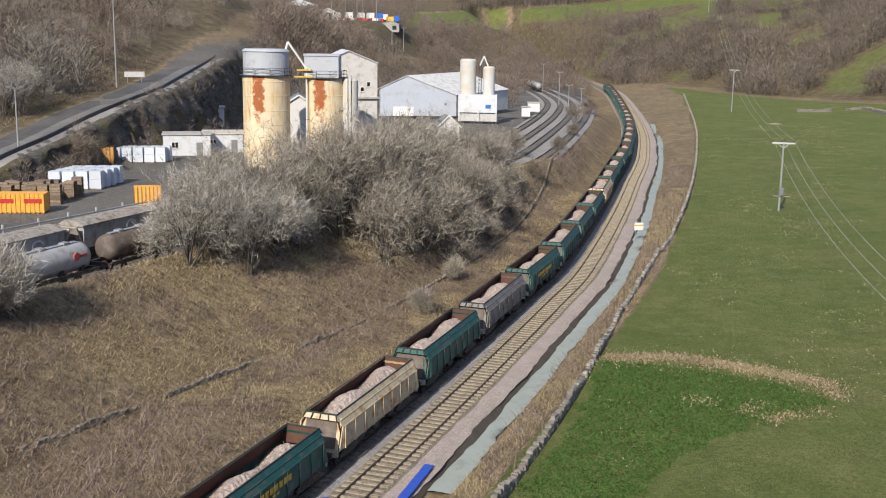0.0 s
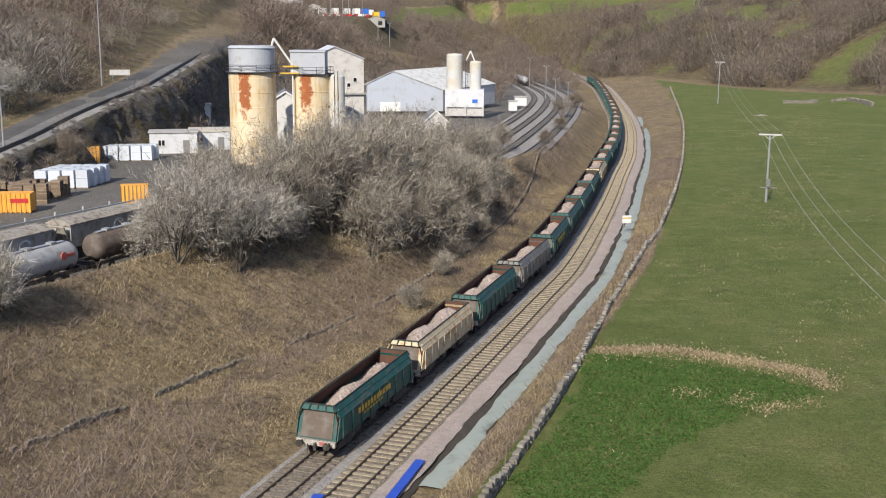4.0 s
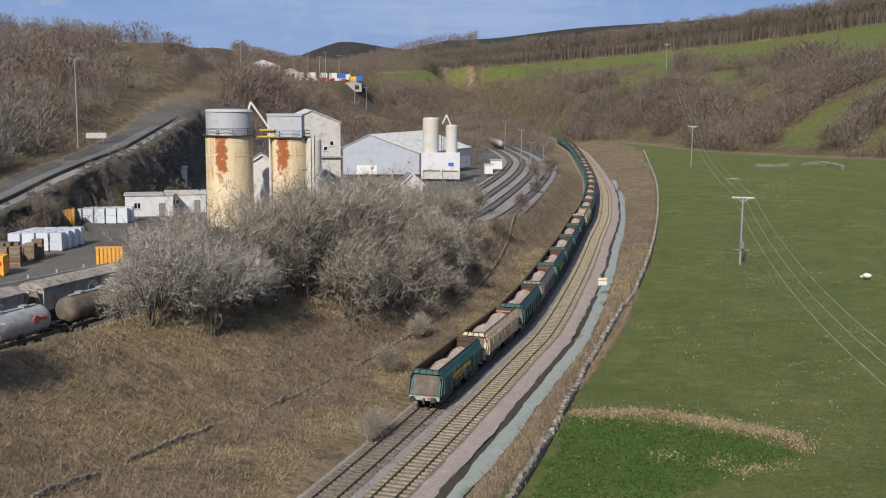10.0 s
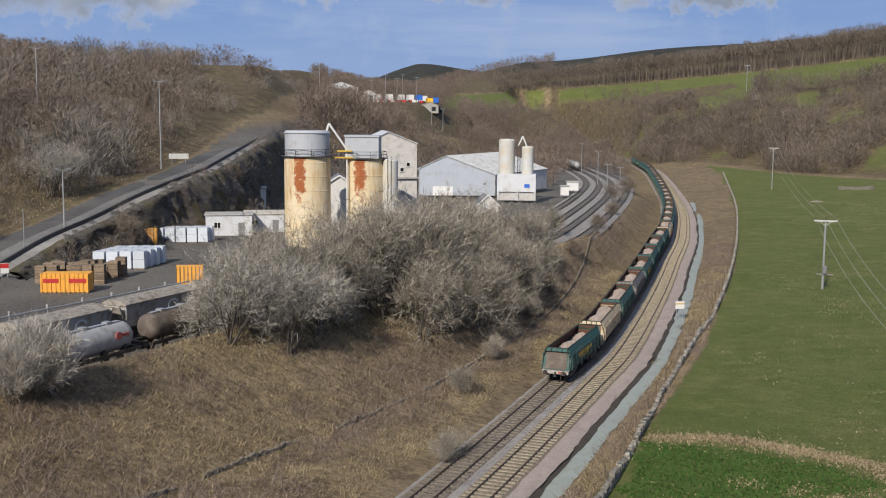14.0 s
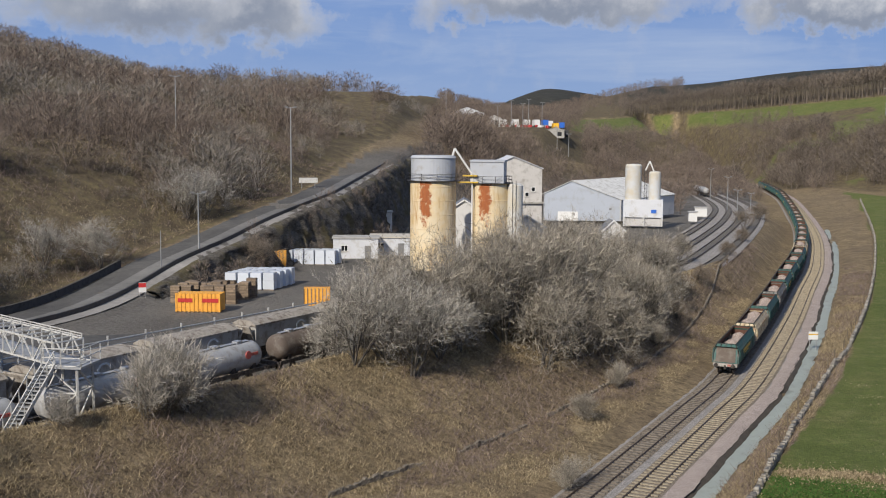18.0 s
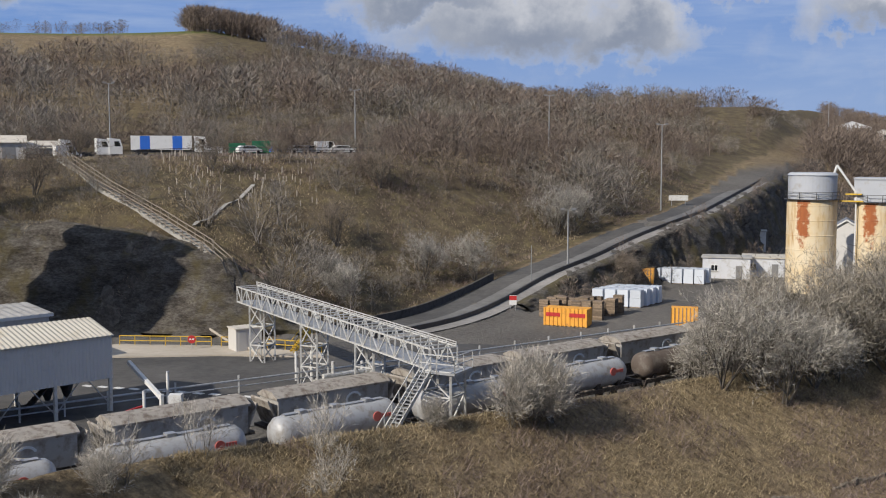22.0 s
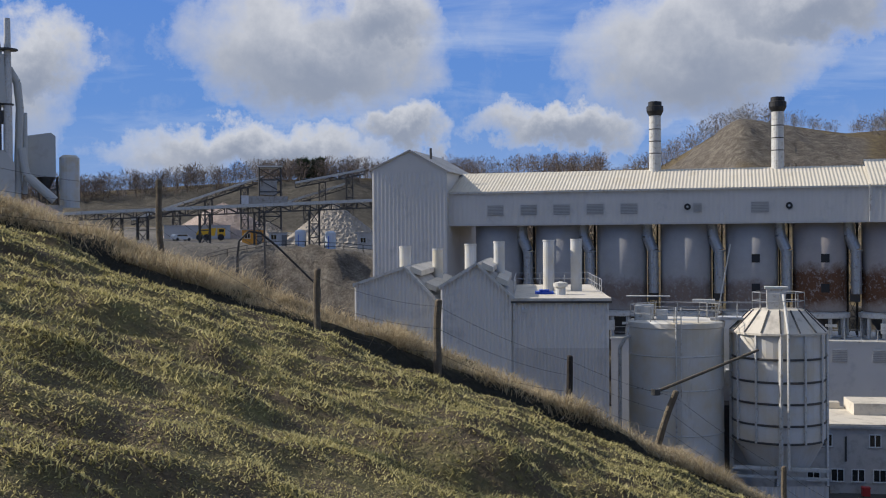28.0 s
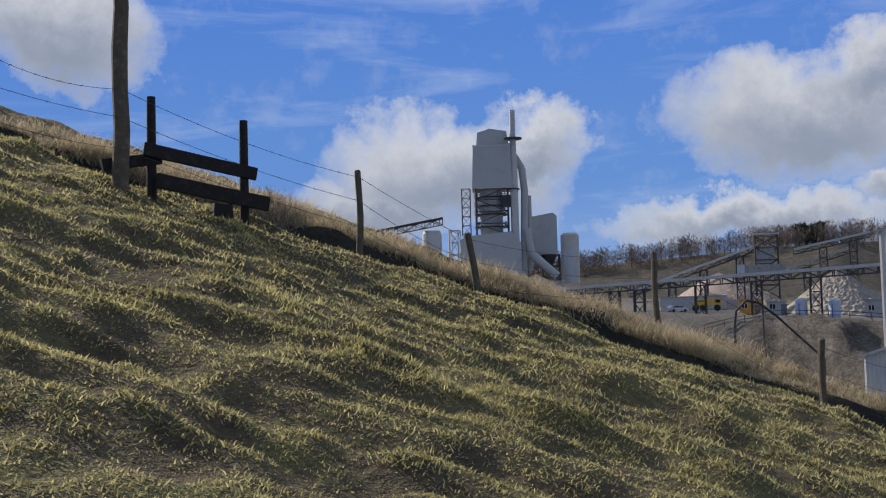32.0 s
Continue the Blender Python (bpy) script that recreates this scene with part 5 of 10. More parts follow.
    one("fence_rail", "dark_steel", f, lambda bm: [bar(bm, (-4.5, -4.1, YARD + 1), (7, -4.1, YARD + 1), 0.1), bar(bm, (7, -4.1, YARD - 0.3), (7, -4.1, 8.2), 0.14)])
    w = thing("plant_housing", "white clad plant housing between the silos", "industrial building", m)
    one("housing", "white_sheet", w, lambda bm: [box(bm, -0.4, 5, YARD, 2.2, 9, 18.8), box(bm, 0.3, 3.8, 13.9, 1.2, 5, 15.0)])
    one("lower_bin", "dark_steel", w, lambda bm: box(bm, -0.9, 2.6, YARD, 0.8, 5, 12.5))


make_stone_silos()


def make_offices():
    m = pose(-80.0, 51.4, YARD, 0, 0, 73.7)
    t = thing("office_building", "two-storey grey rendered works office with a pale flat roof", "building", m)
    one("shell", "render_wall", t, lambda bm: box(bm, -17, 0, -0.5, 0, 9, 5.45))
    one("roof", "pale_felt", t, lambda bm: box(bm, -17.2, -0.25, 5.45, 0.25, 9.2, 5.62))
    one("fascia", "grey_roof", t, lambda bm: box(bm, -17.2, -0.29, 5.25, 0.28, -0.2, 5.46))
    one("roof_hut", "pale_felt", t, lambda bm: [box(bm, -6.5, 4.5, 5.62, -2.6, 8.6, 6.6), box(bm, -12, 7.8, 5.62, -7, 8.8, 6.2)])
    for x in (-5.85, -1.9, -9.6):
        window_unit(t, x, 0, 3.75, 0.95, 1.05)
    for x in (-8.75, -7.15, -5.5, -10.6):
        window_unit(t, x, 0, 0.95, 1.05, 1.05)
    d = one("door", "pale_steel", t, lambda bm: box(bm, -4.05, -0.06, 0.0, -3.25, -0.004, 2.0))
    one("door_glass", "window_glass", d, lambda bm: box(bm, -3.9, -0.075, 1.0, -3.4, -0.061, 1.8))
    one("door_canopy", "white_paint", d, lambda bm: box(bm, -4.3, -0.7, 2.1, -3.1, -0.004, 2.3))
    for x in (-4.3, -3.08):
        one("door_rail", "yellow_paint", t, lambda bm: box(bm, x, -1.2, 0, x + 0.08, -0.1, 0.9))
    one("wall_lamp", "galvanised", t, lambda bm: lathe(bm, [(0.3, 3.9), (0.35, 4.1), (0.3, 4.3)], 12, (-0.6, -0.2, 0)))
    one("rain_pipe", "dark_steel", t, lambda bm: tube(bm, (-8.1, -0.08, 2.6), (-8.1, -0.08, 4.6), 0.07, n=6))
    for x, mat in ((-6.8, "red_paint"), (-2.4, "red_paint"), (-1.9, "yellow_paint"), (2.4, "red_paint")):
        b = thing("fire_point" if mat == "red_paint" else "grit_bin", "small red fire point stand by the office wall" if mat == "red_paint" else "yellow grit bin beside the office wall", "bin", m @ pose(x, -1.0, 0))
        one("box", mat, b, lambda bm: [box(bm, -0.3, -0.25, 0.1, 0.3, 0.25, 0.7), box(bm, -0.33, -0.28, 0.7, 0.33, 0.28, 0.78)])
        one("feet", "dark_steel", b, lambda bm: [box(bm, -0.28, -0.2, 0, -0.18, 0.2, 0.1), box(bm, 0.18, -0.2, 0, 0.28, 0.2, 0.1)])
    h = thing("pump_house", "small pale block hut with a stained flat roof", "hut", pose(-80.5, 55.5, YARD, 0, 0, 73.7))
    one("shell", "render_wall", h, lambda bm: [box(bm, 0.5, 1, -0.5, 4.6, 6.0, 5.6), box(bm, 0.2, 0.2, -0.5, 3.4, 1.0, 2.5)])
    one("roof", "pale_felt", h, lambda bm: [box(bm, 0.1, 0.5, 5.6, 4.9, 6.3, 5.78)])
    one("door", "pale_steel", h, lambda bm: box(bm, 2.9, 0.93, 2.9, 3.8, 0.996, 5.0))
    one("door_glass", "black_cap", h, lambda bm: box(bm, 3.1, 0.9, 3.9, 3.55, 0.929, 4.7))
    one("landing", "dark_steel", h, lambda bm: box(bm, 0.2, -0.6, 2.5, 4.6, 0.9, 2.75))
    railing("landing_railing", [(0.3, -0.5, 2.75), (4.5, -0.5, 2.75)], h)
    one("stored_pipes", "galvanised", h, lambda bm: [tube(bm, (0.6, -0.3 + 0.3 * k, 2.85), (3.8, -0.2 + 0.3 * k, 2.9), 0.1, n=8) for k in range(3)])
    s = thing("flat_shed", "low shed with a ribbed pale flat roof", "shed", pose(-83.5, 68.5, YARD, 0, 0, 73.7))
    one("shell", "render_wall", s, lambda bm: box(bm, -5.5, 0, -0.5, 5.5, 5, 5.0))
    one("roof", "grey_roof", s, lambda bm: roof_sheet(bm, (-5.8, -0.3, 5.0), (5.8, -0.3, 5.0), (5.8, 5.3, 5.5), (-5.8, 5.3, 5.5), 0.15, 0.8))
    one("fascia", "white_paint", s, lambda bm: box(bm, -5.8, -0.36, 4.7, 5.8, -0.31, 5.0))


make_offices()


def make_canopy():
    m = pose(-66.6, 49.2, YARD, 0, 0, 73.3)
    t = thing("loading_canopy", "pale ribbed steel canopy over the lorry loading bay", "canopy", m)
    L, D, z0, z1 = 13.9, 7.2, 2.7, 6.1
    one("front_skirt", "clad_grey", t, lambda bm: wavy(bm, (0, 0), (L, 0), z0, z1, 0.3, 0.05))
    one("back_skirt", "clad_grey", t, lambda bm: wavy(bm, (L, D), (0, D), z0, z1, 0.3, 0.05))
    one("end_skirt", "clad_grey", t, lambda bm: prism(bm, [(0, z0), (D, z0), (D, z1), (D / 2, z1 + 0.9), (0, z1)], 0, 0.06, Matrix(((0, 1, 0, 0), (1, 0, 0, 0), (0, 0, 1, 0), (0, 0, 0, 1)))))
    one("end_skirt", "clad_grey", t, lambda bm: prism(bm, [(0, z0), (D, z0), (D, z1), (D / 2, z1 + 0.9), (0, z1)], L - 0.06, L, Matrix(((0, 1, 0, 0), (1, 0, 0, 0), (0, 0, 1, 0), (0, 0, 0, 1)))))
    one("roof_slope", "clad_roof", t, lambda bm: roof_sheet(bm, (-0.1, -0.2, z1), (L + 0.1, -0.2, z1), (L + 0.1, D / 2, z1 + 1.0), (-0.1, D / 2, z1 + 1.0), 0.08, 0.4))
    one("roof_slope", "clad_roof", t, lambda bm: roof_sheet(bm, (-0.1, D + 0.2, z1), (L + 0.1, D + 0.2, z1), (L + 0.1, D / 2, z1 + 1.0), (-0.1, D / 2, z1 + 1.0)))
    one("sign_plate", "white_paint", t, lambda bm: box(bm, -0.04, 4.6, 3.2, -0.005, 5.6, 3.9))
    for x in (0.15, 4.6, 9.2, L - 0.15):
        for y in (0.15, D - 0.15):
            one("column", "pale_steel", t, lambda bm: box(bm, x - 0.12, y - 0.12, 0, x + 0.12, y + 0.12, z0 + 0.3))
    for x in (0.2, 4.7, 9.3):
        one("knee_brace", "galvanised", t, lambda bm: bar(bm, (x, 0.15, 0.6), (x + 1.8, 0.15, z0), 0.08))
        one("knee_brace", "galvanised", t, lambda bm: bar(bm, (x + 4.4, 0.15, 0.6), (x + 2.6, 0.15, z0), 0.08))
    one("loading_stair", "dark_steel", t, lambda bm: [bar(bm, (7.0, 2.2, 0.2), (9.6, 2.2, 2.4), 0.8, 0.1), bar(bm, (9.6, 2.2, 2.4), (12, 2.2, 2.4), 0.9, 0.1)] + [box(bm, 7.0 + 0.3 * k, 1.8, 0.3 + 0.25 * k, 7.3 + 0.3 * k, 2.6, 0.36 + 0.25 * k) for k in range(9)])
    for xx in (10.2, 11.8, 5.2):
        one("loading_chute", "dark_steel", t, lambda bm: lathe(bm, [(0.2, 0.9), (0.5, 1.8), (0.5, 3.4)], 14, (xx, 3.6, 0)))


make_canopy()

# ---- plants ----
def fast_mesh(name, v, f, material, parent=None, label=""):
    """A mesh straight from arrays of points and of triangles or quads."""
    me = bpy.data.meshes.new(name)
    v, f = np.asarray(v, np.float32), np.asarray(f, np.int32)
    k = f.shape[1]
    me.vertices.add(len(v))
    me.vertices.foreach_set("co", v.ravel())
    me.loops.add(f.size)
    me.loops.foreach_set("vertex_index", f.ravel())
    me.polygons.add(len(f))
    me.polygons.foreach_set("loop_start", np.arange(0, f.size, k, dtype=np.int32))
    me.update(calc_edges=True)
    me.materials.append(MATS[material])
    ob = new(name, me)
    if parent is not None:
        ob.parent = parent
    if label:
        ob["label"] = label
    return ob


def twig_material(name, lo, hi, large=0.08, thin=0.0):
    """Twigs or blades, each of its own shade; thin: how much light passes through them."""
    m, nt, b, pos = coat(name, 0.9, spec=0.1)
    geo = nt.nodes.new("ShaderNodeNewGeometry")
    f = maths(nt, "MULTIPLY_ADD", geo.outputs["Random Per Island"], 0.55, maths(nt, "MULTIPLY", noise_tex(nt, pos, large, 4), 0.45))
    col = ramp(nt, f, [(0.2, lo), (0.75, hi)])
    nt.links.new(col, b.inputs["Base Color"])
    if thin:
        t = node(nt, "ShaderNodeBsdfTranslucent", {"Color": col})
        both = node(nt, "ShaderNodeMixShader", {0: thin, 1: b.outputs[0], 2: t.outputs[0]})
        nt.links.new(both.outputs[0], nt.nodes["Material Output"].inputs[0])


twig_material("far_twigs", (0.07, 0.055, 0.046), (0.255, 0.205, 0.168), 0.03)
twig_material("brown_twigs", (0.085, 0.068, 0.054), (0.31, 0.26, 0.205), 0.1)
twig_material("grey_twigs", (0.115, 0.106, 0.092), (0.53, 0.495, 0.435), 0.3)
twig_material("pale_twigs", (0.18, 0.165, 0.14), (0.54, 0.50, 0.44), 0.3)
twig_material("ash_twigs", (0.095, 0.085, 0.074), (0.31, 0.278, 0.238), 0.03)
twig_material("oak_twigs", (0.06, 0.05, 0.042), (0.24, 0.20, 0.165), 0.03)
twig_material("conifer", (0.018, 0.03, 0.016), (0.06, 0.085, 0.04), 0.05)
twig_material("bramble", (0.075, 0.054, 0.047), (0.30, 0.235, 0.20), 0.2)
twig_material("straw", (0.28, 0.22, 0.135), (0.62, 0.52, 0.35), 0.4, 0.45)
twig_material("bank_grass", (0.165, 0.128, 0.08), (0.50, 0.41, 0.26), 0.12, 0.25)
twig_material("olive_twigs", (0.08, 0.071, 0.058), (0.45, 0.405, 0.335), 0.3)
twig_material("turf", (0.205, 0.185, 0.07), (0.64, 0.57, 0.275), 1.3, 0.42)
plain("bark", (0.115, 0.102, 0.085), 0.95, vary=0.35, scale=1.5, dirt=(0.055, 0.048, 0.04), amount=0.45, bumps=0.5)


def blades(rng, x, y, z, length, width, lean, curl=0.35):
    """Bent grass blades, two segments each, as points and triangles."""
    n = len(x)
    a, d = rng.uniform(0, 2 * np.pi, n), rng.uniform(0, 2 * np.pi, n)
    tilt = lean * rng.uniform(0.2, 1.0, n)
    out = np.stack([np.cos(d), np.sin(d), np.zeros(n)], 1)
    side = np.stack([np.cos(a), np.sin(a), np.zeros(n)], 1) * (width / 2)[:, None]
    base = np.stack([x, y, z], 1)
    mid = base + (out * np.sin(tilt)[:, None] + np.array([0, 0, 1]) * np.cos(tilt)[:, None]) * (length * 0.55)[:, None]
    t2 = tilt + curl * rng.uniform(0.3, 1.6, n)
    tip = mid + (out * np.sin(t2)[:, None] + np.array([0, 0, 1]) * np.cos(t2)[:, None]) * (length * 0.45)[:, None]
    v = np.stack([base - side, base + side, mid + side * 0.8, mid - side * 0.8, tip], 1).reshape(-1, 3)
    i = np.arange(n)[:, None] * 5
    f = np.concatenate([i + [0, 1, 2], i + [0, 2, 3], i + [3, 2, 4]], 1).reshape(-1, 3)
    return v, f


def branch_mesh(seed, height, levels, spread, trunk, first=0.25, split=(3, 5), droop=0.0, fine=0.02, multi=1, twig_len=0.5):
    """A bare tree: tapered limbs as three-sided bars, the last order as flat twigs. Returns wood and twig arrays."""
    rng = random.Random(seed)
    wv, wf, tv, tf = [], [], [], []

    def limb(p, q, r0, r1):
        d = (q - p).normalized()
        a = d.orthogonal().normalized()
        b = d.cross(a)
        i = len(wv)
        for c, r in ((p, r0), (q, r1)):
            for k in range(3):
                w = 2.094 * k
                wv.append(c + r * (math.cos(w) * a + math.sin(w) * b))
        for k in range(3):
            j = (k + 1) % 3
            wf.append((i + k, i + j, i + 3 + j))
            wf.append((i + k, i + 3 + j, i + 3 + k))

    def twig(p, d, ln):
        a = d.orthogonal().normalized()
        a.rotate(Matrix.Rotation(rng.uniform(0, 6.28), 3, d))
        i = len(tv)
        w = fine * rng.uniform(0.6, 1.3)
        q = p + d * ln
        bend = Vector((rng.uniform(-0.2, 0.2), rng.uniform(-0.2, 0.2), rng.uniform(0.0, 0.25) - droop)) * ln
        tv.extend((p - a * w, p + a * w, q + bend))
        tf.append((i, i + 1, i + 2))

    def turn(d, ang):
        a = d.orthogonal().normalized()
        a.rotate(Matrix.Rotation(rng.uniform(0, 6.28), 3, d))
        e = d.copy()
        e.rotate(Matrix.Rotation(ang, 3, a))
        return e

    def grow(p, d, ln, r, level):
        steps = 3 if level < 2 else 2
        for k in range(steps):
            d2 = (turn(d, rng.uniform(0.02, 0.22)) + Vector((0, 0, 0.10 - droop))).normalized()
            q = p + d2 * (ln / steps)
            rr = r * (1 - 0.45 * (k + 1) / steps)
            if level < levels:
                limb(p, q, r * (1 - 0.45 * k / steps), rr)
            else:
                a = d2.orthogonal().normalized() * max(r, fine)
                i = len(tv)
                tv.extend((p - a, p + a, q))
                tf.append((i, i + 1, i + 2))
            if level >= 1 or k >= 1 or multi > 4:
                kids = rng.randint(*split) if level < levels else rng.randint(2, 3)
                for _ in range(kids if (level or k == steps - 1) else max(1, kids - 2)):
                    e = turn(d2, rng.uniform(0.35, 0.35 + spread))
                    if level < levels:
                        grow(q, e, ln * rng.uniform(0.5, 0.72), rr * 0.55, level + 1)
                    else:
                        twig(q, e, twig_len * rng.uniform(0.5, 1.3))
            p, d = q, d2

    for k in range(multi):
        lean = Vector((rng.uniform(-1, 1), rng.uniform(-1, 1), 0)) * (0.1 if multi == 1 else 0.55)
        d = (Vector((0, 0, 1)) + lean).normalized()
        base = Vector((rng.uniform(-0.3, 0.3), rng.uniform(-0.3, 0.3), -0.3)) if multi > 1 else Vector((0, 0, -0.3))
        grow(base, d, height * rng.uniform(0.42, 0.55), trunk * rng.uniform(0.8, 1.1), 0)
    wv, tv = np.array([tuple(p) for p in wv]), np.array([tuple(p) for p in tv])
    s = height / max(wv[:, 2].max(), tv[:, 2].max())
    return wv * s, np.array(wf), tv * s, np.array(tf)


BUSHES = {}


def near_tree(kind, x, y, scale, turn, label, name="bare_tree", twigs="brown_twigs", sink=0.1, z=None, group=""):
    """A tree or shrub of its own from one of a few grown forms."""
    key = (kind, twigs)
    if key not in BUSHES:
        args = TREE_KINDS[kind]
        wv, wf, tv, tf = branch_mesh(*args)
        t = thing(name, label, "tree" if "tree" in name else "shrub")
        fast_mesh("trunk", wv, wf, "bark", t)
        fast_mesh("crown", tv, tf, twigs, t)
        BUSHES[key] = t
        made = t
    else:
        made = copy_thing(BUSHES[key], Matrix())
    made.matrix_basis = pose(x, y, (ground_at(x, y) if z is None else z) - sink, 0, 0, turn) @ Matrix.Diagonal((scale, scale, scale, 1))
    made.name = name
    tagged(made, label, group=group)
    return made


#            seed height levels spread trunk first split droop fine multi twig
TREE_KINDS = {
    "ash": (11, 10.0, 3, 0.55, 0.17, 0.25, (2, 3), 0.02, 0.021, 5, 0.95),
    "ash2": (12, 10.0, 3, 0.6, 0.15, 0.25, (2, 3), 0.04, 0.021, 5, 0.95),
    "thorn": (13, 6.0, 3, 0.8, 0.06, 0.2, (2, 3), 0.04, 0.016, 6, 0.7),
    "bush": (16, 6.0, 3, 0.85, 0.05, 0.1, (2, 3), 0.0, 0.016, 7, 0.75),
    "willow": (14, 5.5, 2, 0.6, 0.035, 0.1, (3, 4), -0.02, 0.017, 11, 0.9),
    "sapling": (15, 4.0, 2, 0.5, 0.03, 0.2, (2, 3), -0.03, 0.013, 5, 0.6),
}


def on_ground(az, el, r0=40.0, r1=150.0):
    """The distance at which a downward line of sight meets the ground."""
    rr = np.arange(r0, r1, 0.5)
    zz = land(-rr * math.sin(radians(az)), rr * math.cos(radians(az)))[0]
    return float(rr[np.argmax(zz - EYE > rr * math.tan(radians(el)))])


def plant_trees():
    rng = random.Random(5)
    # grey trees along the crest above the sidings, browner ones along the bank behind them
    for az, r, h, kind, tw in ((13.4, 88, 8.5, "ash2", "grey_twigs"), (11.7, 91, 9.5, "ash", "grey_twigs"), (10.3, 90, 8.5, "ash2", "grey_twigs"), (8.9, 95, 7.5, "ash", "grey_twigs"),
                               (9.6, 98, 10.5, "ash", "olive_twigs"), (7.8, 98, 6.5, "thorn", "olive_twigs"), (6.6, 103, 6.5, "thorn", "olive_twigs"), (12.7, 96, 9.0, "ash", "olive_twigs"),
                               (11.0, 101, 10.0, "ash2", "olive_twigs"), (14.6, 92, 6.5, "thorn", "grey_twigs"), (7.4, 103, 9.0, "ash", "olive_twigs"),
                               (5.4, 104, 10.5, "ash2", "olive_twigs"), (4.0, 108, 11.0, "ash", "olive_twigs"), (2.6, 112, 11.0, "ash2", "olive_twigs"), (1.2, 117, 10.5, "ash", "olive_twigs"),
                               (3.2, 103, 8.5, "thorn", "olive_twigs"), (1.6, 108, 9.0, "ash2", "olive_twigs"), (0.0, 113, 8.5, "thorn", "olive_twigs"), (-0.9, 121, 9.0, "ash", "olive_twigs"),
                               (4.7, 116, 11.0, "ash", "olive_twigs"), (2.0, 124, 10.0, "thorn", "olive_twigs"), (-1.9, 128, 7.0, "thorn", "olive_twigs"), (6.0, 112, 10, "ash", "olive_twigs"),
                               (0.6, 131, 9.0, "ash2", "olive_twigs"), (-2.4, 145, 6.5, "thorn", "olive_twigs"), (-1.2, 140, 8.0, "ash", "olive_twigs"), (-2.6, 163, 6.0, "thorn", "olive_twigs"),
                               (-0.4, 152, 7.5, "thorn", "olive_twigs"), (-3.5, 178, 5.5, "thorn", "olive_twigs"), (1.4, 142, 8.0, "ash2", "olive_twigs"), (-3.2, 150, 4.5, "thorn", "olive_twigs")):
        base = {"ash": 10.0, "ash2": 10.0, "thorn": 6.0}[kind]
        h *= 1.22 if az < 6.8 else 1.05
        near_tree(kind, *bearing(az, r), h / base, rng.uniform(0, 360), "leafless lichen-grey tree on the grassy bank crest" if tw == "grey_twigs" else "leafless olive-grey tree in the thicket on the bank", "bare_tree", tw, group="trees on the bank")
    # dense olive-grey thorn and sallow down the face of the bank
    for az in np.arange(-2.6, 14.2, 0.85):
        el = float(np.interp(az, [-2.6, -1.8, 0, 1.5, 2.7, 3.7, 5, 6.3, 8.3, 13.5], [-10.2, -11.0, -10.8, -10.1, -9.4, -8.8, -8.9, -10.8, -11.1, -10.6]))
        rr = np.arange(70, 140, 0.5)
        zz = land(-rr * math.sin(radians(az)), rr * math.cos(radians(az)))[0]
        r = float(rr[np.argmax(zz - EYE > -rr * math.tan(radians(-el)))])
        for k, (back, tall) in enumerate(((2.0, 3.2), (5.0, 4.6), (8.5, 6.0), (12.5, 7.0))):
            if az > 7.5 and k > 1 or 4.5 < az < 7 and k < 2:
                continue
            near_tree(("thorn", "bush", "bush", "thorn")[(k + int(az * 2)) % 4], *bearing(az + rng.uniform(-0.35, 0.35), r + back + rng.uniform(-1, 1)), tall * rng.uniform(0.85, 1.15) / 6.0, rng.uniform(0, 360),
                      "dense olive-grey leafless thorn bush on the bank", "bare_shrub", "olive_twigs", group="bushes on the bank")
    # single shrubs
    for az, r, h, kind, tw in ((23.1, on_ground(23.1, -14.5), 6.2, "willow", "pale_twigs"), (24.3, on_ground(24.3, -14.4), 5.4, "willow", "pale_twigs"), (22.2, on_ground(22.2, -14.3), 5.0, "willow", "pale_twigs"),
                               (54.2, on_ground(54.2, -17.2), 3.6, "willow", "pale_twigs"), (51.2, on_ground(51.2, -17.4), 4.2, "willow", "pale_twigs"), (52.2, on_ground(52.2, -17.0), 3.4, "willow", "pale_twigs"), (45.5, on_ground(45.5, -15.5), 2.8, "willow", "pale_twigs"), (36.2, on_ground(36.2, -14.8), 3.6, "willow", "pale_twigs"), (28.5, on_ground(28.5, -14.6), 2.6, "willow", "pale_twigs"),
                               (34.7, 63, 4.6, "sapling", "pale_twigs"), (34.2, 60, 3.8, "sapling", "pale_twigs"), (40.6, 61, 4.0, "sapling", "pale_twigs"), (44.6, 58, 4.2, "sapling", "pale_twigs"), (45.6, 57, 3.2, "willow", "pale_twigs"),
                               (49.3, 53, 3.6, "willow", "pale_twigs"), (51.5, 51, 3.8, "willow", "pale_twigs"), (53.0, 47, 3.2, "sapling", "pale_twigs"), (54.6, 50, 3.2, "sapling", "pale_twigs"), (57.2, 46, 3.6, "sapling", "brown_twigs"),
                               (1.9, 76, 3.0, "willow", "olive_twigs"), (1.2, 78, 2.6, "sapling", "olive_twigs"), (1.0, 92, 3.0, "willow", "olive_twigs"), (-0.6, 104, 3.0, "willow", "olive_twigs"), (-1.4, 112, 3.4, "sapling", "olive_twigs"),
                               (-2.5, 124, 3.0, "willow", "olive_twigs"), (-3.6, 138, 3.6, "thorn", "brown_twigs"), (-4.7, 160, 4.0, "thorn", "brown_twigs"), (-6.0, 190, 3.6, "thorn", "brown_twigs"), (-6.7, 220, 4.0, "thorn", "brown_twigs"),
                               (-6.8, 255, 6.0, "ash", "brown_twigs"), (-7.4, 290, 6.0, "thorn", "brown_twigs"), (71.5, 66, 4.0, "thorn", "pale_twigs"), (69.2, 64, 3.6, "willow", "brown_twigs"), (72.8, 60, 3.6, "sapling", "brown_twigs")):
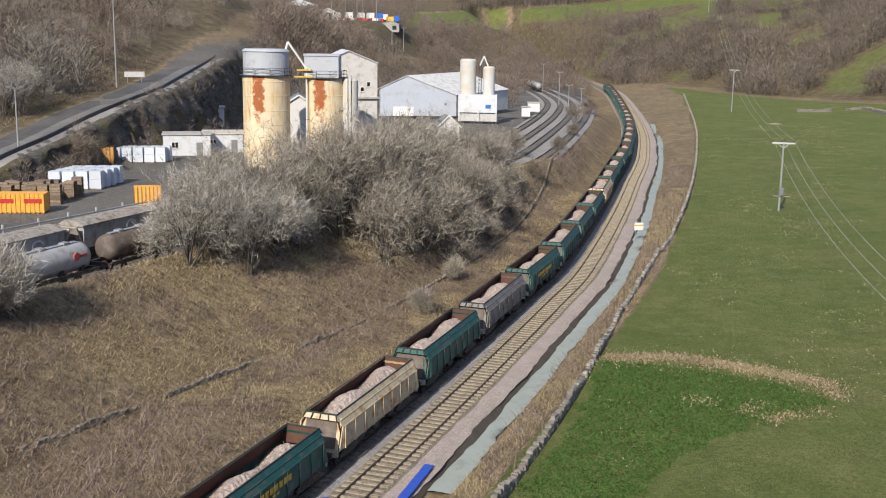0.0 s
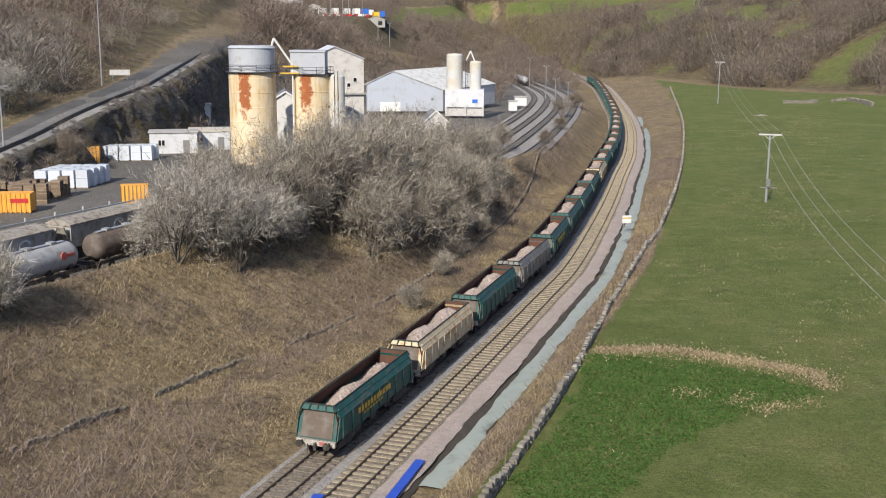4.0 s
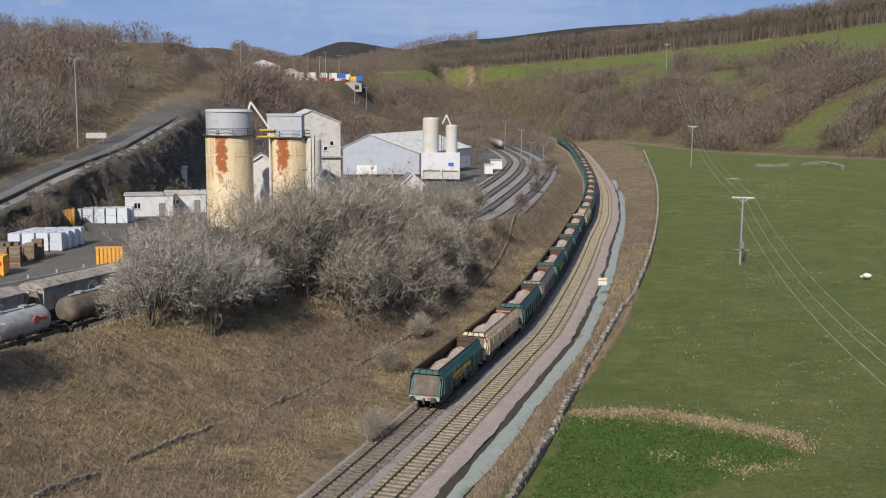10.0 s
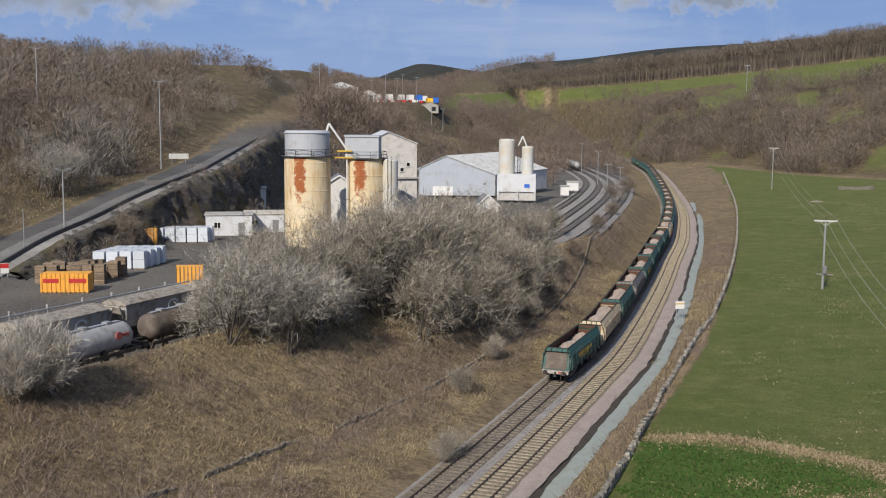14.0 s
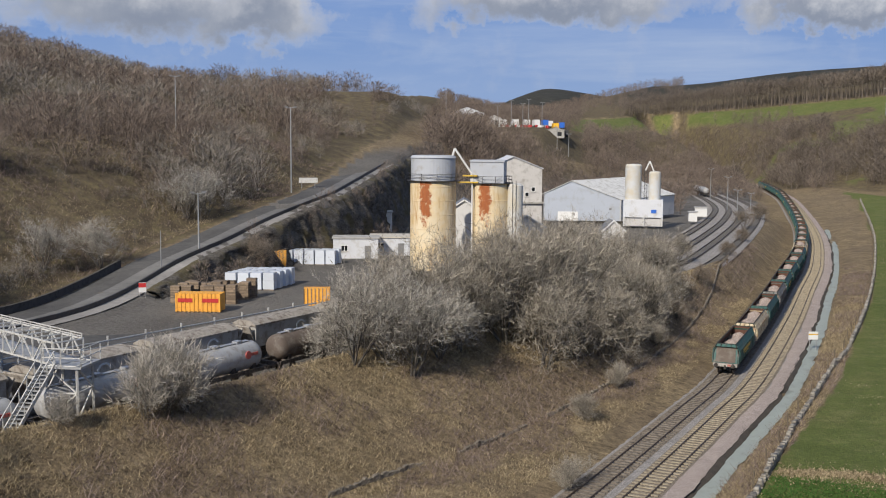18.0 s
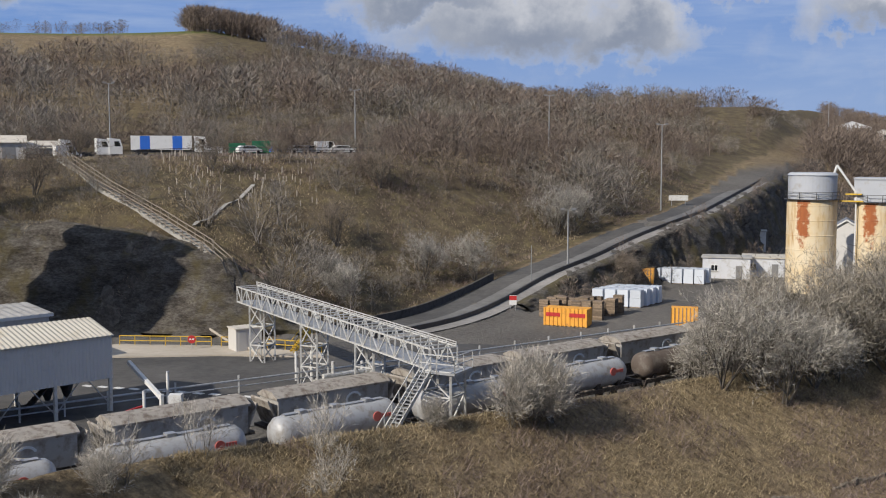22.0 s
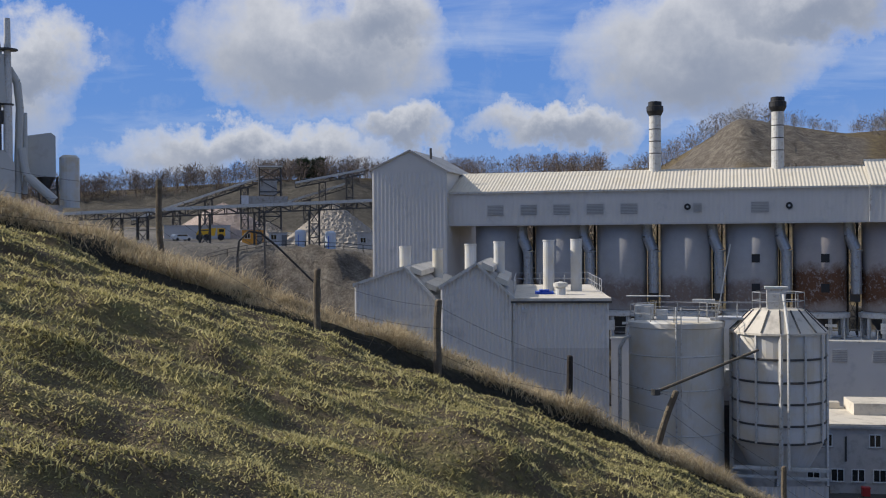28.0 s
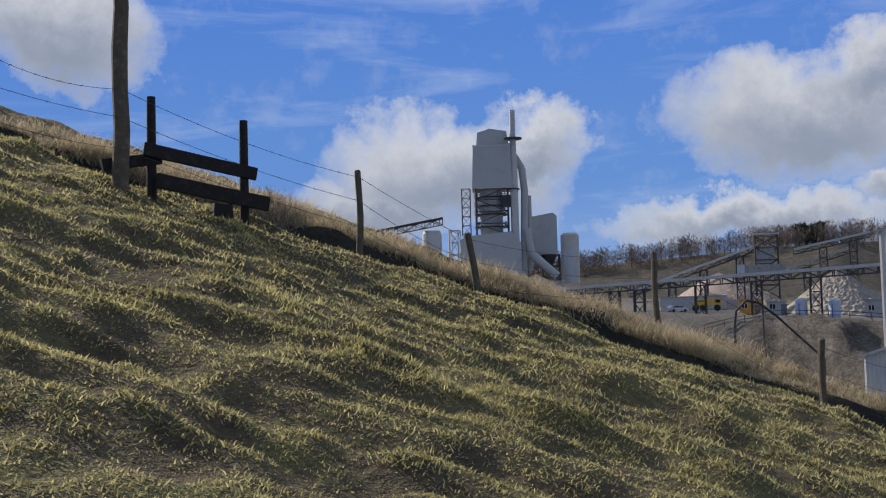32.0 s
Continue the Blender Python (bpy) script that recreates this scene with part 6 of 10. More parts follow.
        base = {"willow": 5.5, "sapling": 4.0, "thorn": 6.0, "ash": 10.0}[kind]
        near_tree(kind, *bearing(az, r), h / base, rng.uniform(0, 360), "pale leafless many-stemmed shrub on rough grass" if tw == "pale_twigs" else "brown leafless shrub on rough ground", "bare_shrub", tw)
    # hillside trees that stand out from the woods
    for az, r, h, kind, tw in ((22.0, 178, 9.5, "ash2", "grey_twigs"), (21.0, 182, 9, "ash", "grey_twigs"), (33.2, 133, 6.0, "willow", "grey_twigs"), (33.9, 136, 5.5, "willow", "grey_twigs"), (33.5, 150, 8.0, "ash", "brown_twigs"),
                               (29.0, 150, 8, "ash", "grey_twigs"), (26.2, 152, 8, "ash2", "grey_twigs"), (46.5, 172, 8, "ash", "brown_twigs"), (48.5, 150, 8, "ash2", "brown_twigs"), (50.5, 146, 9, "ash", "brown_twigs"), (52.0, 142, 8.5, "ash", "brown_twigs"),
                               (51.3, 160, 8, "ash2", "brown_twigs"), (39.8, 168, 7, "ash", "brown_twigs"), (36.5, 178, 5, "thorn", "brown_twigs"), (18.6, 160, 7, "thorn", "brown_twigs"), (31.2, 172, 8, "ash", "brown_twigs")):
        base = {"ash": 10.0, "ash2": 10.0, "willow": 5.5, "thorn": 6.0}[kind]
        near_tree(kind, *bearing(az, r), h / base, rng.uniform(0, 360), "leafless tree on the brown valley side", "bare_tree", tw, group="trees on the valley side")


plant_trees()


def far_forms(seed, count=8, conifer=False, tall=False, rich=False):
    """A few simple bare trees of unit height: slim stems under a domed crown of short twigs, all slivers."""
    rng = np.random.default_rng(seed)
    out = []
    for n in range(count):
        slim = not (conifer or tall) and n % 4 == 3
        wide = 0.16 if conifer else (rng.uniform(0.11, 0.16) if tall else (rng.uniform(0.16, 0.22) if slim else rng.uniform(0.36, 0.5)))
        low = 0.5 if tall else (0.22 if slim else 0.12)
        stems, twigs = (2, 46) if tall else ((6, 230) if rich else (3, 110))
        p0 = np.column_stack([rng.uniform(-0.04, 0.04, (stems, 2)), np.full(stems, -0.05)])
        q0 = np.column_stack([rng.uniform(-0.6, 0.6, (stems, 2)) * wide, rng.uniform(0.6, 0.9, stems)])
        # crown: more twigs towards the skin of the dome, each pointing out and up
        ang, u, v = rng.uniform(0, 6.28, twigs), rng.uniform(0, 1, twigs) ** 0.45, rng.uniform(0, 1, twigs)
        bell = np.sqrt(1 - (0.92 * v) ** 2) * (0.55 + 0.45 * np.minimum(1, v * 4)) if not conifer else 1 - v * 0.9
        rad = wide * u * bell * (1 + 0.22 * np.sin(3 * ang + n) + 0.15 * np.sin(7 * ang + 2 * n))
        p1 = np.column_stack([np.cos(ang) * rad * 0.88, np.sin(ang) * rad * 0.88, low + (0.88 - low) * v])
        way = np.column_stack([np.cos(ang) * u, np.sin(ang) * u, 0.55 + 0.6 * v]) + rng.normal(0, 0.3, (twigs, 3))
        way /= np.linalg.norm(way, axis=1)[:, None]
        q1 = p1 + way * rng.uniform(0.10, 0.24, twigs)[:, None] * (0.7 if tall or slim else 1.0)
        p, q = np.concatenate([p0, p1]), np.concatenate([q0, q1])
        w = np.concatenate([np.full(stems, 0.007 if tall else 0.008), rng.uniform(0.0032, 0.0065, twigs) * (1 if rich else 1.7) * (2.5 if conifer else 1.0) * (0.8 if tall else 1.0)])
        side = np.cross(q - p, rng.normal(size=p.shape))
        side *= (w / np.linalg.norm(side, axis=1))[:, None]
        verts = np.stack([p - side, p + side, q], 1).reshape(-1, 3)
        out.append((verts, np.arange(len(verts)).reshape(-1, 3)))
    return out


CLOSE_FORMS = far_forms(13, rich=True)


def wood(name, label, spots, forms, material, seed, parent=None, near=False):
    """Many far trees as one mesh; spots: x, y, height."""
    rng = np.random.default_rng(seed)
    if not len(spots):
        return None
    z = land(spots[:, 0], spots[:, 1])[0]
    vs, fs, n = [], [], 0
    for (x, y, h), zz in zip(spots, z):
        v, f = (CLOSE_FORMS if near and x * x + y * y < 260 ** 2 else forms)[rng.integers(len(forms))]
        a, w = rng.uniform(0, 6.28), h * (rng.uniform(1.05, 1.65) if near else rng.uniform(0.9, 1.4))
        c, s = math.cos(a), math.sin(a)
        vs.append(np.column_stack([(v[:, 0] * c - v[:, 1] * s) * w + x, (v[:, 0] * s + v[:, 1] * c) * w + y, v[:, 2] * h + zz]))
        fs.append(f + n)
        n += len(v)
    return tagged(fast_mesh(name, np.concatenate(vs), np.concatenate(fs), material, parent), label, "trees", kind="stuff")


def scatter(rng, n, az0, az1, r0, r1, h0, h1, keep=None):
    az, r = rng.uniform(az0, az1, n), np.sqrt(rng.uniform(r0 * r0, r1 * r1, n))
    x, y = -r * np.sin(np.radians(az)), r * np.cos(np.radians(az))
    ok = np.ones(n, bool) if keep is None else keep(x, y, az, r)
    return np.column_stack([x, y, rng.uniform(h0, h1, n)])[ok]


def plant_woods():
    rng = np.random.default_rng(21)
    forms = far_forms(3)

    def clumped(size, level, seed):
        return lambda x, y, az, r: soft_noise(x, y, size, seed) + 0.5 * soft_noise(x, y, size / 3, seed + 1) > level

    def off_rail(x, y):
        return np.abs(beside(COARSE, x, y)[0]) > 9
    # valley side on the left, from the ramp to the skyline
    def left_side(x, y, az, r):
        m, _ = beside(EDGE, x, y)
        thick = clumped(45, 0.50, 2)(x, y, az, r)
        lorry = (az > 30) & (az < 54) & (r > np.where((az > 35) & (az < 50), 150, 178)) & (r < 216)
        steep = (r < 185) & (az > 30)
        bald = (az > 37) & (az < 53) & (r > 415)
        shoulder = (az < 15) & (r > 225) & (soft_noise(x, y, 16, 23) < 0.42)
        return (m > 5) & thick & ~shoulder & ~lorry & ~(steep & (soft_noise(x, y, 30, 9) < 0.47)) & ~bald
    a = scatter(rng, 6000, 8.6, 60, 140, 500, 3.5, 7.5, left_side)
    b = scatter(rng, 1100, 56, 82, 230, 470, 4.5, 7.5, lambda x, y, az, r: ~((az > 60) & (az < 72) & (r > 330) & (r < 425)))
    slope = scatter(rng, 330, 43, 58, 128, 168, 1.8, 3.6, lambda x, y, az, r: (beside(EDGE, x, y)[0] > 8) & (soft_noise(x, y, 14, 19) > 0.35))
    verge = scatter(rng, 900, 13, 37, 112, 215, 1.8, 5.0, lambda x, y, az, r: (beside(EDGE, x, y)[0] > 3) & (soft_noise(x, y, 12, 29) > 0.38))
    a = np.concatenate([a, slope, verge])
    both = np.concatenate([a, b])
    both[:, 2] *= 0.5 + 1.05 * soft_noise(both[:, 0], both[:, 1], 26, 14)
    pale = soft_noise(both[:, 0], both[:, 1], 22, 15) + rng.uniform(-0.25, 0.25, len(both)) > 0.55
    wood("left_woods", "leafless brown birch and ash woods covering the valley side", both[~pale], forms, "far_twigs", 1, near=True)
    wood("left_woods", "lichen-grey leafless ash and sallow scrub on the valley side", both[pale], forms, "ash_twigs", 9, near=True)
    # clump on the hilltop, trees along its ridge
    c = scatter(rng, 330, 36.6, 41.0, 470, 520, 9, 12)
    d = scatter(rng, 40, 44, 50, 500, 525, 5, 7)
    e = scatter(rng, 520, 74, 106, 466, 500, 7, 11)
    e2 = scatter(rng, 260, 74, 92, 500, 620, 8, 11)
    wood("hilltop_trees", "clump of leafless trees crowning the green hilltop", np.concatenate([c, d, e, e2]), forms, "far_twigs", 2)
    # thicket filling the valley floor past the works
    def valley(x, y, az, r):
        q, _ = beside(COARSE, x, y)
        m, _ = beside(EDGE, x, y)
        sid, _ = beside(SIDING, x, y)
        depot = (az > 1.4) & (az < 6.4) & (r > 436) & (r < 610)
        return ~depot & (np.abs(q) > 9) & (m < -12) & (q > 0) & ~((np.abs(sid) < 16) & (r < 420)) & (r > 292) | ((q < -16) & (r > 500))
    f = scatter(rng, 2000, -11, 10.5, 290, 640, 5, 8.5, valley)
    def under_field(x, y, az, r):
        depot = (az > 1.4) & (az < 6.4) & (r > 436) & (r < 610) | (az > 5.8) & (az < 9) & (r > 470) & (r < 560)
        return off_rail(x, y) & ~depot & (np.degrees(np.arctan2(land(x, y)[0] - EYE, r)) < np.where(az > 1.6, 9, np.interp(az, FAR_FIELD[0], FAR_FIELD[1]))) & (r > np.interp(az, AZ, R1) - 30)
    g = scatter(rng, 2400, -9, 9, 380, 900, 5, 8.5, under_field)
    g2 = scatter(rng, 300, 4, 14, 300, 470, 5, 8, lambda x, y, az, r: beside(EDGE, x, y)[0] < -11)
    g3 = scatter(rng, 1300, 8, 24, 140, 330, 1.8, 4.2, lambda x, y, az, r: np.abs(beside(EDGE, x, y)[0] + 13) < 3.2)
    g4 = scatter(rng, 500, -3.5, 3.5, 720, 1500, 7, 10, lambda x, y, az, r: np.degrees(np.arctan2(land(x, y)[0] - EYE, r)) > np.interp(az, FAR_FIELD[0], FAR_FIELD[2]))
    g5 = scatter(rng, 150, 6.1, 9.5, 335, 374, 7, 10)
    g6 = scatter(rng, 420, 9, 17, 222, 340, 1.4, 3.6, lambda x, y, az, r: (beside(EDGE, x, y)[0] > 6) & (soft_noise(x, y, 11, 24) > 0.4))
    g = np.concatenate([g, g4, g5, g6])
    wood("valley_thicket", "leafless thicket filling the valley floor beside the line", np.concatenate([f, g, g2, g3]), forms, "far_twigs", 3)
    # woods beyond the field
    def right_woods(x, y, az, r):
        r1 = np.interp(az, AZ, R1)
        return (r > r1 + 4) & clumped(34, 0.62, 5)(x, y, az, r) & off_rail(x, y) & (np.degrees(np.arctan2(land(x, y)[0] - EYE, r)) < np.interp(az, FAR_FIELD[0], FAR_FIELD[1]) - 0.1)
    h = scatter(rng, 3900, -26, -6, 370, 660, 6, 11.5, right_woods)
    h[:, 2] *= 0.6 + 0.7 * soft_noise(h[:, 0], h[:, 1], 20, 16)
    wood("right_woods", "leafless oak wood on the slope beyond the pasture", h, forms, "oak_twigs", 4)
    # shelter belt along the top of the far pasture
    rows = []
    samples = np.arange(-26.5, 3.5, 1.0)
    reach = []
    for az in samples:
        rr = np.arange(620, 1250, 10.0)
        el = np.interp(az, FAR_FIELD[0], FAR_FIELD[2])
        zz = land(-rr * math.sin(radians(az)), rr * math.cos(radians(az)))[0]
        over = (zz - EYE) / rr > math.tan(radians(el))
        reach.append(rr[np.argmax(over)] if over.any() else 1100.0)

    def belt_r(az):
        return float(np.interp(az, samples, reach))
    for az in np.arange(-26, -0.4, 0.05):
        for k in range(3):
            r = belt_r(az) + 9 * k + rng.uniform(-5, 5)
            rows.append((*bearing(az + rng.uniform(-0.03, 0.03), r), rng.uniform(14, 20) * np.interp(az, [-6, -0.4], [1, 0.6])))
    wood("shelter_belt", "long belt of tall leafless trees on the far pasture", np.array(rows), far_forms(7, 6, tall=True), "oak_twigs", 5)
    i = scatter(rng, 40, 88.5, 89.8, 478, 492, 8, 10)
    wood("conifers", "small dark stand of conifers on the quarry rim", i, far_forms(4, 4, True), "conifer", 6)


SIDING = spline([(-6, 120), (2, 150), (12.6, 180), (24, 235), (33, 288), (39, 340), (41, 400), (40, 470)])
plant_woods()


def plant_grass():
    rng = np.random.default_rng(8)
    # turf on the lookout's slope: bent blades close by, single slivers past that
    for n, r0, r1, whole in ((130000, 2.6, 8.5, True), (330000, 7.5, 22.0, False)):
        az, r = rng.uniform(54, 136, n), rng.uniform(r0 ** 1.3, r1 ** 1.3, n) ** (1 / 1.3)
        x, y = -r * np.sin(np.radians(az)), r * np.cos(np.radians(az))
        tuft = soft_noise(x, y, 0.62, 5) * 0.4 + soft_noise(x, y, 0.25, 7) * 0.6
        keep = (fence_gap(x, y) < -1.5 + 0.6 * (soft_noise(x, y, 1.1, 17) - 0.5)) & (rng.uniform(0, 1, n) < 0.35 + 0.9 * tuft)
        x, y, tuft, r = x[keep], y[keep], tuft[keep], r[keep]
        v, f = blades(rng, x, y, land(x, y)[0] - 0.01, (0.024 + 0.045 * tuft ** 1.6) * rng.uniform(0.6, 1.3, len(x)), 0.006 + 0.0009 * r, 1.45, 0.6)
        if not whole:      # a little longer and broader, to stand for several
            v = (v.reshape(-1, 5, 3) - v.reshape(-1, 5, 3)[:, :1]) * 1.5 + v.reshape(-1, 5, 3)[:, :1]
            v = v.reshape(-1, 5, 3)[:, [0, 1, 4]].reshape(-1, 3)
            f = np.arange(len(v)).reshape(-1, 3)
        tagged(fast_mesh("turf_grass", v, f, "turf"), "short tufted yellow-green turf on the steep slope", "grass", kind="stuff")
    # long dead grass along the fence
    n = 110000
    t = rng.uniform(-12, 24, n)
    off = np.abs(rng.normal(0, 1.3, n)) - 0.55
    x, y = -17.9 - 0.12 * np.maximum(t, 0) - off + 0.5 * np.minimum(t + 3, 0) * -0.9, t
    tuft = soft_noise(x, y, 0.8, 15)
    keep = rng.uniform(0, 1, n) < 0.2 + tuft
    x, y, tuft = x[keep], y[keep], tuft[keep]
    v, f = blades(rng, x, y, land(x, y)[0] - 0.02, (0.16 + 0.42 * tuft ** 1.5) * rng.uniform(0.6, 1.2, len(x)), np.full(len(x), 0.012), 1.2, 1.0)
    tagged(fast_mesh("dead_grass", v, f, "straw"), "long bleached dead grass along the fence", "grass", kind="stuff")
    # rough grass on the railway bank and verges
    n = 1100000
    y = 44 + 130 * rng.uniform(0, 1, n) ** 1.5
    x = rng.uniform(-50, 40, n)
    q, _ = beside(COARSE, x, y)
    along = np.clip(y, 40, 520)
    crest = np.interp(along, [40, 60, 88, 140, 172, 300], [29, 27.5, 24, 17, 10.5, 9.5])
    wall = np.interp(along, [60, 132, 170], [8.8, 10.0, 11.5])
    tuft = soft_noise(x, y, 1.6, 25) * 0.6 + soft_noise(x, y, 0.6, 27) * 0.4
    patch = soft_noise(x, y, 7.0, 35) * 0.7 + soft_noise(x, y, 2.0, 37) * 0.3 + np.exp(-((q - 10.5) / 3.0) ** 2) * 0.35
    keep = (((q > 5.2) & (q < crest + 1.5) & ((patch < 0.54) | (rng.uniform(0, 1, n) < 0.15))) | ((q < -6.6) & (-q < wall - 0.2))) & (rng.uniform(0, 1, n) < 0.15 + 1.3 * tuft)
    x, y, tuft = x[keep], y[keep], tuft[keep]
    v, f = blades(rng, x, y, land(x, y)[0] - 0.03, (0.22 + 0.45 * tuft) * rng.uniform(0.6, 1.2, len(x)), np.full(len(x), 0.055), 1.3, 0.6)
    v = v.reshape(-1, 5, 3)[:, [0, 1, 4]].reshape(-1, 3)
    f = np.arange(len(v)).reshape(-1, 3)
    tagged(fast_mesh("rough_grass", v, f, "bank_grass"), "tussocky straw-coloured winter grass on the railway bank", "grass", kind="stuff")
    # rank grass and low scrub over the valley side
    n = 330000
    az, r = rng.uniform(8, 60, n), np.sqrt(rng.uniform(112 ** 2, 250 ** 2, n))
    x, y = -r * np.sin(np.radians(az)), r * np.cos(np.radians(az))
    m, _ = beside(EDGE, x, y)
    rank = soft_noise(x, y, 6.0, 65) * 0.6 + soft_noise(x, y, 1.8, 66) * 0.4
    keep = (m > 1.5) & (rank + rng.uniform(-0.2, 0.2, n) > 0.42) & ~((az > 30) & (az < 54) & (r > 190))
    x, y, rank, r = x[keep], y[keep], rank[keep], r[keep]
    brown = soft_noise(x, y, 15.0, 67) + rng.uniform(-0.3, 0.3, len(x)) > 0.5
    for pick, mat, words in ((brown, "bramble", "dark brown bramble and scrub over the valley side"), (~brown, "bank_grass", "rank straw-coloured grass over the valley side")):
        v, f = blades(rng, x[pick], y[pick], land(x[pick], y[pick])[0] - 0.05, (0.30 + (1.0 if mat == "bramble" else 0.35) * rank[pick]) * rng.uniform(0.5, 1.3, pick.sum()), np.full(pick.sum(), 0.10), 1.2, 0.5)
        v = v.reshape(-1, 5, 3)[:, [0, 1, 4]].reshape(-1, 3)
        tagged(fast_mesh("valley_side_scrub", v, np.arange(len(v)).reshape(-1, 3), mat), words, "undergrowth", kind="stuff")
    # bramble and bracken patches
    n = 420000
    y = 46 + 170 * rng.uniform(0, 1, n) ** 1.3
    x = rng.uniform(-40, 60, n)
    q, _ = beside(COARSE, x, y)
    along = np.clip(y, 40, 520)
    crest = np.interp(along, [40, 60, 88, 140, 172, 300], [29, 27.5, 24, 17, 10.5, 9.5])
    wall = np.interp(along, [60, 132, 170, 227], [8.8, 10.0, 11.5, 12.7])
    patch = soft_noise(x, y, 7.0, 35) * 0.7 + soft_noise(x, y, 2.0, 37) * 0.3
    band = np.exp(-((q - 10.5) / 3.0) ** 2) * 0.35
    keep = (((q > 6) & (q < crest) & (patch + band > 0.53)) | ((q < -6.6) & (-q < wall) & (patch > 0.46)))
    x, y, patch = x[keep], y[keep], patch[keep]
    v, f = blades(rng, x, y, land(x, y)[0] - 0.03, rng.uniform(0.5, 1.3, len(x)), np.full(len(x), 0.05), 1.1, 0.9)
    v = v.reshape(-1, 5, 3)[:, [0, 1, 4]].reshape(-1, 3)
    f = np.arange(len(v)).reshape(-1, 3)
    tagged(fast_mesh("bramble_scrub", v, f, "bramble"), "dark brown bramble and dead bracken on the bank", "undergrowth", kind="stuff")


plant_grass()

# ---- works: roads, sidings, yard things ----
def tarmac_material(name, lo, hi):
    m, nt, b, pos = coat(name, 0.85, spec=0.3)
    n1, n2, n3 = noise_tex(nt, pos, 0.12, 6, 0.65), noise_tex(nt, pos, 1.4, 5, 0.6), noise_tex(nt, pos, 25, 3)
    f = maths(nt, "MULTIPLY_ADD", n1, 0.6, maths(nt, "MULTIPLY_ADD", n2, 0.3, maths(nt, "MULTIPLY", n3, 0.1)))
    nt.links.new(ramp(nt, f, [(0.36, lo), (0.66, hi)]), b.inputs["Base Color"])
    bump(nt, b, n3, 0.3, 0.02)


tarmac_material("tarmac", (0.05, 0.049, 0.048), (0.125, 0.12, 0.114))
tarmac_material("dusty_lane", (0.16, 0.15, 0.14), (0.33, 0.315, 0.295))
tarmac_material("dusty_tarmac", (0.10, 0.098, 0.095), (0.22, 0.215, 0.205))
tarmac_material("pavement", (0.36, 0.32, 0.26), (0.52, 0.47, 0.40))
plain("crate_orange", (0.72, 0.34, 0.05), 0.7, vary=0.15, scale=1.5, dirt=(0.45, 0.2, 0.05), amount=0.25, rnd=0.12)
plain("pallet_wood", (0.22, 0.165, 0.115), 0.9, vary=0.3, scale=3.0, dirt=(0.10, 0.08, 0.06), amount=0.4, rnd=0.35)
plain("white_wrap", (0.54, 0.58, 0.63), 0.35, vary=0.08, scale=1.5, rnd=0.08)
plain("tank_grey", (0.36, 0.365, 0.37), 0.5, 0.1, 0.2, 0.8, dirt=(0.24, 0.22, 0.19), amount=0.45)
plain("hopper_grey", (0.33, 0.32, 0.30), 0.7, vary=0.2, scale=0.8, dirt=(0.20, 0.17, 0.14), amount=0.45)
plain("tarp", (0.30, 0.275, 0.24), 0.9, vary=0.3, scale=1.0, dirt=(0.13, 0.10, 0.08), amount=0.5)
plain("logo_red", (0.42, 0.10, 0.085), 0.5, vary=0.15)
plain("logo_blue", (0.06, 0.14, 0.42), 0.5, vary=0.15)
plain("lamp_steel", (0.33, 0.34, 0.34), 0.5, 0.4, 0.15, 3.0)
plain("timber_post", (0.125, 0.10, 0.072), 0.95, vary=0.4, scale=6.0, dirt=(0.21, 0.18, 0.125), amount=0.35, bumps=0.6)
plain("dark_timber", (0.020, 0.016, 0.014), 0.8, vary=0.4, scale=6.0, dirt=(0.05, 0.04, 0.035), amount=0.3, bumps=0.5)
plain("green_paint", (0.02, 0.12, 0.06), 0.5, vary=0.2, scale=1.0)
plain("blue_paint", (0.03, 0.13, 0.50), 0.45, vary=0.15, scale=1.0)
plain("slate_roof", (0.17, 0.18, 0.20), 0.7, vary=0.15, scale=0.6)
plain("dark_wall", (0.075, 0.068, 0.06), 0.95, vary=0.35, scale=1.0, dirt=(0.04, 0.036, 0.03), amount=0.4)
plain("rock_pile", (0.30, 0.268, 0.225), 0.95, vary=0.3, scale=0.6, bumps=0.6, obj=False)


def slab(name, pts, z, material, label, category, thick=0.05):
    """A flat area of ground cover with a given outline."""
    bm = bmesh.new()
    n = len(pts)
    vs = [bm.verts.new((x, y, zz)) for zz in (z - thick, z) for x, y in pts]
    bm.faces.new(vs[n:])
    for i in range(n):
        bm.faces.new((vs[i], vs[(i + 1) % n], vs[n + (i + 1) % n], vs[n + i]))
    return tagged(part(name, bm, material), label, category, kind="structure")


slab("yard_road", [(-88, 60), (-80, 78), (-70, 84.5), (-60, 88), (-57, 92), (-60, 99), (-46, 104), (-38, 103), (-34, 96), (-41, 84), (-49, 66), (-58, 45), (-66, 36), (-80, 36)], YARD + 0.04, "tarmac",
     "dark patched tarmac of the works yard", "road")
slab("yard_pavement", [(-90, 72), (-83.5, 84.6), (-73.8, 88.6), (-62.0, 90.5), (-60.5, 88.8), (-70, 84.7), (-80, 78.2), (-87, 66)], YARD + 0.16, "pavement", "pale buff concrete apron with a kerb", "pavement", 0.2)
dashes = thing("road_marking", "worn white dashes painted on the yard tarmac", "road marking", kind="structure")
for k in range(12):
    c = Vector((-71.3 + 1.5 * k, 68.2 + 0.32 * k, YARD + 0.048))
    one("dash", "white_paint", dashes, lambda bm: box(bm, c.x - 0.5, c.y - 0.28, c.z - 0.004, c.x + 0.5, c.y + 0.28, c.z + 0.004))
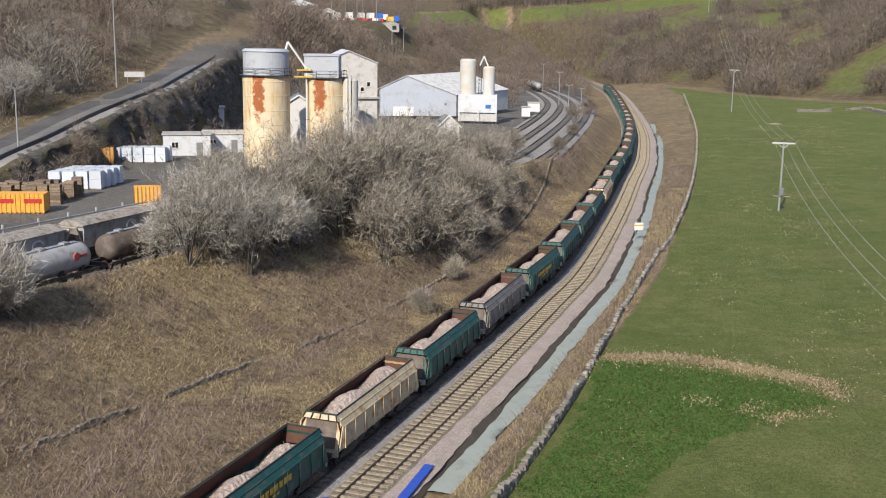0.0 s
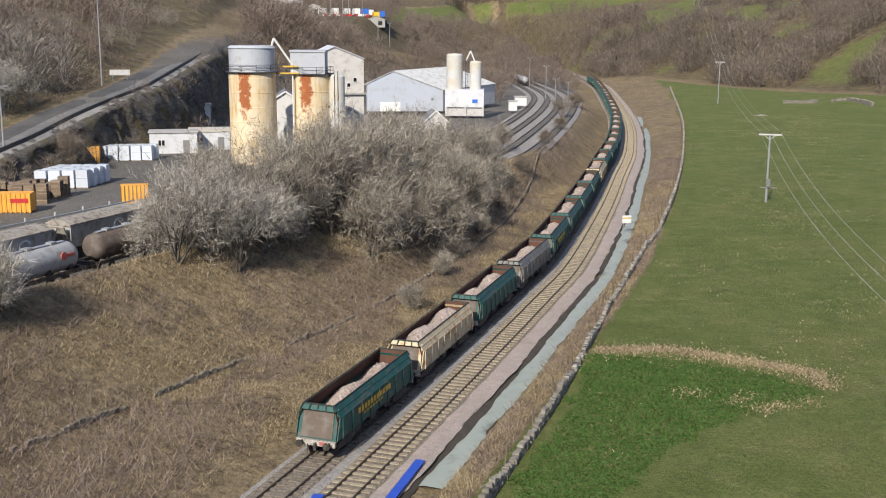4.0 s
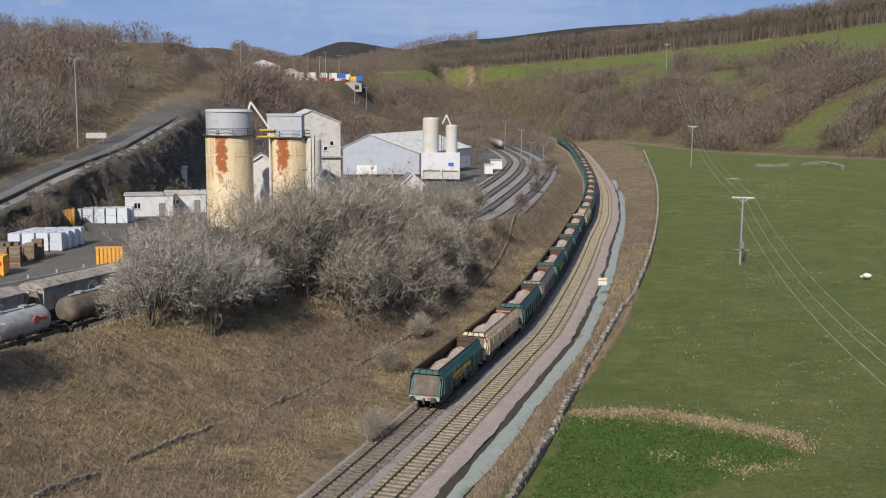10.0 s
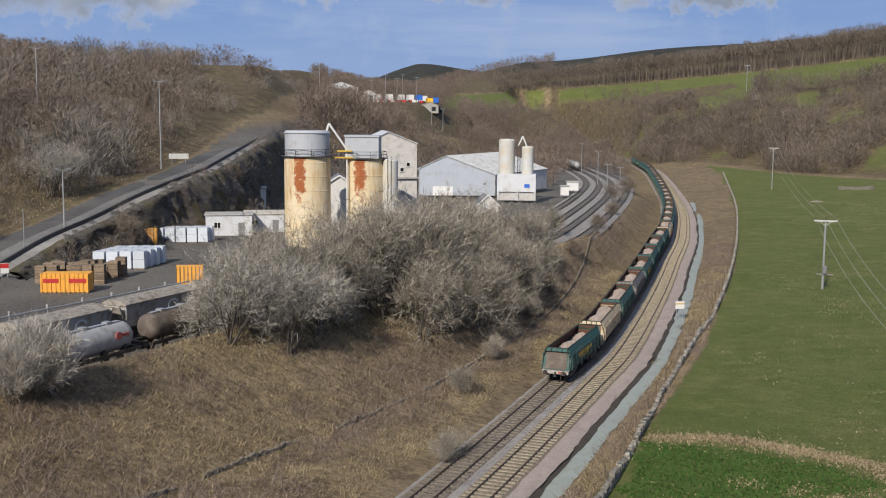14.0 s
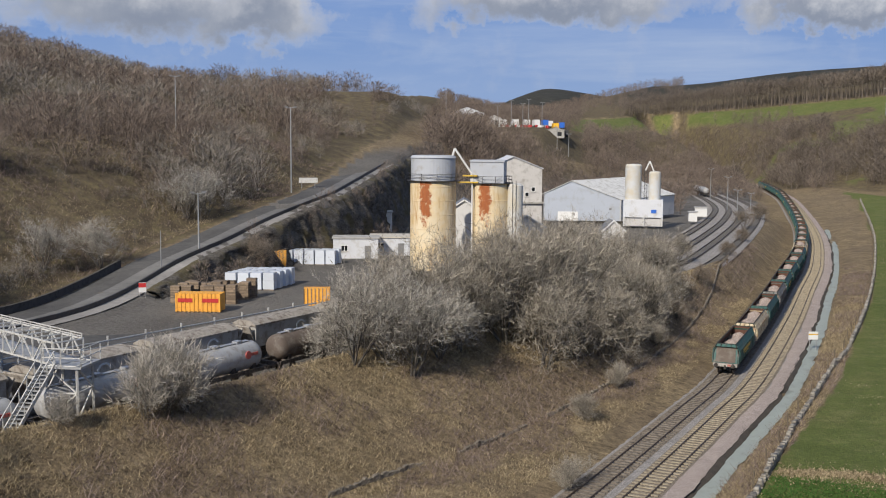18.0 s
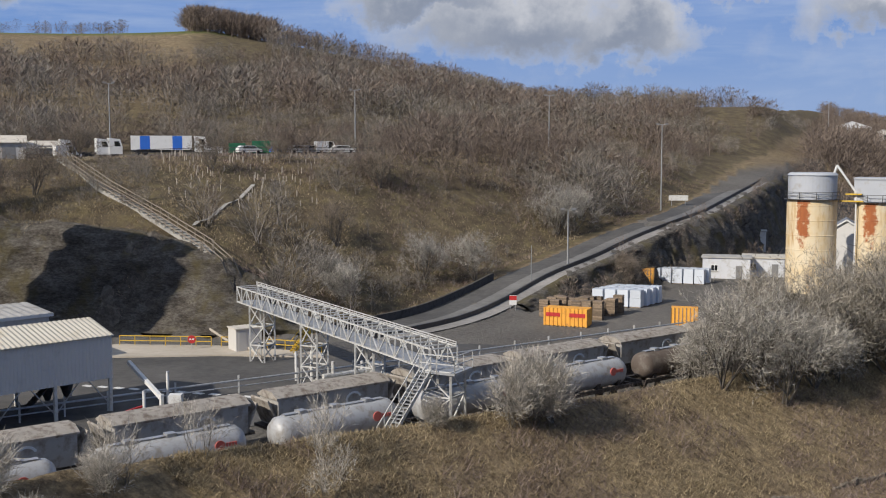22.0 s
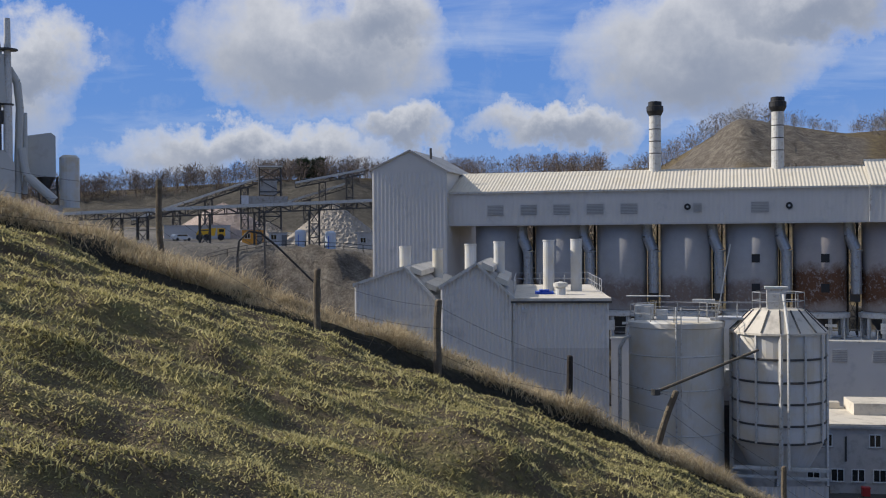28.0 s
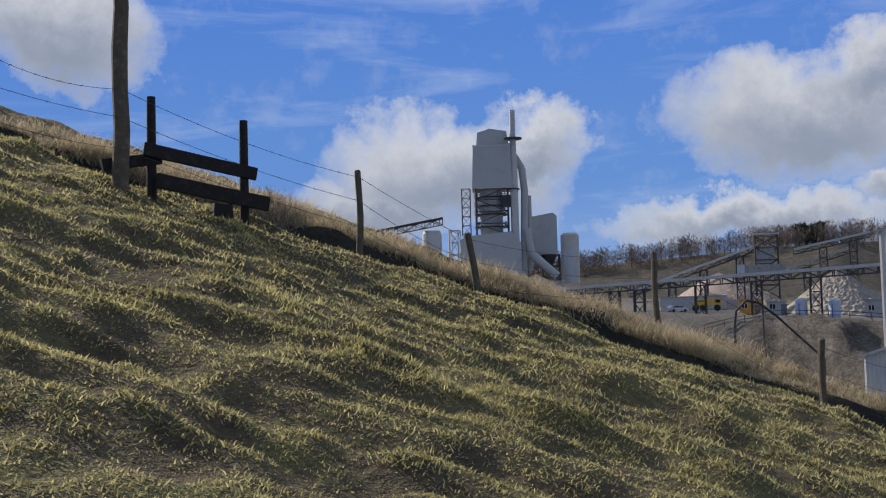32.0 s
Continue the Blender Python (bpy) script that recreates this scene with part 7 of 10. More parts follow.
START = int(np.argmin(np.hypot(EDGE[:, 0] + 66.5, EDGE[:, 1] - 104)))
RAMP = spline(EDGE[START:, :3][::2], 3.0)
for nm, o0, o1, mat, lab in (("ramp_road", -0.9, -4.4, "tarmac", "tarmac quarry road climbing the valley side"), ("ramp_lane", -4.4, -7.4, "dusty_tarmac", "dust-greyed lane of the climbing road"), ("ramp_verge", -7.4, -9.7, "dusty_lane", "pale dusty stone verge outside the barrier")):
    v, f = ribbon(RAMP, [(o0, 0.05), ((o0 + o1) / 2, 0.08), (o1, 0.05)])
    tagged(mesh_from(nm, v, f, mat), lab, "road", kind="structure")
for nm, o, h, w, mat, lab, n in (("retaining_wall", -0.5, 1.0, 0.35, "dark_wall", "low dark retaining wall beside the road", 12), ("crash_barrier", -7.5, 0.6, 0.25, "dark_steel", "dark crash barrier along the outer edge of the road", len(RAMP))):
    v, f = ribbon(RAMP[:n], [(o + w / 2, -0.4), (o + w / 2, h), (o - w / 2, h), (o - w / 2, -0.4)])
    tagged(mesh_from(nm, v, f, mat, smooth=False), lab, "wall", kind="structure")

ROW = np.array([[-71.6, -16.2], [-49.7, 35.4], [-28.5, 85.4], [-16.0, 115.0]])
SIDE = spline(ROW, 3.0)
for o in (0.0, 4.4):
    make_track(np.column_stack([lane(SIDE, o)[14:], np.full(len(SIDE) - 14, YARD + 0.25)]), "siding_track", "rusty siding track in grey dust", "old_sleeper", z=YARD + 0.25, spaced=1.0)


def disc_mark(bm, x, y, z, r, w=0.0):
    tube(bm, (x, y, z), (x, y - 0.012, z), r, n=20)


def make_tanker(kind):
    """A two-axle powder tank wagon with its front towards -y."""
    t = thing("tank_wagon", "dusty grey cement tank wagon with a red roundel" if kind else "dirty cream tank wagon with a blue roundel", "railway wagon", group="tank wagons in the siding")
    prof = [(0.25, -4.75), (0.8, -4.65), (1.08, -4.3), (1.12, -3.9), (1.12, 3.9), (1.08, 4.3), (0.8, 4.65), (0.25, 4.75)]
    turn_m = Matrix.Rotation(math.pi / 2, 4, "Y")
    bm = bmesh.new()
    lathe(bm, prof, 28)
    bmesh.ops.transform(bm, matrix=Matrix.Translation((0, 0, 2.25)) @ turn_m, verts=bm.verts)
    part("barrel", bm, "tank_grey" if kind else "hopper_end", t, smooth=True)
    one("walkway", "galvanised", t, lambda bm: [box(bm, -3.9, -0.22, 3.39, 3.9, 0.22, 3.44)] + [box(bm, x - 0.3, -0.3, 3.3, x + 0.3, 0.3, 3.55) for x in (-2.6, 0, 2.6)])
    one("solebar", "running_gear", t, lambda bm: [box(bm, -5.2, -1.1, 0.95, 5.2, -0.9, 1.25), box(bm, -5.2, 0.9, 0.95, 5.2, 1.1, 1.25), box(bm, -5.25, -1.15, 0.9, -5.0, 1.15, 1.25), box(bm, 5.0, -1.15, 0.9, 5.25, 1.15, 1.25)])
    for x in (-3.6, -1.2, 1.2, 3.6):
        one("saddle", "running_gear", t, lambda bm: box(bm, x - 0.2, -0.95, 1.2, x + 0.2, 0.95, 1.75))
    for x in (-3.1, 3.1):
        for s in (-0.76, 0.76):
            one("wheel", "running_gear", t, lambda bm: tube(bm, (x, s - 0.06, 0.48), (x, s + 0.06, 0.48), 0.48, n=16))
    for e in (-1, 1):
        for s in (-0.87, 0.87):
            one("buffer", "running_gear", t, lambda bm: [tube(bm, (e * 5.25, s, 1.05), (e * 5.7, s, 1.05), 0.1, n=8), tube(bm, (e * 5.7, s, 1.05), (e * 5.78, s, 1.05), 0.23, n=10)])
    one("roundel", "logo_red" if kind else "logo_blue", t, lambda bm: [tube(bm, (2.7, -1.06, 2.5), (2.7, -1.16, 2.5), 0.33, n=18)] + [box(bm, 3.1 + 0.2 * k, -1.14, 2.38, 3.24 + 0.2 * k, -1.06, 2.62) for k in range(4)], "faded painted roundel and bars")
    return t


def make_covered_hopper():
    t = thing("covered_hopper", "grey covered hopper wagon with a stained sheet roof", "railway wagon", group="covered wagons in the siding")
    one("body", "hopper_grey", t, lambda bm: prism(bm, [(-1.25, 1.1), (1.25, 1.1), (1.3, 3.1), (-1.3, 3.1)], -4.7, 4.7, Matrix(((0, 1, 0, 0), (1, 0, 0, 0), (0, 0, 1, 0), (0, 0, 0, 1)))))
    one("roof", "tarp", t, lambda bm: prism(bm, [(-1.36, 3.0), (-1.36, 3.14), (-0.6, 3.5), (0.6, 3.5), (1.36, 3.14), (1.36, 3.0)], -4.85, 4.85, Matrix(((0, 1, 0, 0), (1, 0, 0, 0), (0, 0, 1, 0), (0, 0, 0, 1)))))
    for e in (-1, 1):
        one("end_slope", "tarp", t, lambda bm: quads(bm, [(e * 4.72, -1.2, 1.2), (e * 4.72, 1.2, 1.2), (e * 5.5, 1.2, 3.0), (e * 5.5, -1.2, 3.0), (e * 4.70, -1.2, 1.5), (e * 4.70, 1.2, 1.5), (e * 5.4, 1.2, 3.1), (e * 5.4, -1.2, 3.1)], CUBE))
        for x in (-3.1,):
            one("wheelset", "running_gear", t, lambda bm: [tube(bm, (e * 3.1, s - 0.06, 0.48), (e * 3.1, s + 0.06, 0.48), 0.48, n=14) for s in (-0.76, 0.76)])
    one("solebar", "running_gear", t, lambda bm: box(bm, -5.3, -1.1, 0.9, 5.3, 1.1, 1.1))
    one("ring_mark", "white_wrap", t, lambda bm: [box(bm, 1.6 + 0.62 * math.cos(a) - 0.07, -1.34, 2.2 + 0.5 * math.sin(a) - 0.07, 1.6 + 0.62 * math.cos(a) + 0.07, -1.27, 2.2 + 0.5 * math.sin(a) + 0.07) for a in [0.5 + 5.2 * i / 26 for i in range(27)]], "pale painted ring")
    return t


heading = math.degrees(math.atan2(50, 21.2))
u = Vector((21.2, 50, 0)).normalized()
left_u = Vector((-u.y, u.x, 0))
grey_tank, cream_tank, cov = make_tanker(True), make_tanker(False), make_covered_hopper()
first = {}
for k in range(-2, 8):
    c = Vector((-49.7, 35.4, 0)) + u * (2.6 + 11.65 * k)
    kind = cream_tank if k == 5 else grey_tank
    m = pose(c.x, c.y, YARD + 0.25, 0, 0, heading)
    if kind not in first:
        kind.matrix_basis, first[kind] = m, 1
    else:
        copy_thing(kind, m)
    c = Vector((-53.4, 41.0, 0)) + u * (2.2 + 11.75 * k) + left_u * 0.9
    m = pose(c.x, c.y, YARD + 0.25, 0, 0, heading)
    if cov not in first:
        cov.matrix_basis, first[cov] = m, 1
    elif k < 7:
        copy_thing(cov, m)

# lineside pipe rail behind the sidings
pr = thing("pipe_rail", "long grey pipe rail on posts behind the sidings", "railing", kind="structure")
PIPE = [(-76, 37), (-69.1, 50.4), (-63, 62.3), (-52.6, 81.8), (-48, 90.3), (-40, 106), (-33, 120)]
for a, b in zip(PIPE, PIPE[1:]):
    one("pipe", "galvanised", pr, lambda bm: [tube(bm, (*a, YARD + 1.15), (*b, YARD + 1.15), 0.09, n=8), tube(bm, (*a, YARD + 0.65), (*b, YARD + 0.65), 0.06, n=8)])
    for k in range(4):
        c = Vector((*a, 0)).lerp(Vector((*b, 0)), k / 4)
        one("post", "pale_steel", pr, lambda bm: bar(bm, (c.x, c.y, YARD - 0.1), (c.x, c.y, YARD + 1.6), 0.14))


# ---- lattice footbridge over the sidings ----
def braced_tower(parent, x, y, z0, z1, w, bay, r):
    """Four legs with a strut and a diagonal in each bay of each side, every one a part."""
    c = [Vector((x + sx * w / 2, y + sy * w / 2, 0)) for sx, sy in ((-1, -1), (1, -1), (1, 1), (-1, 1))]
    n = max(1, round((z1 - z0) / bay))
    for i in range(4):
        a, b = c[i], c[(i + 1) % 4]
        one("trestle_leg", "pale_steel", parent, lambda bm: bar(bm, a + Vector((0, 0, z0)), a + Vector((0, 0, z1)), 2 * r))
        for k in range(n):
            za, zb = z0 + (z1 - z0) * k / n, z0 + (z1 - z0) * (k + 1) / n
            one("strut", "pale_steel", parent, lambda bm: bar(bm, a + Vector((0, 0, zb)), b + Vector((0, 0, zb)), 1.5 * r))
            one("diagonal", "pale_steel", parent, lambda bm: bar(bm, a + Vector((0, 0, za if k % 2 else zb)), b + Vector((0, 0, zb if k % 2 else za)), 1.3 * r))


def make_bridge():
    t = thing("lattice_bridge", "pale galvanised lattice bridge over the sidings with end stairs", "bridge")
    a, b = Vector((*bearing(38.2, 110), 10.0)), Vector((*bearing(27.9, 76), 9.6))
    d = (b - a).normalized()
    side = Vector((-d.y, d.x, 0))
    one("girder", "pale_steel", t, lambda bm: lattice(bm, a, b, 2.2, 1.5, 1.3, 0.055))
    one("deck", "galvanised", t, lambda bm: bar(bm, a, b, 1.9, 0.12))
    railing("handrail", [a + side * 1.0 + Vector((0, 0, 1.5)), b + side * 1.0 + Vector((0, 0, 1.5))], t, "pale_steel", 0.35, 1.3, 0.03)
    for f in (0.10, 0.42, 0.70):
        c = a.lerp(b, f)
        braced_tower(t, c.x, c.y, ground_at(c.x, c.y) - 0.2, c.z, 1.7, 1.7, 0.07)
    one("stair_landing", "galvanised", t, lambda bm: [box(bm, b.x - 1.3, b.y - 1.3, b.z - 0.15, b.x + 1.5, b.y + 1.5, b.z)])
    braced_tower(t, b.x, b.y, ground_at(b.x, b.y) - 0.3, b.z, 2.2, 1.8, 0.07)
    railing("landing_railing", [b + Vector((-1.3, -1.3, 0)), b + Vector((1.5, -1.3, 0)), b + Vector((1.5, 1.5, 0))], t, "pale_steel", 1.2, 1.0, 0.03)
    e = Vector((*bearing(31.2, 70.5), 0))
    e.z = ground_at(e.x, e.y)
    s = b + Vector((-0.9, -1.1, 0))
    for k in (-0.45, 0.45):
        w = (e - s).cross(Vector((0, 0, 1))).normalized() * k
        one("stair_string", "pale_steel", t, lambda bm: bar(bm, s + w, e + w, 0.08, 0.28))
        one("stair_handrail", "pale_steel", t, lambda bm: [bar(bm, s + w + Vector((0, 0, 1)), e + w + Vector((0, 0, 1)), 0.06)] + [bar(bm, s.lerp(e, i / 6) + w, s.lerp(e, i / 6) + w + Vector((0, 0, 1)), 0.05) for i in range(7)])
    for k in range(20):
        c = s.lerp(e, (k + 0.5) / 20)
        w = (e - s).cross(Vector((0, 0, 1))).normalized() * 0.45
        one("tread", "galvanised", t, lambda bm: bar(bm, c - w, c + w, 0.26, 0.04))
    return t


make_bridge()


plain("timber_rail", (0.24, 0.205, 0.16), 0.9, vary=0.3, scale=2.0)


def make_hill_steps():
    """Covered belt and steps climbing from the rock face to the lorry park."""
    t = thing("hillside_steps", "long flight of pale concrete steps with handrails up the hillside", "steps")
    pts = []
    for az, el in ((47.2, -0.55), (45.2, -2.1), (42.8, -3.6), (40.2, -5.35), (39.2, -6.3), (38.6, -7.9)):
        r = on_ground(az, el, 112.0, 215.0)
        x, y = bearing(az, r)
        pts.append(Vector((x, y, ground_at(x, y) + 0.3)))
    for i, (a, b) in enumerate(zip(pts, pts[1:])):
        last = i == len(pts) - 2
        one("flight", "dark_steel" if last else "concrete", t, lambda bm: bar(bm, a, b, 1.5, 0.4))
        d = (b - a).normalized()
        w = Vector((-d.y, d.x, 0)).normalized() * 0.85
        n = max(3, int((b - a).length / 1.1))
        if not last:
            one("treads", "pavement", t, lambda bm: [bar(bm, a.lerp(b, (k + 0.3) / n) - w * 0.8 + Vector((0, 0, 0.28)), a.lerp(b, (k + 0.3) / n) + w * 0.8 + Vector((0, 0, 0.28)), 0.55, 0.1) for k in range(n)])
        railing("handrail", [a + w + Vector((0, 0, 0.2)), b + w + Vector((0, 0, 0.2))], t, "dark_steel" if last else "timber_rail", 1.1, 2.0, 0.05)
        railing("handrail", [a - w + Vector((0, 0, 0.2)), b - w + Vector((0, 0, 0.2))], t, "dark_steel" if last else "timber_rail", 1.1, 2.0, 0.05)
    p = thing("hillside_path", "narrow worn path slanting across the hillside", "path", kind="structure")
    a, b = bearing(40.9, on_ground(40.9, -3.95, 112.0, 215.0)), bearing(37.8, on_ground(37.8, -1.85, 112.0, 215.0))
    line = np.array([(a[0] + (b[0] - a[0]) * i / 12, a[1] + (b[1] - a[1]) * i / 12) for i in range(13)])
    v, f = ribbon(np.column_stack([line, land(line[:, 0], line[:, 1])[0]]), [(0.3, 0.15), (-0.3, 0.15)])
    mesh_from("tread_way", v, f, "concrete", p)
    q = thing("water_pipe", "pale pipe snaking down the rock face", "pipe")
    line = [bearing(az, r) for az, r in ((41.6, 132), (40.4, 124), (39.3, 117), (38.2, 112), (37.5, 106))]
    line = [Vector((x, y, ground_at(x, y) + 0.4)) for x, y in line]
    for c, d in zip(line, line[1:]):
        one("pipe_length", "pavement", q, lambda bm: tube(bm, c, d, 0.14, n=8))


make_hill_steps()


def make_apron_things():
    k = thing("kiosk", "small pale grey steel kiosk on the apron", "hut", pose(-70.0, 88.3, YARD + 0.16, 0, 0, 60))
    one("cabin", "clad_grey", k, lambda bm: box(bm, -1.3, -1.1, 0, 1.3, 1.1, 2.2))
    one("roof", "pale_felt", k, lambda bm: box(bm, -1.4, -1.2, 2.2, 1.4, 1.2, 2.32))
    one("door", "clad_low", k, lambda bm: box(bm, -1.0, -1.13, 0.02, -0.2, -1.101, 2.0))
    s = thing("round_sign", "round red warning sign on a post", "sign", pose(-74.8, 85.8, YARD + 0.16, 0, 0, 40))
    one("post", "galvanised", s, lambda bm: bar(bm, (0, 0, 0), (0, 0, 1.2), 0.07))
    one("disc", "red_paint", s, lambda bm: tube(bm, (0, -0.06, 1.0), (0, -0.11, 1.0), 0.42, n=20))
    one("bars", "white_paint", s, lambda bm: [box(bm, -0.24, -0.125, 0.93, -0.04, -0.111, 1.1), box(bm, 0.04, -0.125, 0.93, 0.24, -0.111, 1.1)])
    for (x0, y0), (x1, y1) in (((-83, 84.0), (-74, 87.9)), ((-73, 88.3), (-71.8, 88.8)), ((-68, 89.5), (-61.8, 90.3))):
        r = thing("safety_railing", "yellow tubular safety railing along the apron", "railing")
        railing("rail_run", [(x0, y0, YARD + 0.16), (x1, y1, YARD + 0.16)], r, "yellow_paint", 1.0, 1.6, 0.04)
    st = thing("access_stair", "yellow steel access stair under the bridge", "stair", pose(-64.5, 89.0, YARD + 0.16, 0, 0, 60))
    one("stair_flight", "yellow_paint", st, lambda bm: [bar(bm, (0, s, 0), (2.2, s, 2.4), 0.08, 0.25) for s in (-0.45, 0.45)] + [bar(bm, (0, s, 1), (2.2, s, 3.4), 0.06) for s in (-0.45, 0.45)] + [box(bm, 0.2 * i, -0.45, 0.2 + 0.22 * i, 0.2 * i + 0.24, 0.45, 0.24 + 0.22 * i) for i in range(11)])
    # white gantry posts beside the crossing
    for x, y in ((-56.5, 78.5), (-55.6, 79.6), (-57.2, 60.2), (-60.6, 66.5)):
        p = thing("bollard_post", "white painted steel bollard post", "post", pose(x, y, YARD))
        one("post", "white_paint", p, lambda bm: tube(bm, (0, 0, 0), (0, 0, 2.6), 0.12, n=10))
        one("cap", "galvanised", p, lambda bm: lathe(bm, [(0.13, 2.6), (0.1, 2.68)], 10))
    b = thing("barrier_arm", "white lifting barrier with a control box", "barrier", pose(-58.8, 63.8, YARD, 0, 0, 30))
    one("arm", "white_paint", b, lambda bm: [bar(bm, (0, 0, 1.2), (-3.6, 4.5, 3.2), 0.3, 0.3), bar(bm, (0, 0, 0), (0, 0, 1.5), 0.25)])
    one("control_box", "white_paint", b, lambda bm: box(bm, 0.6, -0.4, 0, 1.6, 0.4, 1.5))
    one("red_arm", "red_paint", b, lambda bm: bar(bm, (-1.0, -1.2, 0.9), (-2.8, -2.4, 0.5), 0.16))
    pl = thing("pump_set", "grey pump and pipework on a low plinth", "pump", pose(-51.5, 80.0, YARD, 0, 0, 65))
    one("plinth", "concrete", pl, lambda bm: box(bm, -3.5, -1, 0, 3.5, 1, 0.6))
    one("pipework", "pale_steel", pl, lambda bm: [tube(bm, (-3, 0, 1.0), (3, 0, 1.0), 0.22, n=10), tube(bm, (-2, 0, 1.0), (-2, 0, 2.2), 0.15, n=8), tube(bm, (1, 0, 1.0), (1, 0, 1.9), 0.15, n=8), box(bm, 1.8, -0.5, 0.6, 3.0, 0.5, 1.6)])


make_apron_things()


# ---- stacks in the yard ----
def stack_of_boxes(x, y, turn):
    t = thing("crate_stack", "bright orange slatted crate with red panels on the yard", "crate", pose(x, y, YARD, 0, 0, turn))
    one("box", "crate_orange", t, lambda bm: box(bm, -2.6, -1.1, 0.15, 2.6, 1.1, 2.15))
    for k in range(11):
        one("rib", "crate_orange", t, lambda bm: box(bm, -2.6 + 0.5 * k, -1.18, 0.1, -2.42 + 0.5 * k, -1.101, 2.25))
    for x0, x1 in ((-2.3, -0.6), (0.5, 2.4)):
        one("red_panel", "red_paint", t, lambda bm: box(bm, x0, -1.2, 1.2, x1, -1.181, 1.65))
    one("skid", "pallet_wood", t, lambda bm: [box(bm, -2.5, s - 0.1, 0, 2.5, s + 0.1, 0.15) for s in (-0.9, 0, 0.9)])


def pallet_stacks():
    rnd = random.Random(3)
    proto = thing("pallet_stack", "stack of weathered wooden pallets", "pallets", group="pallet stacks in the yard")
    for k in range(14):
        one("pallet", "pallet_wood", proto, lambda bm: [box(bm, -0.6 + rnd.uniform(-0.03, 0.03), -0.5, 0.15 * k + 0.10, 0.6, 0.5, 0.15 * k + 0.135), box(bm, -0.6, -0.5, 0.15 * k, 0.6, -0.4, 0.15 * k + 0.10), box(bm, -0.6, -0.05, 0.15 * k, 0.6, 0.05, 0.15 * k + 0.10), box(bm, -0.6, 0.4, 0.15 * k, 0.6, 0.5, 0.15 * k + 0.10)])
    placed = False
    for i in range(6):
        for j in range(4):
            if rnd.random() < 0.15:
                continue
            m = pose(-51.5 + 1.35 * i + 0.2 * j, 124 + 1.9 * j + 0.1 * i, YARD, 0, 0, rnd.uniform(-6, 6)) @ Matrix.Diagonal((1, 1, rnd.uniform(0.75, 1.15), 1))
            if not placed:
                proto.matrix_basis, placed = m, True
            else:
                copy_thing(proto, m).matrix_basis = m
    wrap = thing("wrapped_pallet", "white shrink-wrapped pallet load", "pallet", group="wrapped pallets in the yard")
    one("load", "white_wrap", wrap, lambda bm: [box(bm, -0.75, -0.75, 0.12, 0.75, 0.75, 1.25), box(bm, -0.72, -0.72, 1.27, 0.72, 0.72, 2.3)])
    one("pallet", "pallet_wood", wrap, lambda bm: box(bm, -0.7, -0.7, 0, 0.7, 0.7, 0.12))
    placed = False
    for x0, y0, nx, ny in ((-48.8, 136, 4, 4), (-49.5, 164, 5, 2)):
        for i in range(nx):
            for j in range(ny):
                m = pose(x0 + 1.62 * i + 0.3 * j, y0 + 1.7 * j + 0.3 * i, YARD, 0, 0, rnd.uniform(-2, 2))
                if not placed:
                    wrap.matrix_basis, placed = m, True
                else:
                    copy_thing(wrap, m)
    for x, y, w in ((-50.5, 160, 3.4), (-33.5, 122, 3.0)):
        t = thing("crate_stack", "tall orange slatted crate stack", "crate", pose(x, y, YARD, 0, 0, 12))
        one("box", "crate_orange", t, lambda bm: box(bm, -w / 2, -0.9, 0, w / 2, 0.9, 2.6))
        for k in range(7):
            one("rib", "pallet_wood", t, lambda bm: box(bm, -w / 2 + k * w / 7, -0.96, 0, -w / 2 + 0.1 + k * w / 7, -0.901, 2.65))


stack_of_boxes(-46.4, 118.6, 6)
pallet_stacks()


def cabin(x, y, turn, w, d, h, name, label, mat="white_sheet", roof="grey_roof", doors=True, z=YARD):
    t = thing(name, label, "building", pose(x, y, z, 0, 0, turn))
    one("shell", mat, t, lambda bm: box(bm, -w / 2, -d / 2, 0, w / 2, d / 2, h))
    one("roof", roof, t, lambda bm: box(bm, -w / 2 - 0.2, -d / 2 - 0.2, h, w / 2 + 0.2, d / 2 + 0.2, h + 0.2))
    if doors:
        window_unit(t, -w / 4, -d / 2, 1.2, 1.1, 1.0)
        one("door", "louvre", t, lambda bm: box(bm, w / 5, -d / 2 - 0.05, 0.02, w / 5 + 1.0, -d / 2 - 0.002, 2.1))
    return t


cabin(*bearing(12.1, 228), 12, 5.5, 4.5, 4.2, "switch_house", "small weathered white switch house with a flat roof", "white_paint")
cabin(*bearing(13.3, 181), 12, 7.4, 4.2, 3.3, "site_cabin", "white portable site cabin", "white_sheet")
cabin(*bearing(11.5, 186), 12, 6.5, 6, 3.0, "site_cabin", "long white store with a pale roof", "white_sheet", "clad_roof")


def make_lamp(x, y, h, name="lamp_column", z=None, heads=2):
    z = ground_at(x, y) if z is None else z
    t = thing(name, "tall slim grey floodlight column", "street lamp", pose(x, y, z, 0, 0, math.degrees(math.atan2(y, x)) - 90), group="floodlight columns")
    one("column", "lamp_steel", t, lambda bm: tube(bm, (0, 0, -0.3), (0, 0, h), 0.14, 0.07, n=8))
    one("crossarm", "lamp_steel", t, lambda bm: box(bm, -0.9, -0.05, h - 0.05, 0.9, 0.05, h + 0.05))
    for s in ((-0.8, 0.8) if heads == 2 else (0.0,)):
        one("lamp_head", "louvre", t, lambda bm: prism(bm, [(s - 0.35, h + 0.05), (s + 0.35, h + 0.05), (s + 0.3, h + 0.28), (s - 0.3, h + 0.28)], -0.3, 0.3))


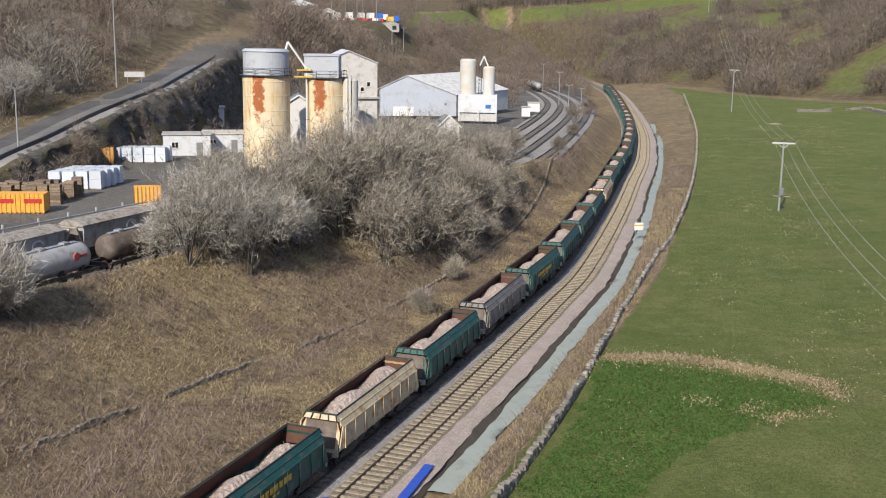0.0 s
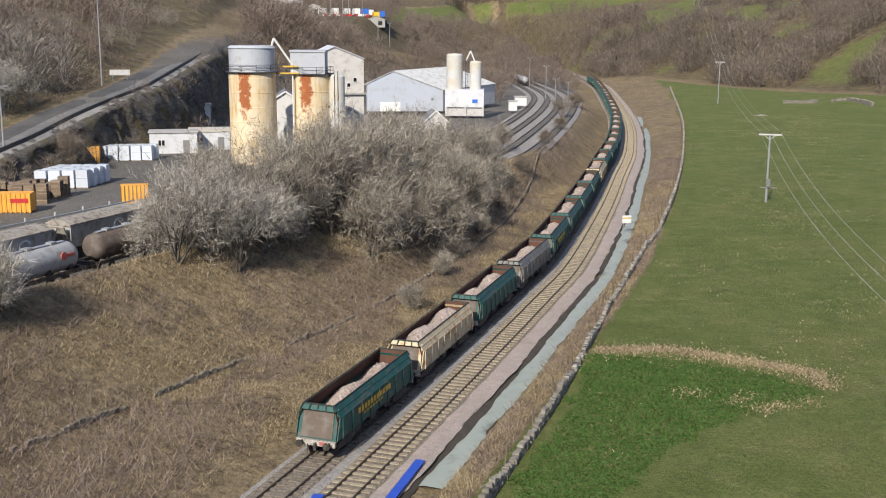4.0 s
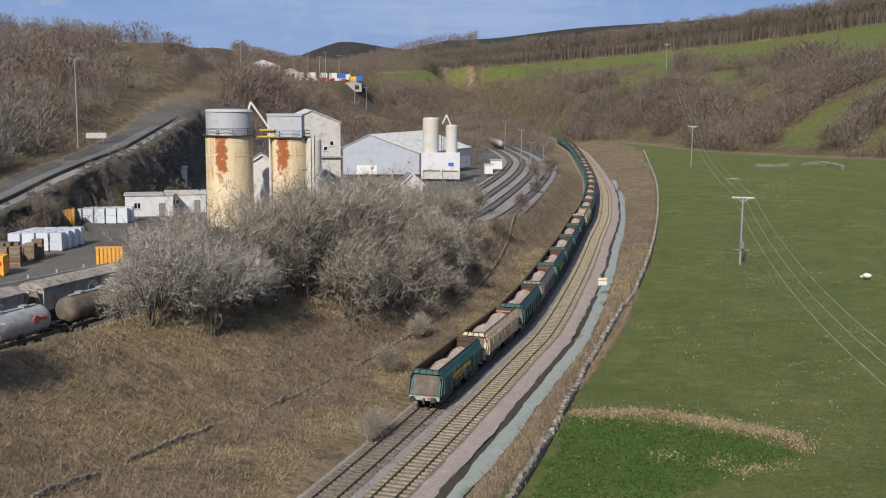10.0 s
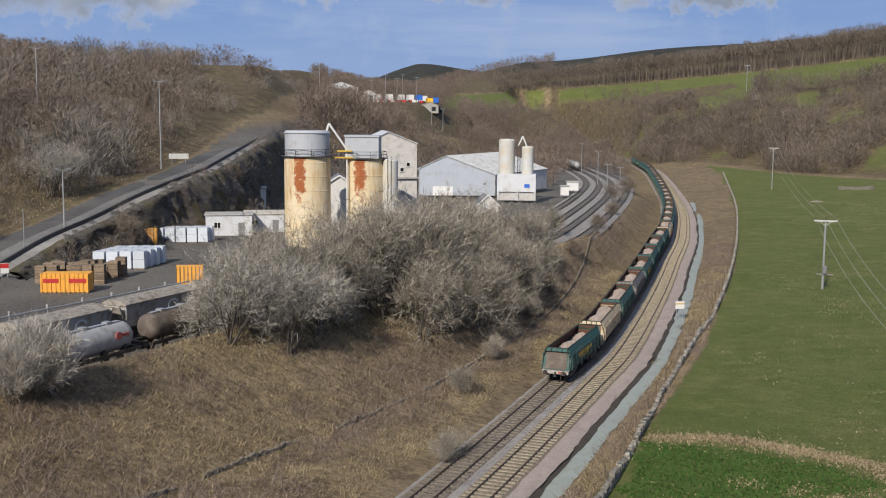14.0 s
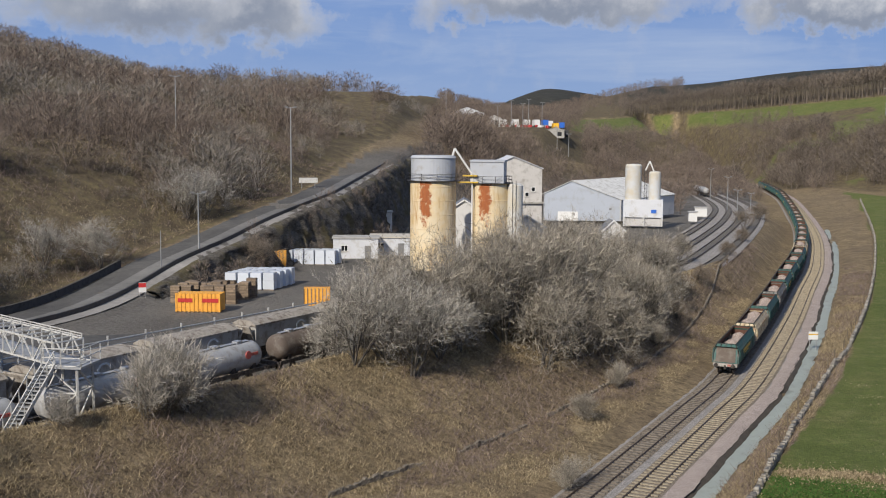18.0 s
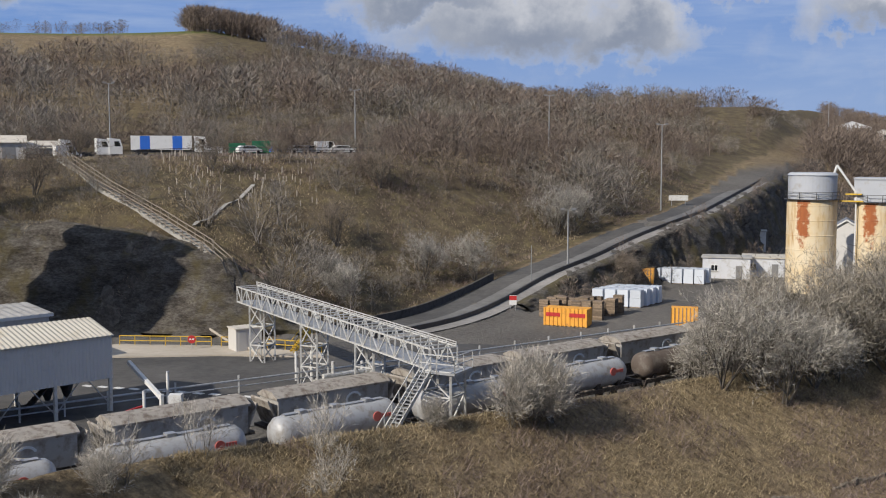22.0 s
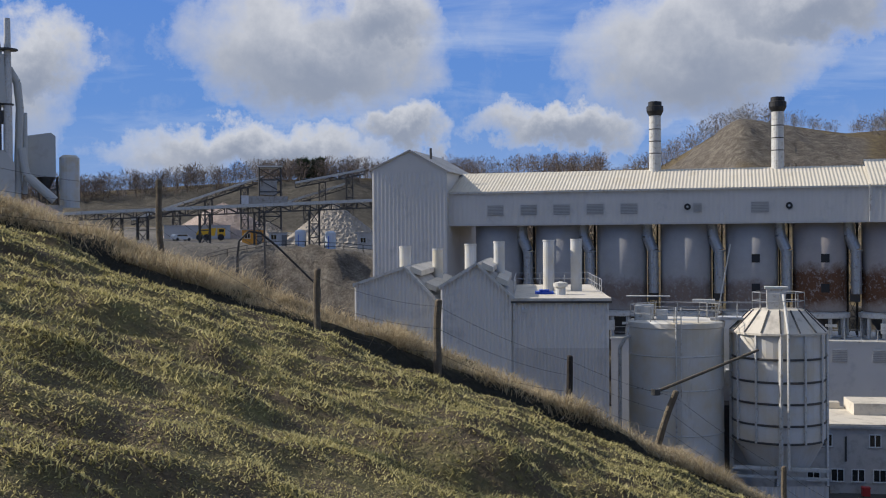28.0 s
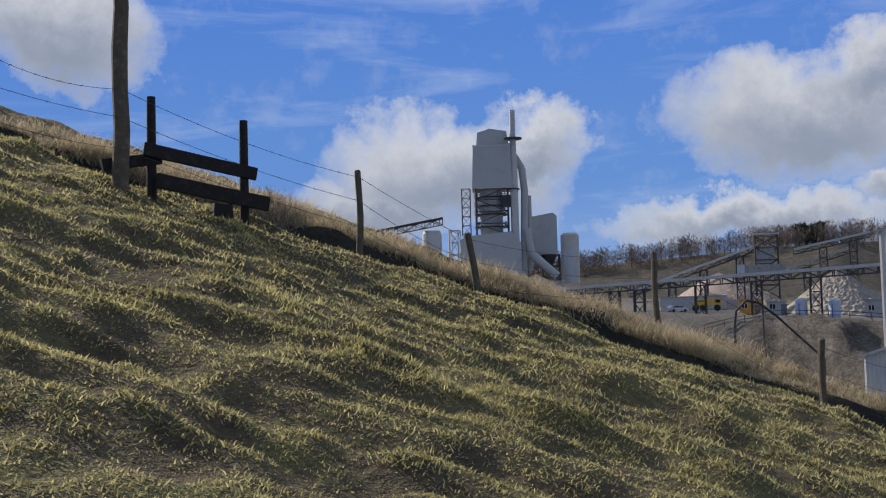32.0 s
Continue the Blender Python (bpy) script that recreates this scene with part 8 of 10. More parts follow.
for az, r, top in ((13.6, 250, -1.86), (21.4, 156, -3.12), (16.65, 205, 1.29), (22.43, 225, 2.8), (32.53, 214, 3.1), (44.85, 210, 3.33), (-5.9, 330, -2.1), (-6.4, 300, -2.75), (-7.05, 345, -2.9), (-5.05, 400, -1.7)):
    x, y = bearing(az, r)
    g = ground_at(x, y)
    make_lamp(x, y, EYE + r * math.tan(radians(top)) - g, z=g)
pp = thing("slim_pole", "slim bare grey pole beside the road", "pole", pose(*bearing(23.3, 148), YARD))
one("shaft", "lamp_steel", pp, lambda bm: tube(bm, (0, 0, 0), (0, 0, 7.6), 0.09, 0.05, n=8))
one("foot", "concrete", pp, lambda bm: lathe(bm, [(0.3, 0), (0.25, 0.25)], 10))


def make_board(x, y, z, w, h, up, mat, label, turn):
    t = thing("notice_board", label, "sign", pose(x, y, z, 0, 0, turn))
    one("panel", mat, t, lambda bm: box(bm, -w / 2, -0.04, up, w / 2, 0, up + h))
    for s in (-0.35, 0.35):
        one("post", "galvanised", t, lambda bm: bar(bm, (s * w, 0.04, -0.2), (s * w, 0.04, up + h), 0.07))
    return t


x, y = bearing(15.77, 212)
make_board(x, y, ground_at(x, y), 3.6, 1.0, 1.0, "pale_steel", "long pale notice board on two posts beside the road", 16)
x, y = bearing(24.25, 136)
bd = make_board(x, y, ground_at(x, y), 0.9, 1.2, 0.5, "white_paint", "small red and white road sign", 24)
one("red_band", "red_paint", bd, lambda bm: box(bm, -0.45, -0.05, 1.1, 0.45, -0.041, 1.66))


# ---- rust-stained silos, mill and white shed ----
plain("silo_cap", (0.40, 0.42, 0.45), 0.55, vary=0.1, scale=0.5, dirt=(0.33, 0.32, 0.30), amount=0.3)
plain("shed_front", (0.40, 0.435, 0.49), 0.6, vary=0.08, scale=0.3, dirt=(0.33, 0.34, 0.35), amount=0.3)
plain("weathered_roof", (0.60, 0.60, 0.58), 0.75, vary=0.16, scale=0.5, dirt=(0.40, 0.39, 0.36), amount=0.45)
def make_cement_works():
    for az, r, rad, body, top, cap in ((9.25, 166, 3.47, 18.0, 21.4, "round"), (6.22, 168, 2.92, 17.6, 20.8, "box")):
        t = thing("storage_silo", "tall cream silo streaked with orange rust, pale cap on top", "silo", pose(*bearing(az, r), YARD))
        one("shell", "cream_silo", t, lambda bm: lathe(bm, [(rad, 0), (rad, body - YARD)], 44))
        for k in range(6):
            one("hoop", "cream_silo", t, lambda bm: lathe(bm, [(rad + 0.005, 2 + 2.1 * k), (rad + 0.05, 2.04 + 2.1 * k), (rad + 0.005, 2.12 + 2.1 * k)], 44, caps=False))
        if cap == "round":
            one("cap", "silo_cap", t, lambda bm: lathe(bm, [(rad - 0.1, body - YARD), (rad - 0.1, top - YARD), (rad + 0.05, top - YARD), (rad - 0.3, top - YARD + 0.35)], 44))
        else:
            one("cap", "silo_cap", t, lambda bm: [box(bm, -rad, -rad * 0.8, body - YARD, rad * 0.75, rad * 0.8, top - YARD), box(bm, -rad - 0.1, -rad * 0.85, top - YARD, rad * 0.8, rad * 0.85, top - YARD + 0.25)])
        railing("ring_railing", [((rad + 0.3) * math.cos(a), (rad + 0.3) * math.sin(a), body - YARD) for a in [2 * math.pi * i / 10 for i in range(11)]], t, "dark_steel", 1.0, 2.0, 0.03)
        one("ring_walk", "dark_steel", t, lambda bm: lathe(bm, [(rad - 0.05, body - YARD - 0.1), (rad + 0.45, body - YARD - 0.1), (rad + 0.45, body - YARD), (rad - 0.05, body - YARD)], 32))
    x, y = bearing(4.95, 167)
    t = thing("storage_silo", "slim pale slurry silo beside the rusty pair", "silo", pose(x, y, YARD))
    one("shell", "white_silo", t, lambda bm: lathe(bm, [(1.2, 0), (1.2, 12.7), (0.9, 13.0)], 28))
    one("ladder", "dark_steel", t, lambda bm: [bar(bm, (s, -1.3, 0), (s, -1.3, 13.5), 0.06) for s in (-0.25, 0.25)])
    p = thing("transfer_pipe", "bent white filling pipes over the silo tops", "pipe")
    a, b = Vector((*bearing(8.4, 166), 20.2)), Vector((*bearing(7.2, 166), 18.9))
    one("pipe_bend", "white_paint", p, lambda bm: [tube(bm, a, a + Vector((0.8, 0, 2.6)), 0.16, n=8), tube(bm, a + Vector((0.8, 0, 2.6)), b, 0.16, n=8), tube(bm, b, b - Vector((0, 0, 14)), 0.12, n=8)])
    one("cross_walk", "yellow_paint", p, lambda bm: [box(bm, b.x - 2.2, b.y - 0.5, 17.6, b.x + 1.0, b.y + 0.5, 17.8), box(bm, b.x - 1.4, b.y - 0.55, 18.6, b.x + 0.8, b.y + 0.55, 18.8)])
    # mill
    t = thing("mill_building", "tall grey mill with a white sheet roof", "industrial building", pose(*bearing(4.95, 192), YARD, 0, 0, 12))
    w, d, h = 9.5, 10, 14.6
    one("body", "render_wall", t, lambda bm: box(bm, -w / 2, 0, 0, w / 2, d, h))
    one("roof", "white_sheet", t, lambda bm: [roof_sheet(bm, (w / 2 + 0.2, -0.3, h), (w / 2 + 0.2, d, h), (-0.3, d, h + 2.1), (-0.3, -0.3, h + 2.1)), roof_sheet(bm, (-w / 2 - 0.2, d, h), (-w / 2 - 0.2, -0.3, h), (-0.3, -0.3, h + 2.1), (-0.3, d, h + 2.1))])
    one("gable", "render_wall", t, lambda bm: prism(bm, [(-w / 2, h), (w / 2, h), (-0.3, h + 2.0)], 0, 0.2))
    for k in range(3):
        window_unit(t, 1.0 + 1.1 * k, 0, 10.5 - 0.9 * (k % 2), 0.7, 0.8, panes=1)
    one("ledge", "concrete", t, lambda bm: box(bm, -w / 2 - 0.3, -0.5, 8.4, w / 2 + 0.3, -0.002, 8.7))
    for az, r, w, d, h, tn in ((4.35, 182, 6.5, 9, 5.0, 20), (7.6, 182, 6, 9, 7.5, 8), (-0.2, 200, 4, 5, 3.0, 10)):
        t = thing("gabled_store", "small grey store with a slate-grey gable roof", "building", pose(*bearing(az, r), YARD, 0, 0, tn))
        one("shell", "clad_blue", t, lambda bm: prism(bm, [(-w / 2, 0), (w / 2, 0), (w / 2, h), (0, h + 1.9), (-w / 2, h)], 0, d))
        one("roof", "slate_roof", t, lambda bm: [roof_sheet(bm, (w / 2 + 0.3, -0.3, h - 0.1), (w / 2 + 0.3, d, h - 0.1), (0, d, h + 2.05), (0, -0.3, h + 2.05)), roof_sheet(bm, (-w / 2 - 0.3, d, h - 0.1), (-w / 2 - 0.3, -0.3, h - 0.1), (0, -0.3, h + 2.05), (0, d, h + 2.05))])
        one("bargeboard", "white_paint", t, lambda bm: [bar(bm, (-w / 2 - 0.3, -0.32, h - 0.1), (0, -0.32, h + 2.05), 0.06, 0.25), bar(bm, (0, -0.32, h + 2.05), (w / 2 + 0.3, -0.32, h - 0.1), 0.06, 0.25)])
    # white shed
    a, b = Vector((*bearing(3.45, 262), 0)), Vector((*bearing(-0.47, 262), 0))
    turn_s = math.degrees(math.atan2(b.y - a.y, b.x - a.x))
    t = thing("storage_shed", "large white sheet-clad storage shed with a wide pitched roof", "warehouse", pose(a.x, a.y, YARD, 0, 0, turn_s + 4))
    w, d, h = 18.5, 32.0, 6.4
    sk = 0.52     # the ridge runs back to the right
    back = Vector((d * sk, d * 0.85, 0))
    def pt(x, k, z):
        return Vector((x, 0, z)) + back * k
    one("front_wall", "shed_front", t, lambda bm: prism(bm, [(0, 0), (w, 0), (w, h - 1.2), (w * 0.36, h + 3.0), (0, h)], 0, 0.25))
    one("side_wall", "clad_blue", t, lambda bm: quads(bm, [pt(w, 0, 0), pt(w, 1, 0), pt(w - 0.3, 1, 0), pt(w - 0.3, 0, 0), pt(w, 0, h - 1.2), pt(w, 1, h - 1.2), pt(w - 0.3, 1, h - 1.2), pt(w - 0.3, 0, h - 1.2)], CUBE))
    one("far_wall", "white_sheet", t, lambda bm: quads(bm, [pt(0, 0, 0), pt(0, 1, 0), pt(0.3, 1, 0), pt(0.3, 0, 0), pt(0, 0, h), pt(0, 1, h), pt(0.3, 1, h), pt(0.3, 0, h)], CUBE))
    one("roof_slope", "weathered_roof", t, lambda bm: roof_sheet(bm, pt(w + 0.3, -0.01, h - 1.3), pt(w + 0.3, 1.01, h - 1.3), pt(w * 0.36, 1.01, h + 3.2), pt(w * 0.36, -0.01, h + 3.2), 0.12, 1.0))
    one("roof_slope", "weathered_roof", t, lambda bm: roof_sheet(bm, pt(-0.3, 1.01, h), pt(-0.3, -0.01, h), pt(w * 0.36, -0.01, h + 3.2), pt(w * 0.36, 1.01, h + 3.2), 0.12, 1.0))
    one("side_door", "frame_white", t, lambda bm: box(bm, 3.4, -0.06, 0, 8.2, -0.002, 2.2))
    one("wall_vent", "louvre", t, lambda bm: box(bm, 15.6, -0.05, 2.6, 16.2, -0.002, 3.1))
    # two tanks on a raised bin
    t = thing("tank_bin", "white bin house carrying two upright tanks", "silo", pose(*bearing(-1.75, 252), YARD, 0, 0, -4))
    one("bin_house", "white_sheet", t, lambda bm: box(bm, -4.6, -2.5, 2.0, 4.2, 2.5, 6.0))
    for x in (-4.4, 0, 4.0):
        for y in (-2.3, 2.3):
            one("leg", "pale_steel", t, lambda bm: box(bm, x - 0.2, y - 0.2, 0, x + 0.2, y + 0.2, 2.0))
    one("base_wall", "clad_low", t, lambda bm: box(bm, -4.15, -2.05, 0, 3.75, 2.05, 1.99))
    one("blue_panel", "blue_paint", t, lambda bm: box(bm, 1.6, -2.56, 3.0, 2.8, -2.501, 3.8))
    for x, rad, z1 in ((-2.6, 1.85, 13.6), (2.2, 1.35, 12.0)):
        one("tank", "white_silo", t, lambda bm: lathe(bm, [(rad, 6.0), (rad, z1), (rad - 0.3, z1 + 0.3), (0.2, z1 + 0.4)], 28, (x, 0, 0)), smooth=False)
    one("vent_bend", "white_paint", t, lambda bm: [tube(bm, (0.0, 0, 12.4), (1.0, 0, 14.6), 0.16, n=8), tube(bm, (1.0, 0, 14.6), (2.0, 0, 12.2), 0.16, n=8)])
    one("ladder_cage", "dark_steel", t, lambda bm: mast_frame(bm, 0.2, -0.5, 6, 12.6, 0.6, 0.8, 0.03))
    for az, r, w in ((-4.6, 285, 3.0), (-4.2, 268, 2.0)):
        cabin(*bearing(az, r), 0, w, 2.2, 2.2, "plant_cabin", "small pale plant cabin by the loading tracks", "white_paint", doors=False)


make_cement_works()

# far sidings
BED = np.column_stack([SIDING[4:], np.interp(SIDING[4:, 1], [200, 300, 420, 520], [YARD, 3.4, 1.6, 1.0])])
v, f = ribbon(BED, [(9.5, 0.05), (9, 0.2), (-5.6, 0.2), (-6.2, 0.0)])
tagged(mesh_from("siding_bed", v, f, "ballast"), "pale stone bed of the loading sidings", "ballast", kind="structure")
for o in (7.4, 3.6, 0.0, -4.2):
    l3 = lane(BED[:, :2], o)
    t = thing("siding_track", "dark oily siding track curving through the loading yard", "railway track", kind="structure")
    v, f = ribbon(np.column_stack([l3, BED[:, 2]]), [(1.0, 0.21), (0.5, 0.24), (-0.5, 0.24), (-1.0, 0.21)])
    mesh_from("track_bed", v, f, "dark_ballast", t)
    for side in (0.72, -0.72):
        v, f = ribbon(np.column_stack([l3, BED[:, 2]]), [(side + 0.05, 0.22), (side + 0.04, 0.42), (side - 0.04, 0.42), (side - 0.05, 0.22)])
        mesh_from("rail", v, f, "rail_steel", t, smooth=False)
w = copy_thing(grey_tank, pose(*lane(SIDING, 5.4)[-22, :2], 1.9, 0, 0, 95))
w = copy_thing(grey_tank, pose(*lane(SIDING, 5.4)[-16, :2], 1.7, 0, 0, 95))
w = copy_thing(grey_tank, pose(*lane(SIDING, 5.4)[-10, :2], 1.5, 0, 0, 95))

# ---- drain, walls and field ----
v, f = ribbon(np.column_stack([MIDDLE[NEAR + 11:250, :2], np.zeros(250 - NEAR - 11)]), [(-4.85, -0.53), (-5.15, -0.47), (-5.9, -0.46), (-6.25, -0.50)], 0.5)
tagged(mesh_from("drain_silt", v, f, "silt"), "strip of pale grey-green silty water in the lineside drain", "drain", kind="structure")
v, f = ribbon(np.column_stack([MIDDLE[NEAR:250, :2], np.zeros(250 - NEAR)]), [(-4.35, -0.17), (-4.65, -0.3), (-5.0, -0.56)], 0.45)
tagged(mesh_from("drain_bank", v, f, "soil"), "dark crumbling earth edge of the drain", "soil", kind="structure")


def stone_material():
    m, nt, b, pos = coat("wall_stone", 0.95, spec=0.2)
    rnd = nt.nodes.new("ShaderNodeObjectInfo").outputs["Random"]
    isl = nt.nodes.new("ShaderNodeNewGeometry").outputs["Random Per Island"]
    f = maths(nt, "MULTIPLY_ADD", noise_tex(nt, pos, 3.0, 5, 0.7), 0.6, maths(nt, "MULTIPLY_ADD", rnd, 0.2, maths(nt, "MULTIPLY", isl, 0.2)))
    nt.links.new(ramp(nt, f, [(0.25, (0.10, 0.09, 0.075)), (0.55, (0.23, 0.21, 0.178)), (0.8, (0.40, 0.38, 0.335))]), b.inputs["Base Color"])
    bump(nt, b, noise_tex(nt, pos, 9, 4), 0.5, 0.05)


stone_material()
plain("mossy_stone", (0.20, 0.175, 0.14), 0.95, vary=0.5, scale=3.0, dirt=(0.11, 0.09, 0.065), amount=0.6, bumps=0.5, rnd=0.3)


def dry_wall(name, label, line, high, wide, singles, seed, gap=0.0, mat="wall_stone"):
    """A dry-stone wall: rough blocks in courses; the first ones are pieces of their own."""
    rnd = random.Random(seed)
    t = thing(name, label, "wall", kind="structure")
    forms = []
    for k in range(4):
        bm = cbox(0, 0, 0, 1, 1, 1)
        for vv in bm.verts:
            vv.co += Vector((rnd.uniform(-0.12, 0.12), rnd.uniform(-0.12, 0.12), rnd.uniform(-0.14, 0.14)))
        forms.append(bm)
    meshes = []
    for bm in forms:
        me = bpy.data.meshes.new("stone")
        bm.to_mesh(me)
        me.materials.append(MATS[mat])
        meshes.append(me)
    base = [np.array([tuple(vv.co) for vv in bm.verts]) for bm in forms]
    vs, fs, n, made = [], [], 0, 0
    z = land(line[:, 0], line[:, 1])[0]
    for i in range(len(line) - 1):
        a, b = line[i], line[i + 1]
        d = math.hypot(b[0] - a[0], b[1] - a[1])
        turn_w = math.degrees(math.atan2(b[1] - a[1], b[0] - a[0]))
        at = 0.0
        while at < d:
            ln = rnd.uniform(0.22, 0.5)
            fr = at / d
            hh = 0.0
            if soft_noise(np.array([a[0] + fr * 3]), np.array([a[1]]), 6.0, seed)[0] < gap:
                at += ln
                continue
            lift = 0.35 + 0.9 * soft_noise(np.array([a[0] + (b[0] - a[0]) * fr]), np.array([a[1] + (b[1] - a[1]) * fr]), 2.4, seed + 3)[0]
            while hh < high * lift * rnd.uniform(0.8, 1.05):
                th = rnd.uniform(0.13, 0.24)
                m = pose(a[0] + (b[0] - a[0]) * fr, a[1] + (b[1] - a[1]) * fr, z[i] + (z[i + 1] - z[i]) * fr + hh + th / 2 - 0.1, rnd.uniform(-8, 8), rnd.uniform(-8, 8), turn_w + rnd.uniform(-12, 12)) @ Matrix.Diagonal((ln * 1.05, wide * rnd.uniform(0.8, 1.1), th * 1.08, 1))
                k = rnd.randrange(4)
                if made < singles:
                    ob = new("stone", meshes[k])
                    ob.parent = t
                    ob.matrix_basis = m
                    made += 1
                else:
                    mm = np.array(m)
                    vs.append(base[k] @ mm[:3, :3].T + mm[:3, 3])
                    fs.append(np.array(CUBE) + n)
                    n += 8
                hh += th
            at += ln
    for bm in forms:
        bm.free()
    if vs:
        tagged(fast_mesh("stones", np.concatenate(vs), np.concatenate(fs), mat, t), kind="stuff")
    return t


FIELD_WALL = spline([(-4.2, 30), (2.0, 50), (8.3, 68.4), (12.9, 83.7), (15.9, 94.1), (19.3, 104.9), (23.6, 118.4), (28.2, 131.9), (38.8, 170.2), (52.6, 227.2), (67.8, 297.6), (93.0, 429.4)], 1.5)
dry_wall("field_wall", "tumbledown grey dry-stone wall along the field edge", FIELD_WALL[12:], 0.8, 0.36, 300, 4, 0.16)
RAIL_WALL = spline([(-27, 50), (-16.8, 70.0), (-13.1, 76.8), (-8.9, 83.4), (-3.1, 96.2), (4.3, 116.5), (11.2, 142.5), (20.3, 190.7)], 1.5)
dry_wall("bank_wall", "low broken dry-stone wall overgrown with brambles", RAIL_WALL, 0.34, 0.26, 200, 6, 0.22, "mossy_stone")
dry_wall("far_wall", "ruined grey dry-stone wall at the foot of the wood", spline([(108.0, 336.2), (116.2, 334.6), (128.2, 338.7), (127.7, 316.7)], 3.0), 1.3, 0.9, 40, 8, 0.25)
rnd = random.Random(9)
for i in range(14, len(FIELD_WALL) - 60, 4):
    x, y = FIELD_WALL[i, :2] + np.array([-0.5, 0.1])
    p = thing("fence_post", "weathered leaning timber fence post by the wall", "post", pose(x, y, ground_at(x, y) - 0.2, rnd.uniform(-7, 7), rnd.uniform(-7, 7)), group="posts along the field wall")
    one("stake", "timber_post", p, lambda bm: tube(bm, (0, 0, 0), (0, 0, 1.55), 0.075, 0.06, n=6))


def pasture_patches():
    """Tufts of dead grass along the old boundary and scattered over the field."""
    rng = np.random.default_rng(31)
    xs, ys = [], []
    for a, b, n in (((12.6, 80.2), (18.0, 80.0), 2600), ((18.0, 80.0), (22.7, 76.8), 2600), ((22.7, 76.8), (27.2, 73.0), 2600), ((27.2, 73.0), (26.6, 70.0), 700), ((25.0, 67.6), (20.4, 65.8), 500), ((16.5, 70), (18.5, 69.5), 200), ((19.5, 67.5), (21.5, 69), 300)):
        t = rng.uniform(0, 1, n)
        xs.append(a[0] + (b[0] - a[0]) * t + rng.normal(0, 0.8, n) * rng.uniform(0.2, 1, n))
        ys.append(a[1] + (b[1] - a[1]) * t + rng.normal(0, 0.55, n))
    t = rng.uniform(0, 1, 1500)
    xs.append(np.interp(t, [0, 0.35, 0.7, 1], [12.6, 18.0, 22.7, 27.2]) + rng.normal(0, 1.6, 1500))
    ys.append(np.interp(t, [0, 0.35, 0.7, 1], [79.4, 79.2, 76.0, 72.2]) + rng.normal(0, 1.6, 1500))
    n = 60000
    x, y = rng.uniform(10, 110, n), rng.uniform(55, 300, n)
    q, _ = beside(COARSE, x, y)
    near_wall = np.interp(y, [60, 132, 170, 227, 297], [8.8, 10, 11.5, 12.7, 16])
    keep = (-q > near_wall + 0.6) & (soft_noise(x, y, 9.0, 41) + 0.6 * soft_noise(x, y, 2.2, 42) > 1.0)
    xs.append(x[keep])
    ys.append(y[keep])
    x, y = np.concatenate(xs), np.concatenate(ys)
    v, f = blades(rng, x, y, land(x, y)[0] - 0.02, rng.uniform(0.10, 0.26, len(x)), np.full(len(x), 0.085), 1.25, 0.6)
    tagged(fast_mesh("pasture_tufts", v, f, "bank_grass"), "tufts of pale dead grass along an old field boundary", "grass", kind="stuff")


pasture_patches()
twig_material("fresh_blades", (0.045, 0.10, 0.022), (0.085, 0.155, 0.042), 0.5, 0.3)


def lush_plot():
    """Denser, greener sward inside the old boundary, thinning out raggedly at its edge."""
    rng = np.random.default_rng(33)
    n = 110000
    x, y = rng.uniform(4, 28, n), rng.uniform(48, 83, n)
    edge_x = np.interp(y, [55, 63, 70, 77.8, 82], [4.5, 7.9, 9.4, 11.8, 13.5])
    edge_y = np.interp(x, [10, 11.8, 16.5, 20.8, 24.1, 25.8, 28], [78.6, 78.4, 78.0, 75.1, 72.5, 70.0, 66])
    low = np.interp(x, [8, 10.4, 12.5, 16.7, 20, 24, 25.8], [50, 54.1, 57.3, 63.1, 66.2, 67.4, 70.0])
    inside = np.minimum(np.minimum(x - edge_x, edge_y - y), (y - low) * 0.6)
    keep = inside + 1.5 * (soft_noise(x, y, 1.6, 44) - 0.5) + rng.uniform(-0.3, 0.3, n) > 0
    x, y = x[keep], y[keep]
    v, f = blades(rng, x, y, land(x, y)[0] - 0.02, rng.uniform(0.08, 0.2, len(x)), np.full(len(x), 0.13), 1.35, 0.5)
    tagged(fast_mesh("lush_grass", v, f, "fresh_blades"), "plot of lusher green grass inside the old boundary", "grass", kind="stuff")


lush_plot()


# ---- power line ----
def strand_tube(bm, pts, r, n=4):
    """One continuous thin tube through a row of points."""
    rings = []
    for i, p in enumerate(pts):
        d = (pts[min(i + 1, len(pts) - 1)] - pts[max(i - 1, 0)]).normalized()
        a = d.cross(Vector((0, 0, 1))).normalized()
        b = d.cross(a)
        rings.append([bm.verts.new(p + r * (math.cos(6.283 * k / n) * a + math.sin(6.283 * k / n) * b)) for k in range(n)])
    for p, q in zip(rings, rings[1:]):
        for k in range(n):
            bm.faces.new((p[k], p[(k + 1) % n], q[(k + 1) % n], q[k]))


